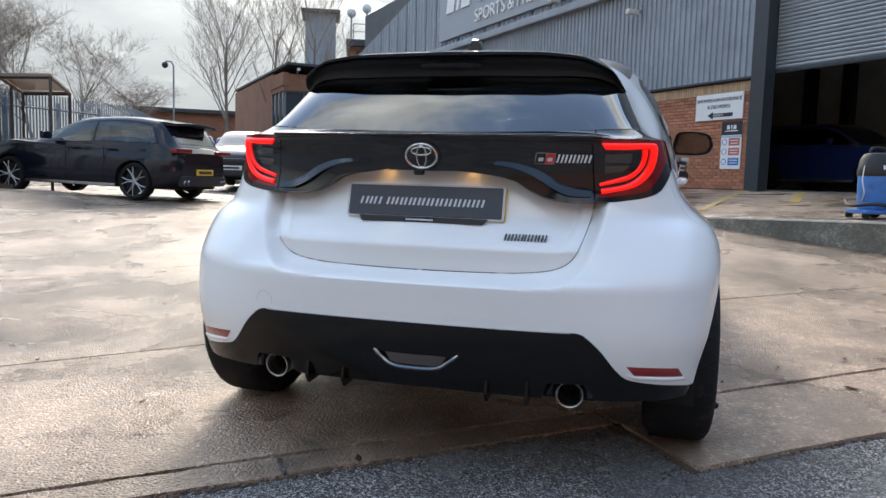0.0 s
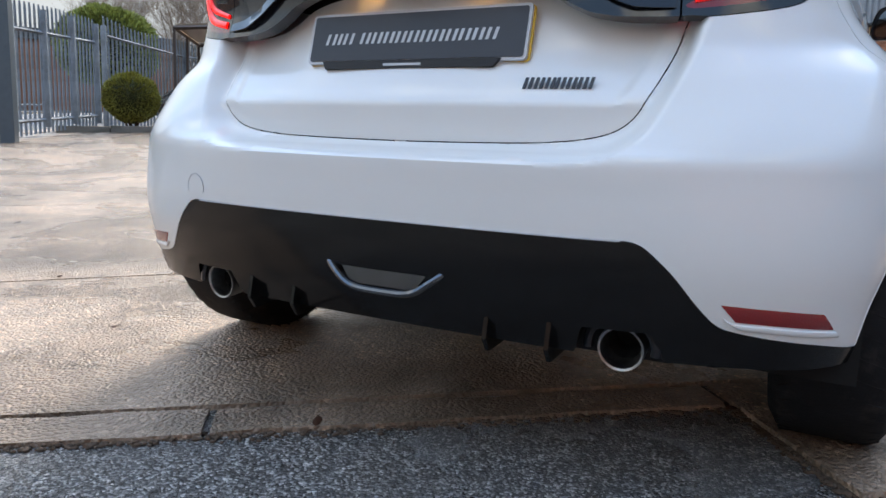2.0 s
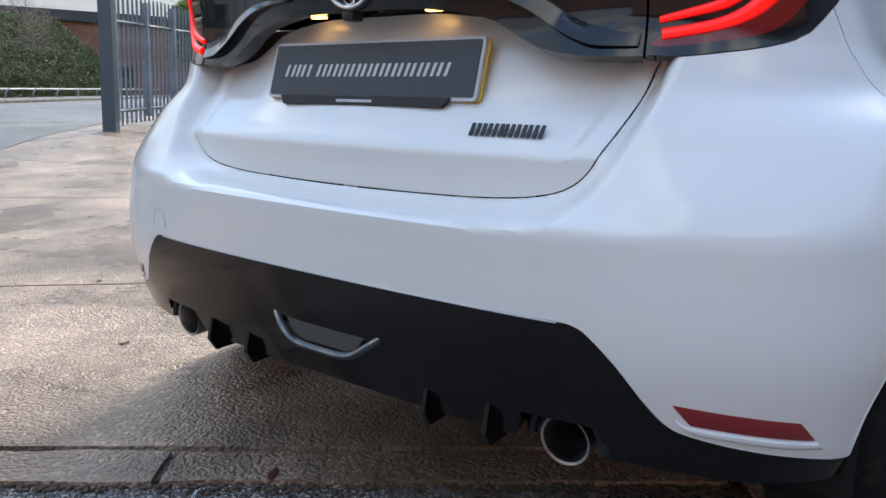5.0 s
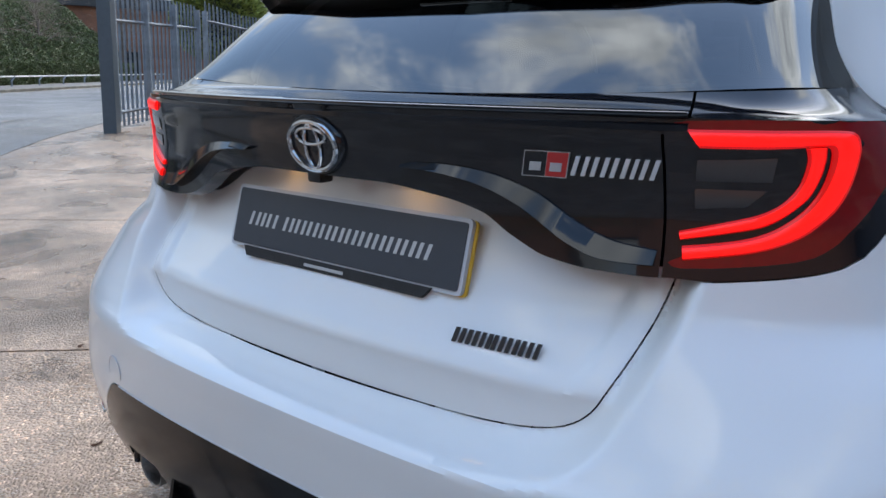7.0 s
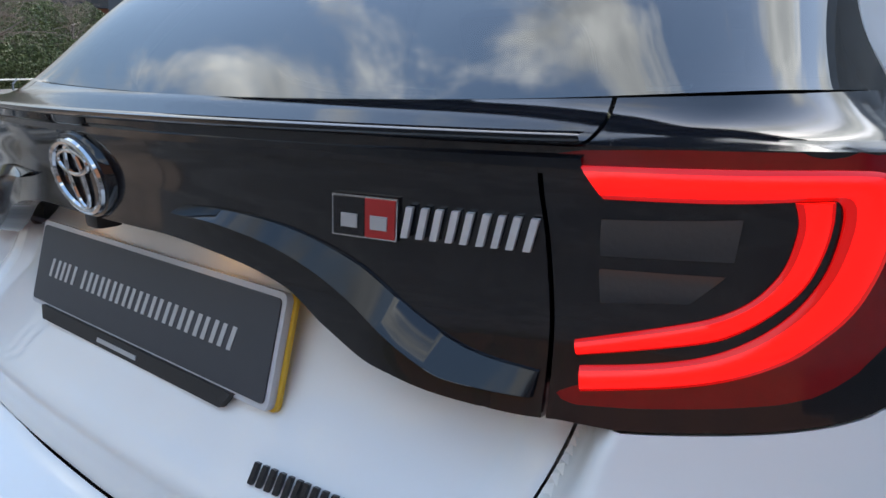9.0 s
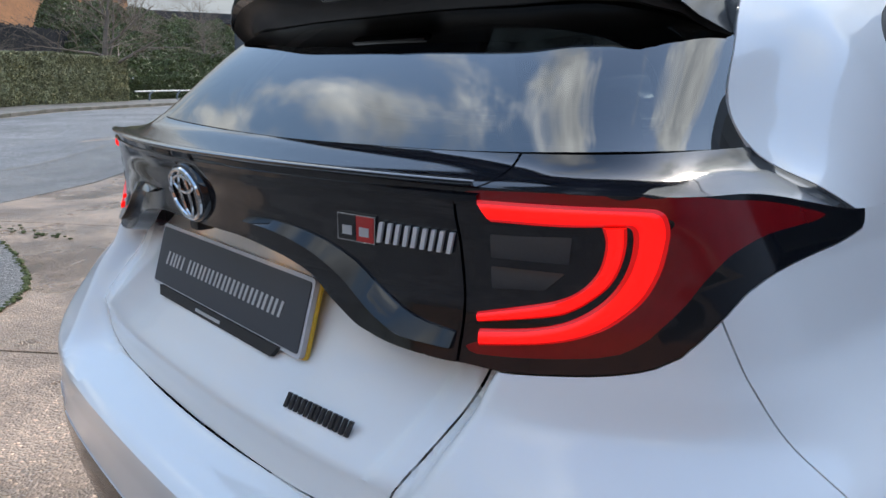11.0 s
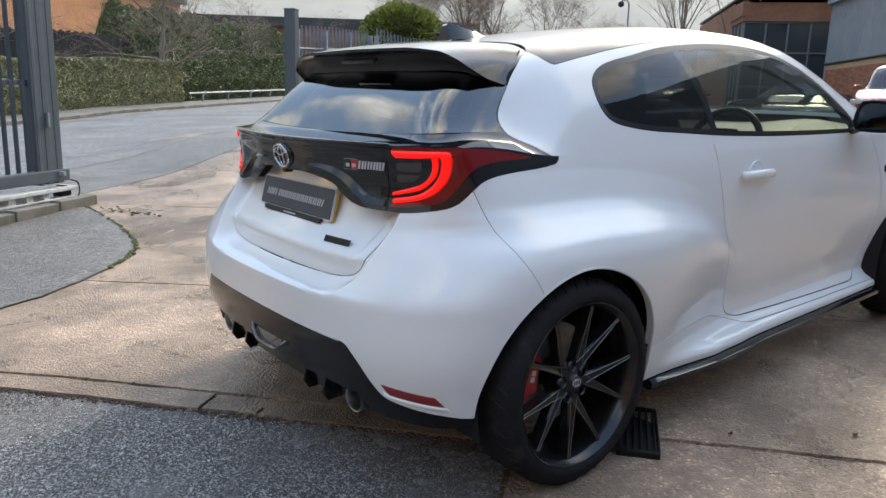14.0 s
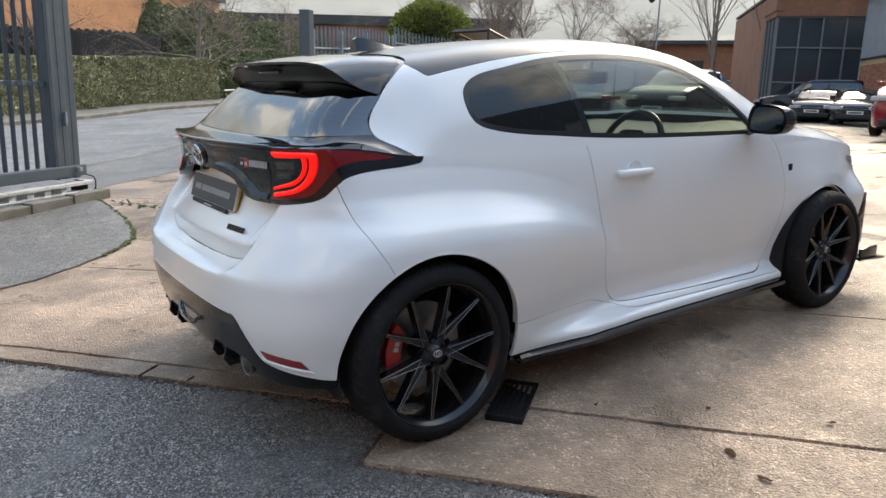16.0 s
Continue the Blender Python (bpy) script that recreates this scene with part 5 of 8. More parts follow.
part("steel_column", boxbm(8.55, -0.02, 4.4, 0.36, 0.30, 8.4, 0.01), M["steelpost"], show, "dark steel column beside the shutter", smooth=False)
# roller shutter
sl = bmesh.new()
for y0, z0, y1, z1 in ((0, 0, -0.018, 0.02), (-0.018, 0.02, -0.022, 0.045), (-0.022, 0.045, -0.010, 0.072), (-0.010, 0.072, 0, 0.076)):
    sl.faces.new([sl.verts.new(p) for p in ((0, y0, z0), (5.6, y0, z0), (5.6, y1, z1), (0, y1, z1))])
bmesh.ops.remove_doubles(sl, verts=sl.verts, dist=0.0005)
slm = bpy.data.meshes.new("slat"); sl.to_mesh(slm); sl.free(); slm.materials.append(M["shutter"])
rs = thing("roller_shutter", fm, "half-raised grey steel roller shutter over the showroom entrance", "shutter", kind="structure")
for k in range(64):
    put("slat", slm, rs, pose(2.75, 0.12, 3.34 + k * 0.078))
part("bottom_bar", boxbm(5.55, 0.12, 3.30, 5.6, 0.06, 0.09, 0.01), M["steelpost"], rs)
bm = bmesh.new()
box(bm, 0.2, 4.9, 3.0, 0.1, 9.4, 4.6); box(bm, 9.3, 9.5, 3.0, 18.2, 0.1, 4.6); box(bm, 18.45, 4.9, 3.0, 0.1, 9.2, 4.6)
part("inner_wall", bm, M["innerwall"], rs, smooth=False)
bm = bmesh.new(); box(bm, 9.3, 4.9, 5.2, 18.4, 9.4, 0.1); part("inner_ceiling", bm, M["innerwall"], rs, smooth=False)
bm = bmesh.new(); box(bm, 9.3, 4.75, FZ - 0.02, 18.4, 9.3, 0.05); part("inner_floor", bm, M["apron"], rs, smooth=False)
for x, y in ((14.6, 6.25), (13.2, 6.25), (10.6, 6.25), (7.0, 6.25)):
    part("inner_pier", boxbm(x, y + 3, 2.9, 0.35, 0.3, 4.0, 0.01), M["steelpost"], rs, smooth=False)


def words(text, size, material, parent, at, name="lettering", depth=0.004):
    c = bpy.data.curves.new(name, "FONT")
    c.body, c.size, c.extrude, c.align_x = text, size, depth, "CENTER"
    ob = new(name + "_curve", c)
    dg = bpy.context.evaluated_depsgraph_get()
    me = bpy.data.meshes.new_from_object(ob.evaluated_get(dg))
    bpy.data.objects.remove(ob)
    me.materials.clear(); me.materials.append(material)
    return put(name, me, parent, at)


face_out = Matrix(((-1, 0, 0, 0), (0, 0, -1, 0), (0, 1, 0, 0), (0, 0, 0, 1)))  # writing seen from the yard
sg = thing("entrance_sign", fm @ Matrix.Translation((9.68, -0.02, 2.67)), "white sign board with dark writing and an arrow", "sign")
part("board", boxbm(0, 0, 0, 1.36, 0.03, 0.58, 0.006), M["signwhite"], sg, smooth=False)
words("SHOWROOM ENTRANCE", 0.112, M["signdark"], sg, Matrix.Translation((0, -0.018, 0.115)) @ face_out)
words("& DELIVERIES", 0.112, M["signdark"], sg, Matrix.Translation((0, -0.018, -0.035)) @ face_out)
part("arrow", prism(bmesh.new(), [(-0.36, -0.04), (0.20, -0.04), (0.20, -0.085), (0.36, 0.0), (0.20, 0.085), (0.20, 0.04), (-0.36, 0.04)], 0.004, Matrix(((1, 0, 0, -0.05), (0, 0, -1, -0.016), (0, 1, 0, -0.185), (0, 0, 0, 1)))), M["signdark"], sg, smooth=False)
words("THIS WAY", 0.062, M["signwhite"], sg, Matrix.Translation((0.0, -0.021, -0.207)) @ face_out)
s2 = thing("notice_board", fm @ Matrix.Translation((9.27, -0.02, 1.81)), "tall notice board with dark head and coloured safety panels", "sign")
part("board", boxbm(0, 0, 0, 0.56, 0.025, 1.04, 0.005), M["signwhite"], s2, smooth=False)
part("head_panel", boxbm(0, -0.004, 0.37, 0.56, 0.025, 0.30, 0.003), M["signdark"], s2, smooth=False)
part("strip", boxbm(0, -0.004, 0.185, 0.56, 0.025, 0.045), M["signcyan"], s2, smooth=False)

for i, (c, z) in enumerate((("signred", 0.07), ("signred", -0.14), ("signblue", -0.36))):
    part("text_panel", boxbm(-0.09, -0.004, z, 0.30, 0.025, 0.16, 0.004), M[c], s2, smooth=False)
    for dz in (0.03, -0.03):
        part("text_bar", boxbm(-0.09, -0.006, z + dz, 0.22, 0.025, 0.018), M["signwhite"], s2, smooth=False)
    bm = bmesh.new(); tube(bm, [(0.18 + 0.062 * math.cos(a), -0.012, z + 0.062 * math.sin(a)) for a in np.linspace(0, 2 * math.pi, 25)], 0.009, 5, cap=False)
    part("pictogram", bm, M["signblue"], s2)
for dx, wd, h, z in ((0.09, 0.08, 0.09, 0.39), (0.0, 0.03, 0.09, 0.39), (-0.09, 0.08, 0.09, 0.39), (0.0, 0.36, 0.02, 0.31)):
    part("text_bar", boxbm(dx, -0.008, z, wd, 0.025, h, 0.003), M["signwhite"], s2, smooth=False)
fs = thing("fascia_sign", fm @ Matrix.Translation((17.6, -0.09, 7.25)), "long grey fascia sign with raised pale letters", "sign")
part("board", boxbm(0, 0, 0, 13.2, 0.10, 2.0, 0.02), M["signgrey"], fs, smooth=False)
words("SPORTS & PRESTIGE CARS", 0.62, M["signwhite"], fs, Matrix.Translation((0, -0.07, -0.74)) @ face_out, depth=0.03)
x = 5.9
for wd in [0.62, 0.2, 0.66, 0] + [0.78] * 11:
    if wd:
        bm = bmesh.new()
        for lo, hi in ((0, 1.0),):
            prism(bm, [(x - 0.8 * 0.22 * lo, 0.85 * lo), (x - wd - 0.8 * 0.22 * lo, 0.85 * lo), (x - wd - 0.8 * 0.22 * hi, 0.85 * hi), (x - 0.8 * 0.22 * hi, 0.85 * hi)], 0.05, Matrix(((1, 0, 0, 0), (0, 0, -1, -0.05), (0, 1, 0, -0.05), (0, 0, 0, 1))))
        part("letter_block", bm, M["signwhite"], fs, smooth=False)
    x -= (wd or 0.3) + 0.2
for x, z in ((15.9, 6.2), (12.4, 5.2)):
    c = thing("security_camera", fm @ Matrix.Translation((x, -0.35, z)), "white security camera under the gutter", "security camera")
    part("housing", boxbm(0, 0, 0, 0.16, 0.34, 0.14, 0.04), M["whitesteel"], c); part("bracket", boxbm(0, 0.2, 0.04, 0.07, 0.2, 0.07, 0.01), M["galv"], c)

# raised bay in front of it with a low retaining wall: the bay falls from the front to the wall's lip
ret = [(14.0, -13.0), (4.2, 4.40), (3.0, 5.40), (2.5, 5.81), (2.0, 6.23), (1.5, 6.645), (0.5, 7.47), (-0.6, 9.0), (-3.4, 14.2)]
lip = [0.62, 0.60, 0.580, 0.562, 0.541, 0.519, 0.475, 0.50, 0.60]
ret_u = [float(np.array(p) @ U_DIR) for p in ret]
ret_v = [float(np.array(p) @ V_DIR) for p in ret]


def bay_z(x, y):
    p = np.array((x, y), float)
    u, v = p @ U_DIR, p @ V_DIR
    v0, z0 = np.interp(u, ret_u, ret_v), np.interp(u, ret_u, lip)
    k = min(max((v0 - v) / (v0 - FV), 0), 1)
    return float(z0 + (0.835 - z0) * k)


bus = sorted(set(list(np.arange(-19, 14, 0.5)) + ret_u))
bv_, bf_ = [], []
for u in bus:
    v0 = float(np.interp(u, ret_u, ret_v))
    for k in range(13):
        x, y = uv(u, v0 + (FV - v0) * k / 12)
        bv_.append((x, y, bay_z(x, y) + 0.004 * noise.noise(Vector((x, y, 2))) * (0 < k < 12)))
bf_ = [(i * 13 + k, (i + 1) * 13 + k, (i + 1) * 13 + k + 1, i * 13 + k + 1)[::-1] for i in range(len(bus) - 1) for k in range(12)]
ob = put("raised_bay", mesh_of("raised_bay", bv_, bf_, M["concrete"], smooth=True), None, None, "raised concrete bay in front of the showroom", "concrete bay", kind="structure")
rw = thing("retaining_wall", Matrix(), "low stained concrete retaining wall with a worn pale lip", "wall", kind="structure")
for (x0, y0), (x1, y1) in zip(ret, ret[1:]):
    d = Vector((x1 - x0, y1 - y0, 0)).normalized(); nrm = Vector((d.y, -d.x, 0))
    for nm, lo, hi, t0, t1, mt in (("wall_length", -0.15, -0.012, 0.0, 0.12, "retain"), ("lip", -0.012, 0.008, -0.006, 0.075, "lipstone")):
        bm = bmesh.new()
        q = []
        for x, y in ((x0, y0), (x1, y1)):
            top = bay_z(x, y)
            for off in (nrm * t0, nrm * t1):
                for z in (min(float(gz(x, y)), top - 0.02) + lo if nm == "wall_length" else top + lo, top + hi):
                    q.append(bm.verts.new((x + off.x, y + off.y, z)))
        for f in ((0, 4, 5, 1), (1, 5, 7, 3), (3, 7, 6, 2), (0, 1, 3, 2), (4, 6, 7, 5)):
            bm.faces.new([q[i] for i in f])
        bmesh.ops.recalc_face_normals(bm, faces=bm.faces)
        part(nm, bm, M[mt], rw, smooth=False)
for a, b, w in (((1.45, 8.2), (2.70, 13.9), 0.10), ((2.96, 9.84), (3.62, 12.9), 0.15), ((1.5, 8.45), (3.69, 9.76), 0.07), ((3.69, 9.76), (7.0, 12.1), 0.07)):
    d = (Vector(b) - Vector(a)).normalized(); nn = Vector((-d.y, d.x)) * w / 2
    n_ = 24
    vv, ff = [], []
    for i in range(n_ + 1):
        p = Vector(a).lerp(Vector(b), i / n_)
        for s_ in (1, -1):
            x, y = p + nn * s_ * (1 + 0.25 * noise.noise(Vector((p.x * 9, p.y * 9, s_))))
            vv.append((x, y, bay_z(x, y) + 0.011))
    ff = [(2 * i, 2 * i + 1, 2 * i + 3, 2 * i + 2) for i in range(n_)]
    put("bay_marking", mesh_of("bay_marking", vv, ff, M["yellow"], smooth=False), None, None, "worn yellow bay line on the concrete", "road marking", kind="structure")

# wet vacuum cleaner
vx, vy = 3.07, 6.10
vc = thing("vacuum_cleaner", pose(vx, vy, bay_z(vx, vy) + 0.008, 0, 0, 20) @ Matrix.Scale(0.90, 4), "blue drum vacuum cleaner with black motor head", "vacuum cleaner")
bm = bmesh.new(); revolve(bm, [(0.10, 0.001), (0.10, 0.17), (0.13, 0.185), (0.50, 0.195), (0.52, 0.195)], "Z", 32); part("drum", bm, M["vacblue"], vc)
bm = bmesh.new(); revolve(bm, [(0.50, 0.20), (0.54, 0.21), (0.60, 0.20), (0.70, 0.185), (0.76, 0.15), (0.78, 0.08), (0.78, 0.001)], "Z", 32); part("motor_head", bm, M["plastic"], vc)
bm = bmesh.new(); box(bm, 0, 0, 0.075, 0.46, 0.40, 0.05, 0.02); part("base", bm, M["vacblue"], vc)
bm = bmesh.new(); box(bm, -0.02, -0.19, 0.60, 0.07, 0.02, 0.05, 0.006); part("label_plate", bm, M["signwhite"], vc)
bm = bmesh.new(); tube(bm, fine([(-0.1, 0, 0.76), (-0.08, 0, 0.83), (0.08, 0, 0.83), (0.1, 0, 0.76)], 4), 0.016, 8); part("handle", bm, M["plastic"], vc)
for x, y, r in ((0.15, -0.20, 0.085), (-0.20, -0.16, 0.04), (0.15, 0.20, 0.085), (-0.20, 0.16, 0.04)):
    bm = bmesh.new(); revolve(bm, [(-0.02, 0.001), (-0.02, r), (0.02, r), (0.02, 0.001)], "Y", 20, Matrix.Translation((x, y, r - 0.004))); part("castor", bm, M["rubber"], vc)
bm = bmesh.new(); tube(bm, fine([(0.05, -0.2, 0.45), (0.25, -0.25, 0.42), (0.3, -0.2, 0.25), (0.1, -0.27, 0.16), (-0.2, -0.24, 0.17), (-0.3, 0.0, 0.15), (-0.2, 0.25, 0.2)], 5), 0.022, 8); part("hose", bm, M["plastic"], vc, "black ribbed hose")
bm = bmesh.new(); tube(bm, fine([(-0.19, -0.05, 0.62), (-0.24, -0.1, 0.45), (-0.22, -0.12, 0.3), (-0.2, -0.05, 0.2)], 4), 0.007, 6); part("cable", bm, M["whitesteel"], vc, "pale cable")

# ---- parked cars ----
def road_wheel(parent, at, r, w, rim_mat, spokes):
    wh = put("wheel", None, parent, at)
    bm = bmesh.new(); revolve(bm, [(-w, r * 0.70), (-w, r * 0.93), (-w * 0.85, r), (-w * 0.2, r), (-0.01, r * 0.95), (0, r * 0.89), (-0.010, r * 0.79)], "X", 36); part("tyre", bm, M["rubber"], wh)
    bm = bmesh.new()
    revolve(bm, [(-0.06, r * 0.70), (-0.014, r * 0.755), (-0.010, r * 0.79), (-0.02, r * 0.80)], "X", 36)
    part("rim_ring", bm, M["alloy"], wh, "dark rim ring")
    bm = bmesh.new()
    revolve(bm, [(-0.014, 0.001), (-0.014, r * 0.09), (-0.03, r * 0.11)], "X", 16)
    turn_x = lambda ang_, x, z: Matrix.Rotation(ang_, 4, "X") @ Vector((x, 0, z))
    for k in range(spokes):
        a = 2 * math.pi * (k + 0.25) / spokes
        for s in (-1, 1):
            tube(bm, [turn_x(a + s * 0.30, -0.026, r * 0.10), turn_x(a + s * 0.115, -0.020, r * 0.42), turn_x(a + s * 0.235, -0.014, r * 0.765)], [r * 0.034, r * 0.028, r * 0.026], 4)
    part("spokes", bm, rim_mat, wh, "bright machined twin spokes")
    bm = bmesh.new(); revolve(bm, [(-0.07, 0.001), (-0.07, r * 0.66)], "X", 24); part("brake_disc", bm, M["dark"], wh)


def parked_car(name, at, paint, label, L=4.29, W=1.79, H=1.46, hood=0.98, belt=0.94, cabin=(0.05, 3.05), roof=(0.55, 1.95), wheels=(0.83, 3.46), r=0.325, rim="carsilver", group="parked cars", lamps_lit=False, plate="plate_yellow", boot=False):
    """A parked car: y runs from its tail to its nose. cabin: where glass meets body behind and ahead; roof: its flat part."""
    c = thing(name, at, label, "car", group)
    hw = W / 2
    wid = cubic([0, 0.04 * L, 0.14 * L, 0.4 * L, 0.75 * L, 0.90 * L, 0.975 * L, L], [hw * 0.72, hw * 0.90, hw * 0.985, hw, hw * 0.985, hw * 0.93, hw * 0.78, hw * 0.55])
    tail_top = belt + 0.02 if not boot else belt + 0.05
    ztop = cubic([0, 0.03 * L, cabin[0] + 0.1, cabin[1] - 0.1, cabin[1] + 0.25, 0.90 * L, 0.97 * L, L], [tail_top - 0.14, tail_top - 0.02, tail_top, belt, hood, hood - 0.12, hood - 0.26, hood - 0.40])
    zlow = cubic([0, 0.06 * L, 0.15 * L, 0.85 * L, 0.95 * L, L], [0.36, 0.25, 0.21, 0.21, 0.23, 0.30])
    ys = np.concatenate([np.linspace(0, 0.06 * L, 8), np.linspace(0.07 * L, 0.93 * L, 90), np.linspace(0.94 * L, L, 10)])
    K = 22
    V, F = [], []
    for y in ys:
        w, t, b = float(wid(y)), float(ztop(y)), float(zlow(y))
        for k in range(K):
            u = k / (K - 1)
            if u < 0.62:
                q = u / 0.62
                z = b + (t - 0.06 - b) * q
                x = w * (0.955 + 0.045 * math.sin(math.pi * min(q * 1.15, 1)) - 0.05 * max(q - 0.75, 0) * 4 * 0.5)
                if q < 0.08:
                    x -= 0.05 * (1 - q / 0.08)
            else:
                q = (u - 0.62) / 0.38
                x = w * 0.93 * math.cos(q * math.pi / 2) ** 0.55 if q < 1 else 0
                z = t - 0.06 + 0.06 * math.sin(q * math.pi / 2) ** 0.7 + 0.02 * q
            V.append((x, y, z))
    n = len(ys)
    F = [(i * K + k, (i + 1) * K + k, (i + 1) * K + k + 1, i * K + k + 1) for i in range(n - 1) for k in range(K - 1)]
    F += [tuple(range(K - 1, -1, -1)) + (), tuple((n - 1) * K + k for k in range(K))]
    V = np.array(V)
    f = np.minimum.reduce([np.hypot(V[:, 1] - y, V[:, 2] - r) - r * 1.13 for y in wheels])
    f = np.where(V[:, 0] > hw * 0.5, f, 1.0)
    BV_, BF_ = cut(V, F[:-2], f)
    panel("body", BV_, BF_, paint, c, rim=0.03)
    for nm, idx in (("tail_panel", 0), ("nose_panel", n - 1)):
        bm = bmesh.new()
        q = [V[idx * K + k] for k in range(K)]
        bm.faces.new([bm.verts.new(p) for p in q] + [bm.verts.new((-p[0], p[1], p[2])) for p in q[::-1][1:]])
        part(nm, bm, paint if nm == "tail_panel" else M["plastic"], c, smooth=False)
    # greenhouse
    zt = cubic([cabin[0], roof[0], (roof[0] + roof[1]) / 2, roof[1], cabin[1]], [tail_top - 0.02, H - 0.06, H, H - 0.03, belt + 0.0])
    gy = np.linspace(cabin[0], cabin[1], 90)
    GV_, GU_, KK = [], [], 40
    q = np.array(PROF_G)
    for y in gy:
        zb = float(ztop(y)) - 0.05
        t = max(float(zt(y)), zb + 0.004)
        xb = float(wid(y)) * 0.925
        for k in range(KK):
            u = k / (KK - 1)
            GV_.append((xb * np.interp(u, q[:, 0], q[:, 1]), y, zb + (t - zb) * np.interp(u, q[:, 0], q[:, 2])))
            GU_.append(u)
    GF_ = [((i + 1) * KK + k, i * KK + k, i * KK + k + 1, (i + 1) * KK + k + 1)[::-1] for i in range(len(gy) - 1) for k in range(KK - 1)]
    GV_, GU_ = np.array(GV_), np.array(GU_)
    gy_, gh_ = GV_[:, 1], GV_[:, 2] - belt
    mid = 0.53 * (cabin[0] + cabin[1])
    rear_edge = cabin[0] + 0.30 + 0.55 * np.clip(gh_, 0, None)   # the rear pillar leans forward
    side = np.minimum.reduce([(GU_ - 0.115) * 1.2, (0.475 - GU_) * 1.0, gy_ - rear_edge, gh_ - 0.015, np.abs(gy_ - mid + 0.06 * gh_) - 0.035, cabin[1] - 0.26 - gy_])
    screen = np.minimum.reduce([(GU_ - 0.575) * 1.0, gy_ - roof[1] - 0.07, gh_ - 0.02])
    hatch = np.minimum.reduce([(GU_ - 0.585) * 1.0, roof[0] - 0.03 - gy_, gh_ - 0.05])
    bp = gy_ - mid + 0.06 * gh_
    for nm, field, both in (("front_side_window", np.minimum(side, bp), False), ("rear_side_window", np.minimum(side, -bp), False), ("windscreen", screen, True), ("rear_window", hatch, True)):
        for grow, piece, gm, depth in ((None, nm, "carglass", 0), (0.017, "window_seal", "satin", 0.004)):
            Q, QF_ = cut(GV_, GF_, field if grow is None else np.minimum(field + grow, -field - 0.001))
            if not len(QF_):
                continue
            for sd in ((1,) if both else (1, -1)):
                panel(piece, Q * np.array((sd, 1, 1)), QF_ if sd > 0 else [g[::-1] for g in QF_], M[gm], c, rim=depth, mirror=both)
    Q, QF_ = cut(GV_, GF_, -np.maximum.reduce([side, screen, hatch]) - 0.016)
    panel("roof", Q, QF_, paint, c, rim=0.008)
    # seats behind the glass
    for s in (1, -1):
        bm = bmesh.new()
        box(bm, s * 0.36, mid - 0.05, 0.86, 0.46, 0.16, 0.56, 0.06, Matrix.Rotation(0.0, 4, "X")); box(bm, s * 0.36, mid - 0.10, 1.21, 0.26, 0.10, 0.18, 0.04)
        part("front_seat", bm, M["seat"], c)
    bm = bmesh.new(); box(bm, 0, cabin[0] + 0.72, 0.84, 1.20, 0.18, 0.52, 0.06); part("rear_bench", bm, M["seat"], c)
    bm = bmesh.new(); box(bm, 0, cabin[1] - 0.42, belt - 0.04, 1.30, 0.40, 0.10, 0.04); part("dashboard", bm, M["seat"], c)
    for s in (1, -1):
        for y in wheels:
            road_wheel(c, pose(s * (hw - 0.03), y, r, 0, 0, 0 if s > 0 else 180), r, 0.21, M[rim], 5)
            bm = bmesh.new(); half_round(bm, s * (hw - 0.28), s * (hw - 0.04), r * 1.12, Matrix.Translation((0, y, r))); part("wheel_liner", bm, M["dark"], c)
        tl_ = bmesh.new(); box(tl_, s * hw * 0.70, 0.05, tail_top - 0.10, hw * 0.52, 0.14, 0.075, 0.025); part("tail_lamp", tl_, M["redlens"], c, "dark red tail lamp")
        hl = bmesh.new(); box(hl, s * hw * 0.66, L - 0.10, hood - 0.33, hw * 0.46, 0.20, 0.11, 0.03, Matrix.Rotation(radians(-18 * s), 4, "Z")); part("headlamp", hl, M["headlamp"], c, "clear headlamp")
        mi_ = bmesh.new(); box(mi_, s * (hw + 0.07), cabin[1] - 0.55, belt + 0.09, 0.20, 0.10, 0.13, 0.035); part("door_mirror", mi_, paint, c)
        sk_ = bmesh.new(); box(sk_, s * (hw - 0.03), (wheels[0] + wheels[1]) / 2, 0.24, 0.03, wheels[1] - wheels[0] - 2.3 * r, 0.05, 0.01); part("sill_trim", sk_, M["steel"], c, "bright sill trim")
        for y in (0.48 * L, 0.30 * L):
            dh_ = bmesh.new(); box(dh_, s * (hw * 0.985), y, belt - 0.10, 0.03, 0.20, 0.028, 0.008); part("door_handle", dh_, paint, c)
            sm_ = bmesh.new(); box(sm_, s * hw * 0.992, y + 0.16 if y > 0.4 * L else y + 0.13, 0.60, 0.012, 0.006, 0.60); part("door_seam", sm_, M["dark"], c)
    pl = bmesh.new(); box(pl, 0, -0.012, 0.52, 0.52, 0.02, 0.11, 0.004); pp = part("number_plate", pl, M[plate], c, "yellow rear plate with plain dark bars")
    bmx = boxbm(0, -0.024, 0.52, 0.40, 0.004, 0.05); part("plate_bar", bmx, M["signdark"], pp, smooth=False)
    pl = bmesh.new(); box(pl, 0, L + 0.012, 0.50, 0.52, 0.02, 0.11, 0.004); pp = part("number_plate", pl, M["plate_white"], c, "white front plate with plain dark bars")
    part("plate_bar", boxbm(0, L + 0.024, 0.50, 0.40, 0.004, 0.05), M["signdark"], pp, smooth=False)
    gr = bmesh.new(); box(gr, 0, L - 0.03, hood - 0.42, hw * 0.9, 0.10, 0.14, 0.03); box(gr, 0, L - 0.02, 0.36, hw * 1.35, 0.10, 0.15, 0.03); part("grille", gr, M["plastic"], c, "black grille")
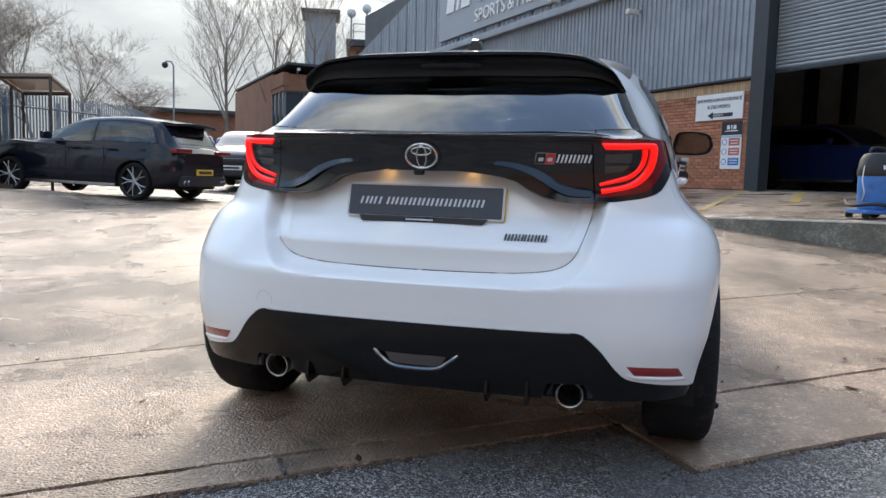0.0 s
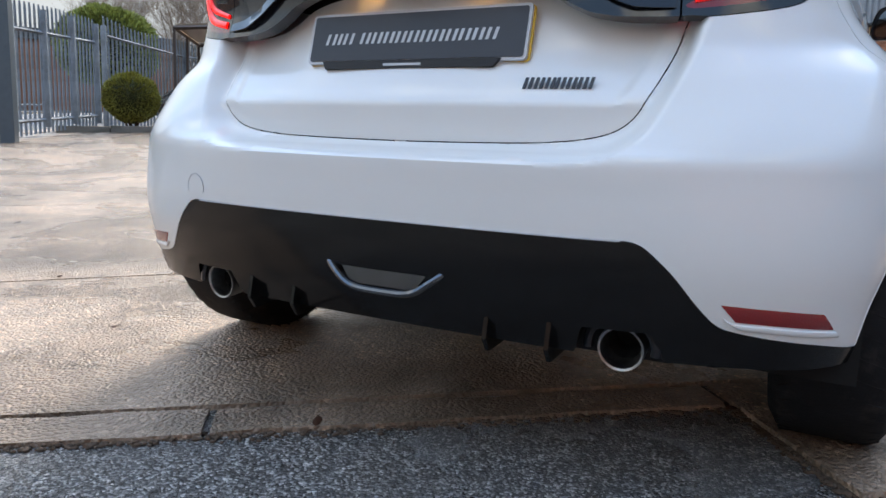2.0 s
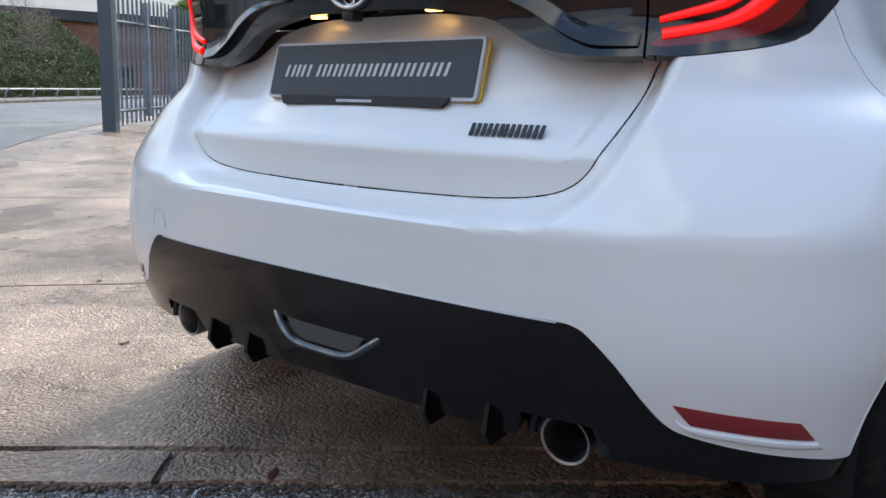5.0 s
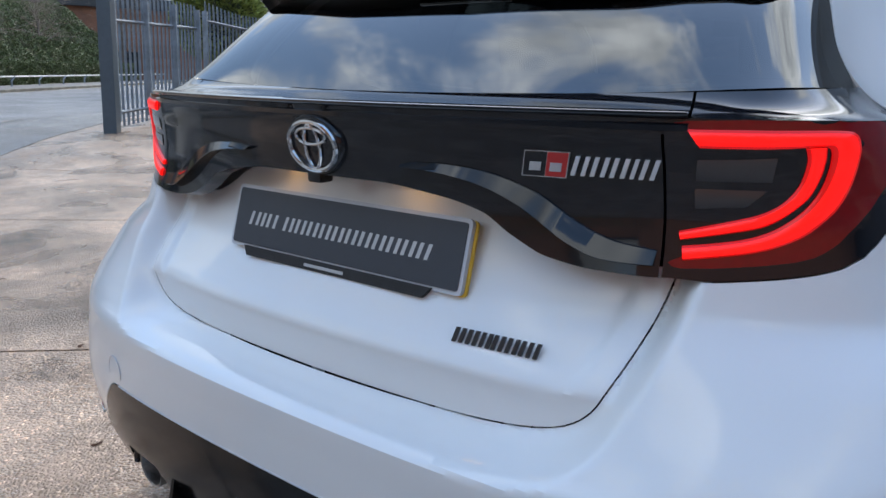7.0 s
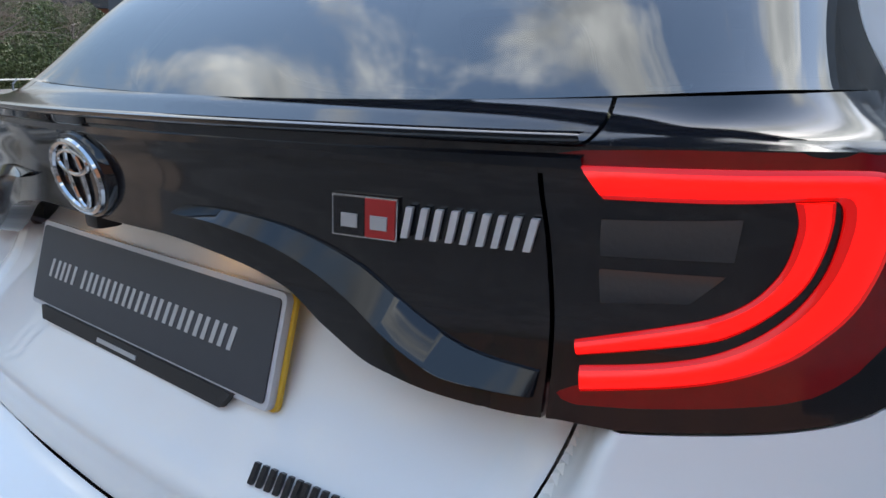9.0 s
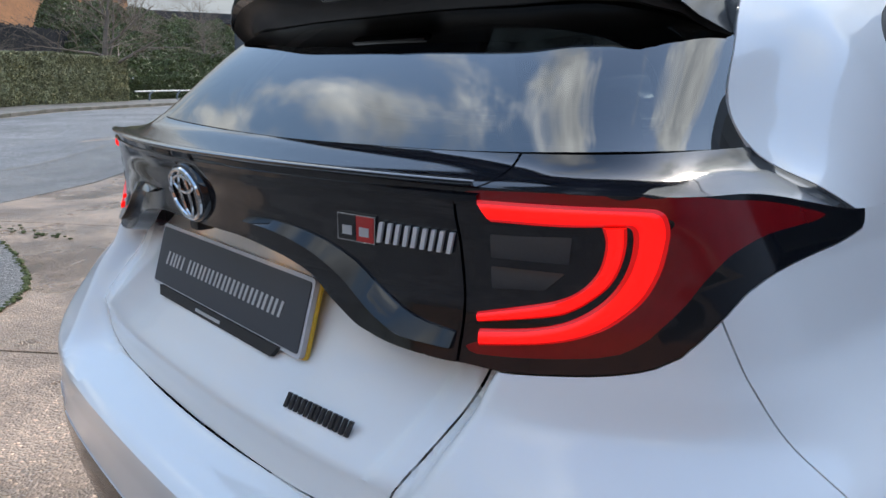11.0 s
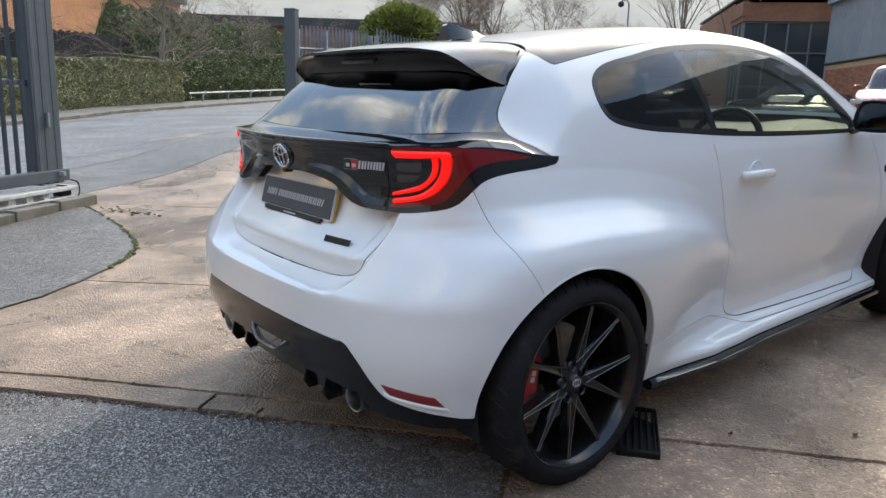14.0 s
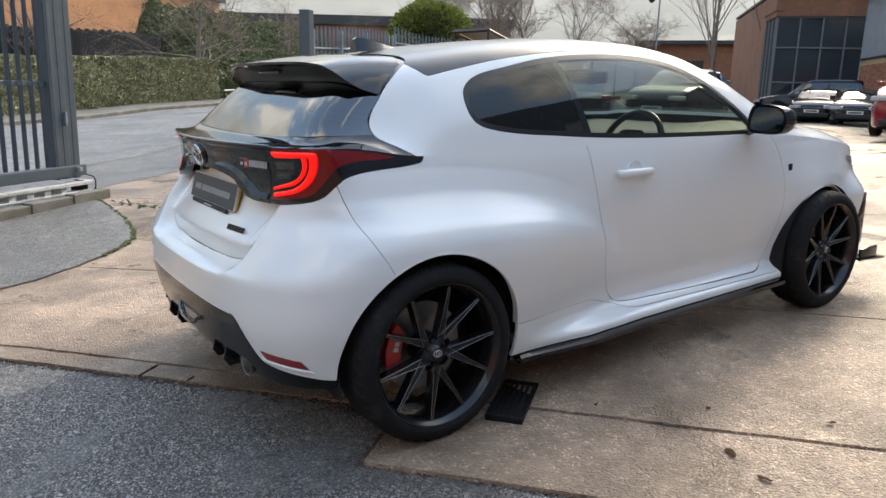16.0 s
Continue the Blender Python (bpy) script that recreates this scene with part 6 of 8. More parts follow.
    df = bmesh.new(); box(df, 0, 0.03, 0.36, hw * 1.5, 0.12, 0.18, 0.03); part("rear_skirt", df, M["plastic"], c)
    for s in (1, -1):
        for d in (0, 0.10):
            e = bmesh.new(); revolve(e, [(0.10, 0.035), (-0.04, 0.042), (-0.045, 0.036), (0.05, 0.03), (0.05, 0.001)], "Y", 16, Matrix.Translation((s * (hw * 0.58 + d), 0.0, 0.33))); part("exhaust_tip", e, M["chrome"], c)
    if not boot:
        bm = bmesh.new()
        wl = W * 0.33
        rows_ = [[bm.verts.new((x_ * wl, roof[0] + dy, H - 0.045 + dz - 0.03 * x_ * x_)) for x_ in (-1, -0.5, 0, 0.5, 1)] for dy, dz in ((0.06, 0.0), (-0.34, -0.035), (-0.35, -0.075), (0.0, -0.07))]
        for q0, q1 in zip(rows_, rows_[1:] + rows_[:1]):
            for i in range(4):
                bm.faces.new((q0[i], q0[i + 1], q1[i + 1], q1[i]))
        for e_ in (0, 4):
            bm.faces.new([r_[e_] for r_ in rows_])
        bmesh.ops.recalc_face_normals(bm, faces=bm.faces)
        part("roof_spoiler", bm, paint, c, "deep roof spoiler", sharp=40)
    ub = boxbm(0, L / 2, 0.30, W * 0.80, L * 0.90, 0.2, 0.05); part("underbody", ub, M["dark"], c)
    return c


PROF_G = [(0, 1, 0), (0.10, 0.985, 0.12), (0.22, 0.955, 0.30), (0.34, 0.905, 0.52), (0.46, 0.85, 0.74), (0.54, 0.80, 0.87), (0.62, 0.72, 0.95), (0.72, 0.58, 0.98), (0.85, 0.32, 0.995), (1, 0, 1)]


def stand(x, y, heading, dz=0.0, z=None):
    """A pose on the yard with the nose towards heading (dx, dy)."""
    h = math.hypot(*heading)
    rz = math.degrees(math.atan2(-heading[0] / h, heading[1] / h))
    return pose(x, y, (float(gz(x, y)) if z is None else z) + dz, 0, 0, rz)


# dark hatchback, nose to the fence
hx, hy = -0.9999, -0.012
rear_ax = np.array((-7.88, 8.04 + 0.86))
tail = rear_ax - np.array((hx, hy)) * 0.83
parked_car("parked_hatchback", stand(tail[0], tail[1], (hx, hy), z=0.36) @ pose(0, 0, 0, 1.4), M["carblack"], "shiny black five-door hatchback with bright twin-spoke alloy wheels", H=1.46, belt=0.96, roof=(0.50, 1.85), cabin=(0.10, 3.1), wheels=(0.83, 3.46), r=0.322)
parked_car("parked_saloon", stand(-10.9, 17.8, (0.35, -0.94), z=0.52), M["carblack"], "black car parked nose outwards behind the hatchback", L=4.6, H=1.58, hood=1.08, belt=1.06, cabin=(0.4, 3.2), roof=(1.2, 2.1), boot=True)
parked_car("parked_hatchback", stand(-2.6, 12.4, (0.97, -0.22), z=0.72), M["carblack"], "black hatchback parked beside the brick showroom wall", L=4.0, H=1.44)
parked_car("pickup_truck", stand(-6.2, 22.4, (0.255, -0.967), z=0.47), M["carred"], "large red pick-up with a wide black grille", L=5.4, W=2.03, H=1.92, hood=1.25, belt=1.22, cabin=(1.5, 3.9), roof=(1.9, 3.0), r=0.42, wheels=(1.1, 4.35), rim="alloy", boot=True)
parked_car("parked_coupe", stand(-11.6, 29.35, (0.36, -0.93), z=0.46), M["carblack"], "low black coupe parked nose outwards", L=4.5, H=1.34, cabin=(0.4, 3.1), roof=(1.2, 2.0), boot=True)
parked_car("parked_coupe", stand(-13.9, 30.5, (0.38, -0.925), z=0.46), M["carblack"], "black car parked nose outwards in the row", L=4.4, H=1.40)
parked_car("parked_suv", stand(-13.1, 33.4, (-0.89, -0.46), z=0.48), M["carblack"], "large dark luxury off-roader parked broadside", L=5.0, W=2.0, H=1.87, hood=1.15, belt=1.18, cabin=(0.15, 3.6), roof=(0.5, 2.6), r=0.40, wheels=(0.95, 3.95), rim="alloy")
parked_car("parked_hatchback", stand(-17.9, 27.6, (-0.55, 0.83), z=1.12), M["carblue"], "bright blue hatchback parked by the office", L=4.0)
parked_car("parked_hatchback", stand(-19.6, 27.4, (-0.55, 0.83), z=1.2), M["carsilver"], "silver hatchback parked beside the blue one", L=4.2)
fp = lambda x, y: tuple((fm @ Vector((x, y, 0)))[:2])
parked_car("showroom_suv", stand(*fp(11.3, 3.4), tuple(-U_DIR), z=FZ + 0.01), M["carnavy"], "dark blue off-roader inside the showroom", L=4.6, W=1.9, H=1.62, hood=1.05, belt=1.04, cabin=(0.10, 3.2), roof=(0.5, 2.2), r=0.36, wheels=(0.9, 3.6), rim="alloy")
parked_car("showroom_coupe", stand(*fp(5.2, 6.0), tuple(U_DIR), z=FZ + 0.01), M["carblack"], "black coupe in the dark showroom", L=4.5, H=1.38, rim="alloy")

# drain grate, fallen leaves, grit
dm = Matrix(((A_DIR[0], B_DIR[0], 0, 0.83), (A_DIR[1], B_DIR[1], 0, 0.38), (0, 0, 1, 0.0205), (0, 0, 0, 1))) @ Matrix.Diagonal((0.42, 1.25, 1, 1))
dg_ = thing("drain_grate", dm, "black cast iron drain grate in the concrete", "drain")
bm = bmesh.new(); box(bm, 0, 0, -0.006, 0.34, 0.30, 0.012); part("sump", bm, M["dark"], dg_, smooth=False)
for k in range(6):
    part("bar", boxbm(-0.14 + k * 0.056, 0, 0.004, 0.020, 0.28, 0.014, 0.003), M["iron"], dg_)
for s in (-1, 1):
    part("frame_side", boxbm(0, s * 0.145, 0.004, 0.34, 0.018, 0.016, 0.003), M["iron"], dg_)
    part("frame_side", boxbm(s * 0.165, 0, 0.004, 0.018, 0.28, 0.016, 0.003), M["iron"], dg_)
rl = random.Random(17)
spots = [(1.586, 0.713), (1.33, 0.95), (0.62, -0.05), (-0.18, -0.60), (-2.9, -0.5), (-3.6, 0.35), (-2.1, 0.05), (2.4, 3.2), (2.0, 2.9), (-3.3, 1.2), (-4.4, 1.9), (-1.2, -0.35), (1.75, 2.3), (-5.1, 3.3), (2.2, 1.6), (1.05, 0.62)]
spots += [(rl.uniform(-7, 3), rl.uniform(-0.3, 6)) for _ in range(26)]
for x, y in spots:
    s = rl.uniform(0.012, 0.028) if (x, y) != spots[0] else 0.034
    bm = bmesh.new()
    c0 = [(-1, 0), (-0.5, 0.45), (0.1, 0.5), (0.7, 0.25), (1.1, 0), (0.7, -0.25), (0.1, -0.45), (-0.5, -0.4)]
    mid = bm.verts.new((0, 0, 0.010))
    rim_ = [bm.verts.new((a * s, b * s, 0.002 + 0.010 * rl.random())) for a, b in c0]
    for i in range(8):
        bm.faces.new((mid, rim_[i], rim_[(i + 1) % 8]))
    z = float(gz(x, y)) if not (y < -0.2) else float(gz(x, y)) - 0.006
    ob = part("fallen_leaf", bm, M["dryleaf"], None, at=pose(x, y, z, 0, 0, rl.uniform(0, 360)), sharp=80)
    tagged(ob, "small dry brown leaf on the damp concrete", "leaf", "fallen leaves")

# ---- the white hatchback ----
# Car frame: x to its right, y ahead from the rear axle, z up from the ground. Half skins, mirrored.
WR, WF, WB_Z = -0.03, 2.58, 0.322
belt_w = cubic([0, 0.08, 0.25, 0.5, 0.8, 1.3, 1.85, 2.2, 2.6, 3.0, 3.2, 3.32, 3.40, 3.42], [0.742, 0.743, 0.757, 0.78, 0.795, 0.80, 0.79, 0.775, 0.75, 0.70, 0.60, 0.45, 0.2, 0.0])
belt_z = cubic([-0.6, -0.3, 0.05, 0.4, 1.5, 2.2, 2.6, 3.1, 3.3, 3.42], [1.047, 1.045, 1.0, 1.0, 0.985, 0.965, 0.925, 0.84, 0.76, 0.66])
low_z = cubic([-0.6, 0.3, 0.5, 2.2, 2.4, 3.0, 3.42], [0.20, 0.20, 0.172, 0.172, 0.19, 0.19, 0.24])
side_low = cubic([0.18, 0.24, 0.275, 0.30], [0.075, 0.07, 0.02, 0.0])  # flare of the sill
side_in = cubic([0.18, 0.24, 0.275, 0.30, 0.36, 0.45, 0.6, 0.75, 0.87, 0.95, 1.05], [-0.045, -0.03, -0.022, -0.018, -0.012, 0.005, 0.026, 0.036, 0.03, 0.018, -0.012])
fend_z = cubic([0.15, 0.3, 0.45, 0.62, 0.70, 0.76, 0.80, 0.84, 0.88, 0.96], [0.93, 0.97, 1.0, 1.0, 0.94, 0.78, 0.53, 0.28, 0.12, 0.0])
fend_f = cubic([0.15, 0.45, 0.6, 0.7, 0.8, 0.92], [0.9, 1.0, 1.0, 0.8, 0.4, 0.0])
rear_b = cubic([0.19, 0.27, 0.35, 0.45, 0.55, 0.60, 0.617, 0.635, 0.67, 0.71, 0.78, 0.86, 0.93, 0.98, 1.02, 1.05],
               [-0.55, -0.595, -0.625, -0.645, -0.651, -0.652, -0.650, -0.646, -0.634, -0.615, -0.578, -0.545, -0.53, -0.535, -0.545, -0.548])
rear_shelf = cubic([0.55, 0.60, 0.617, 0.635, 0.67, 0.71, 0.78, 0.86, 1.05], [0.0, -0.002, -0.002, 0.009, 0.017, 0.015, 0.003, 0.0, 0.0])
rear_t = cubic([0.56, 0.60, 0.63, 0.66, 0.69, 0.703, 0.716, 0.735, 0.76, 0.80, 0.86, 0.92, 0.95, 1.05],
               [-0.59, -0.575, -0.556, -0.559, -0.565, -0.567, -0.560, -0.544, -0.525, -0.498, -0.474, -0.456, -0.450, -0.445])
rear_g = cubic([0.82, 0.86, 0.9, 0.96, 1.0, 1.03, 1.05], [-0.505, -0.515, -0.522, -0.532, -0.540, -0.548, -0.552])
rear_n = cubic([0.2, 0.45, 0.6, 0.7, 0.80, 0.86, 0.95, 1.03], [5.4, 4.9, 4.1, 3.85, 4.2, 6.2, 8.5, 11.0])
rear_bow = cubic([0.2, 0.6, 0.74, 0.86, 0.95, 1.05], [0.08, 0.10, 0.22, 0.45, 0.50, 0.55])


def tail_k(x, X, z):
    """How far back the tail reaches at x, as a share of its reach on the centre line."""
    n = rear_n(z)
    x = np.minimum(np.abs(x), X)
    return np.clip(1 - (x / X) ** n, 0, 1) ** (1 / n) * (1 - rear_bow(z) * x * x)


TAILGATE = fine([(-0.5, 0.630), (0.0, 0.630), (0.2, 0.632), (0.32, 0.636), (0.40, 0.645), (0.45, 0.661), (0.483, 0.691), (0.504, 0.738), (0.519, 0.79), (0.530, 0.848), (0.537, 0.90), (0.540, 1.2)], 5) + [(-0.5, 1.2)]
black_z = cubic([-0.56, -0.43, -0.335, -0.22, -0.145, -0.10, -0.045, 0.03, 0.10, 0.21, 0.30, 0.36, 0.42, 0.47, 0.53, 0.60, 0.68, 0.77],
                [0.932, 0.938, 0.938, 0.928, 0.912, 0.886, 0.864, 0.856, 0.855, 0.862, 0.872, 0.886, 0.922, 0.951, 0.963, 0.968, 0.971, 0.980])


sill_out = cubic([0.0, 0.33, 0.49, 0.65, 0.81, 0.97, 1.13, 1.29, 1.45, 1.61, 1.77, 1.93, 2.09, 2.25, 2.4, 2.6], [0, 0, 0.0106, 0.0117, 0.022, 0.034, 0.030, 0.027, 0.026, 0.0275, 0.0296, 0.0297, 0.025, 0.010, 0, 0])


def side_x(y, z):
    # the rear wing swells over the wheel and dies away before the door
    dy = np.clip(y - WR, 0, 2)
    q = np.clip(1 - (dy / 1.02) ** 2.2, 0.05, 1) ** (1 / 2.2)
    swell = fend_z(np.where(z > 0.45, 0.45 + (z - 0.45) / q, z)) * (1 - step(0.20, 1.14, dy)) * (1 - 0.22 * step(0.30, 0.85, dy) * step(0.66, 0.22, z))
    h = np.exp(-((y - WF) / np.where(y < WF, 0.36, 0.62)) ** 2)
    k = np.clip(belt_w(y) / 0.6, 0, 1)
    return belt_w(y) + np.where((y > 0.33) & (y < 2.4), sill_out(np.clip(y, 0, 2.6)), 0) * step(0.31, 0.225, z) + k * (side_in(z) + side_low(z) * step(0.40, 0.80, y) + 0.161 * swell + 0.085 * h * fend_f(z) + 0.085 * step(2.75, 3.0, y) * step(0.74, 0.58, z))


def rear_y(x, z):
    """The rear face at x, z: bumper, with the tailgate set in."""
    X = side_x(np.zeros_like(z), z)
    k = tail_k(x, X, z)
    m = step(-0.046, 0.0, poly_sd(np.abs(x), z, TAILGATE)) * step(0.60, 0.63, z)
    sd = poly_sd(np.abs(x), z, TAILGATE)
    flange = 0.009 * step(0.050, 0.030, sd) * step(-0.004, 0.002, sd) * step(0.69, 0.73, z) * step(0.87, 0.83, z)
    shelf = rear_shelf(z) * step(0.66, 0.50, np.abs(x)) * (1 - m)
    return rear_b(z) * k + m * (rear_t(z) - rear_b(z)) + shelf - flange


def lower_skin():
    NA, NB, NS, NZ = 160, 34, 150, 140
    vs = np.linspace(0, 1, NZ)
    V = np.zeros((NA + NB + NS, NZ, 3))
    for j, v in enumerate(vs):
        # rear centre to corner, then along the side; heights follow the belt line
        z = 0.2 + v * 0.845
        z = np.full(NA, z)
        X = side_x(np.zeros(NA), z)
        n = rear_n(z)
        xf = np.linspace(0, 0.9, NA)
        y = rear_y(xf * X, z)
        V[:NA, j] = np.stack([xf * X, y, z], 1)
        nb = n[0]
        yf = np.linspace((1 - 0.9 ** nb) ** (1 / nb), 0, NB + 1)[1:]
        zb = np.full(NB, z[0])
        for _ in range(4):
            Xb, ne = side_x(np.zeros(NB), zb), rear_n(zb)
            xb = Xb * (1 - yf ** ne) ** (1 / ne)
            yb = rear_b(zb) * tail_k(xb, Xb, zb)
            zb = 0.2 + v * (belt_z(yb) - 0.2)
        V[NA:NA + NB, j] = np.stack([xb, yb, zb], 1)
        ys = np.concatenate([np.linspace(0, 2.9, 122)[1:], np.linspace(2.9, 3.42, NS - 120)[1:]])
        zs = low_z(ys) + v * (belt_z(ys) - low_z(ys))
        V[NA + NB:, j] = np.stack([side_x(ys, zs), ys, zs], 1)
    N = NA + NB + NS
    F = [(i * NZ + j, (i + 1) * NZ + j, (i + 1) * NZ + j + 1, i * NZ + j + 1) for i in range(N - 1) for j in range(NZ - 1)]
    return V.reshape(-1, 3), F


PROF = np.array([(1, 0), (0.985, 0.1), (0.965, 0.22), (0.935, 0.36), (0.895, 0.5), (0.85, 0.63), (0.80, 0.75), (0.745, 0.85), (0.68, 0.915), (0.58, 0.955), (0.42, 0.98), (0.22, 0.996), (0, 1.0)])
PROF2 = np.array([(1, 0), (0.985, 0.02), (0.965, 0.05), (0.935, 0.10), (0.895, 0.21), (0.86, 0.34), (0.81, 0.57), (0.755, 0.73), (0.68, 0.85), (0.56, 0.93), (0.42, 0.97), (0.22, 0.993), (0, 1.0)])
top_z = cubic([-0.56, -0.50, -0.42, -0.39, -0.30, -0.20, -0.13, -0.06, 0.06, 0.14, 0.26, 0.45, 0.7, 1.0, 1.3, 1.6, 1.9, 2.2, 2.42, 2.55, 2.8, 3.1, 3.3, 3.42],
              [1.047, 1.051, 1.057, 1.064, 1.158, 1.250, 1.308, 1.335, 1.355, 1.366, 1.385, 1.410, 1.432, 1.445, 1.435, 1.395, 1.30, 1.165, 1.055, 1.015, 0.985, 0.915, 0.83, 0.67])


def upper_skin():
    ys = np.concatenate([np.linspace(-0.547, -0.36, 30), np.linspace(-0.355, 0.3, 78), np.linspace(0.31, 2.5, 110), np.linspace(2.53, 3.41, 26)])
    K = 56
    u = np.linspace(0, 1, K)
    # even steps along the half section
    L = np.concatenate([[0], np.cumsum(np.hypot(*np.diff(PROF, axis=0).T))])
    fx, fz = cubic(L / L[-1], PROF[:, 0]), cubic(L / L[-1], PROF[:, 1])
    gx_, gz_ = cubic(L / L[-1], PROF2[:, 0]), cubic(L / L[-1], PROF2[:, 1])
    V = np.zeros((len(ys), K, 3))
    for i, y in enumerate(ys):
        zb = float(belt_z(y))
        if y < 0:
            X = float(side_x(np.zeros(1), np.array([zb]))[0]); n = float(rear_n(zb))
            xs = X * np.concatenate([np.linspace(0, 0.9, 200), 1 - np.linspace(0.1 ** 0.5, 0, 200)[1:] ** 2])
            xb = float(np.interp(y, float(rear_b(zb)) * tail_k(xs, X, np.full(len(xs), zb)), xs))
        else:
            xb = float(side_x(np.array([y]), np.array([zb]))[0])
        zt = float(top_z(y))
        r = float(step(-0.13, 0.16, y))
        V[i, :, 0], V[i, :, 1], V[i, :, 2] = xb * (gx_(u) * (1 - r) + fx(u) * r), y, zb + (zt - zb) * (gz_(u) * (1 - r) + fz(u) * r)
    F = [(i * K + j, (i + 1) * K + j, (i + 1) * K + j + 1, i * K + j + 1) for i in range(len(ys) - 1) for j in range(K - 1)]
    F = [f[::-1] for f in F]
    return V.reshape(-1, 3), F


def pair(name, V, F, material, parent, label="", **kw):
    """The same panel on both sides of the car, each an object of its own."""
    right = panel(name, V, F, material, parent, label, mirror=False, **kw)
    W = np.array(V).copy()
    W[:, 0] *= -1
    left = panel(name, W, [f[::-1] for f in F], material, parent, label, mirror=False, **kw)
    return right, left


car = thing("hatchback_car", SLOPE, "white three-door hot hatchback with lit red tail lights and black wheels", "car")
LV, LF = lower_skin()
UV, UF = upper_skin()
GAP = 0.0018
# wheel arches
arch = lambda V: np.minimum(np.hypot(V[:, 1] - WR, (V[:, 2] - 0.312) * 1.0) - 0.375, np.hypot(V[:, 1] - WF, V[:, 2] - 0.312) - 0.362)
wide = lambda V: np.where((V[:, 0] > 0.4), arch(V), 1.0)
LV, LF = cut(LV, LF, wide(LV))
# black tail band against white body; w runs round the corner
w_of = lambda V: V[:, 0] + V[:, 1]
black_f = lambda V: np.where(V[:, 1] < 0.25, np.minimum(V[:, 2] - black_z(w_of(V)), (0.768 - w_of(V)) * 1.0), -1.0)
BV, BF = cut(LV, LF, black_f(LV) - GAP / 2)
WV, WF_ = cut(LV, LF, -black_f(LV) - GAP / 2)
# lower black: diffuser and strip under the bumper
DIFF = [(-0.2, 0.480)] + fine([(0.46, 0.482), (0.495, 0.482), (0.515, 0.479), (0.535, 0.468), (0.576, 0.429), (0.616, 0.377), (0.647, 0.346), (0.69, 0.333), (0.80, 0.314), (0.877, 0.296), (1.1, 0.290)], 4) + [(1.1, 0.0), (-0.2, 0.0)]
diff_f = lambda V: np.where(V[:, 1] < 0.1, poly_sd(V[:, 0], V[:, 2], DIFF), -1.0)
DV, DF = cut(WV, WF_, diff_f(WV) - GAP / 2)
DV, DF = cut(DV, DF, DV[:, 2] - 0.262 - 0.006 * step(0.35, 0.7, DV[:, 0]) - 0.055 * step(0.405, 0.425, DV[:, 0]) * step(0.565, 0.54, DV[:, 0]))
WV, WF_ = cut(WV, WF_, -diff_f(WV) - GAP / 2)
# tailgate, bumper, quarter, door, sill
tg_f = lambda V: np.where(V[:, 1] < -0.2, poly_sd(V[:, 0], V[:, 2], TAILGATE), -1.0)
TV, TF = cut(WV, WF_, tg_f(WV) - GAP * 0.7)
WV, WF_ = cut(WV, WF_, -tg_f(WV) - GAP * 0.5)
seam_y = cubic([0.3, 0.60, 0.66, 0.72, 0.78, 0.84, 0.90, 0.96], [-0.19, -0.20, -0.222, -0.254, -0.281, -0.299, -0.314, -0.33])
bump_f = lambda V: np.where(V[:, 1] < 0.3, seam_y(V[:, 2]) - V[:, 1], -1.0)
PV, PF = cut(WV, WF_, bump_f(WV) - GAP * 0.6)
WV, WF_ = cut(WV, WF_, -bump_f(WV) - GAP * 0.6)
DOOR = smooth_poly([(0.775, 1.2), (0.775, 1.03), (0.792, 0.92), (0.82, 0.79), (0.85, 0.66), (0.875, 0.54), (0.91, 0.42), (0.945, 0.345), (0.99, 0.305), (1.06, 0.288), (1.2, 0.283), (1.5, 0.275), (1.95, 0.268), (2.08, 0.275),
                    (2.14, 0.32), (2.19, 0.45), (2.215, 0.60), (2.205, 0.75), (2.17, 0.87), (2.10, 0.965), (2.0, 1.05), (1.9, 1.2), (1.4, 1.25)], 3)
door_f = lambda V: np.where(V[:, 0] > 0.4, poly_sd(V[:, 1], V[:, 2], DOOR), -1.0)
OV, OF = cut(WV, WF_, door_f(WV) - GAP)
WV, WF_ = cut(WV, WF_, -door_f(WV) - GAP)
# sill: its own lower panel with a black lip
sill_top = cubic([0.3, 0.5, 0.8, 0.95, 1.1, 2.2], [0.352, 0.352, 0.342, 0.30, 0.262, 0.252])
sill_f = lambda V: np.where((V[:, 1] > 0.2) & (V[:, 1] < 2.4), sill_top(V[:, 1]) - V[:, 2], -1.0)
SV, SF = cut(WV, WF_, sill_f(WV) - GAP * 0.6)
WV, WF_ = cut(WV, WF_, -sill_f(WV) - GAP * 0.6)
lip_f = lambda V: 0.219 - V[:, 2]
KV, KF = cut(SV, SF, lip_f(SV))
SV, SF = cut(SV, SF, -lip_f(SV))

# greenhouse: pillar line, side windows, windscreen, roof
pil_y = cubic([0.9, 0.975, 1.03, 1.075, 1.10, 1.216, 1.29, 1.335, 1.36, 1.40], [0.03, 0.022, -0.055, -0.128, -0.135, -0.054, 0.036, 0.112, 0.14, 0.18])
pil_f = lambda V: pil_y(V[:, 2]) - V[:, 1]
RV, RF = cut(UV, UF, pil_f(UV) - GAP)
UV, UF = cut(UV, UF, -pil_f(UV) - GAP)
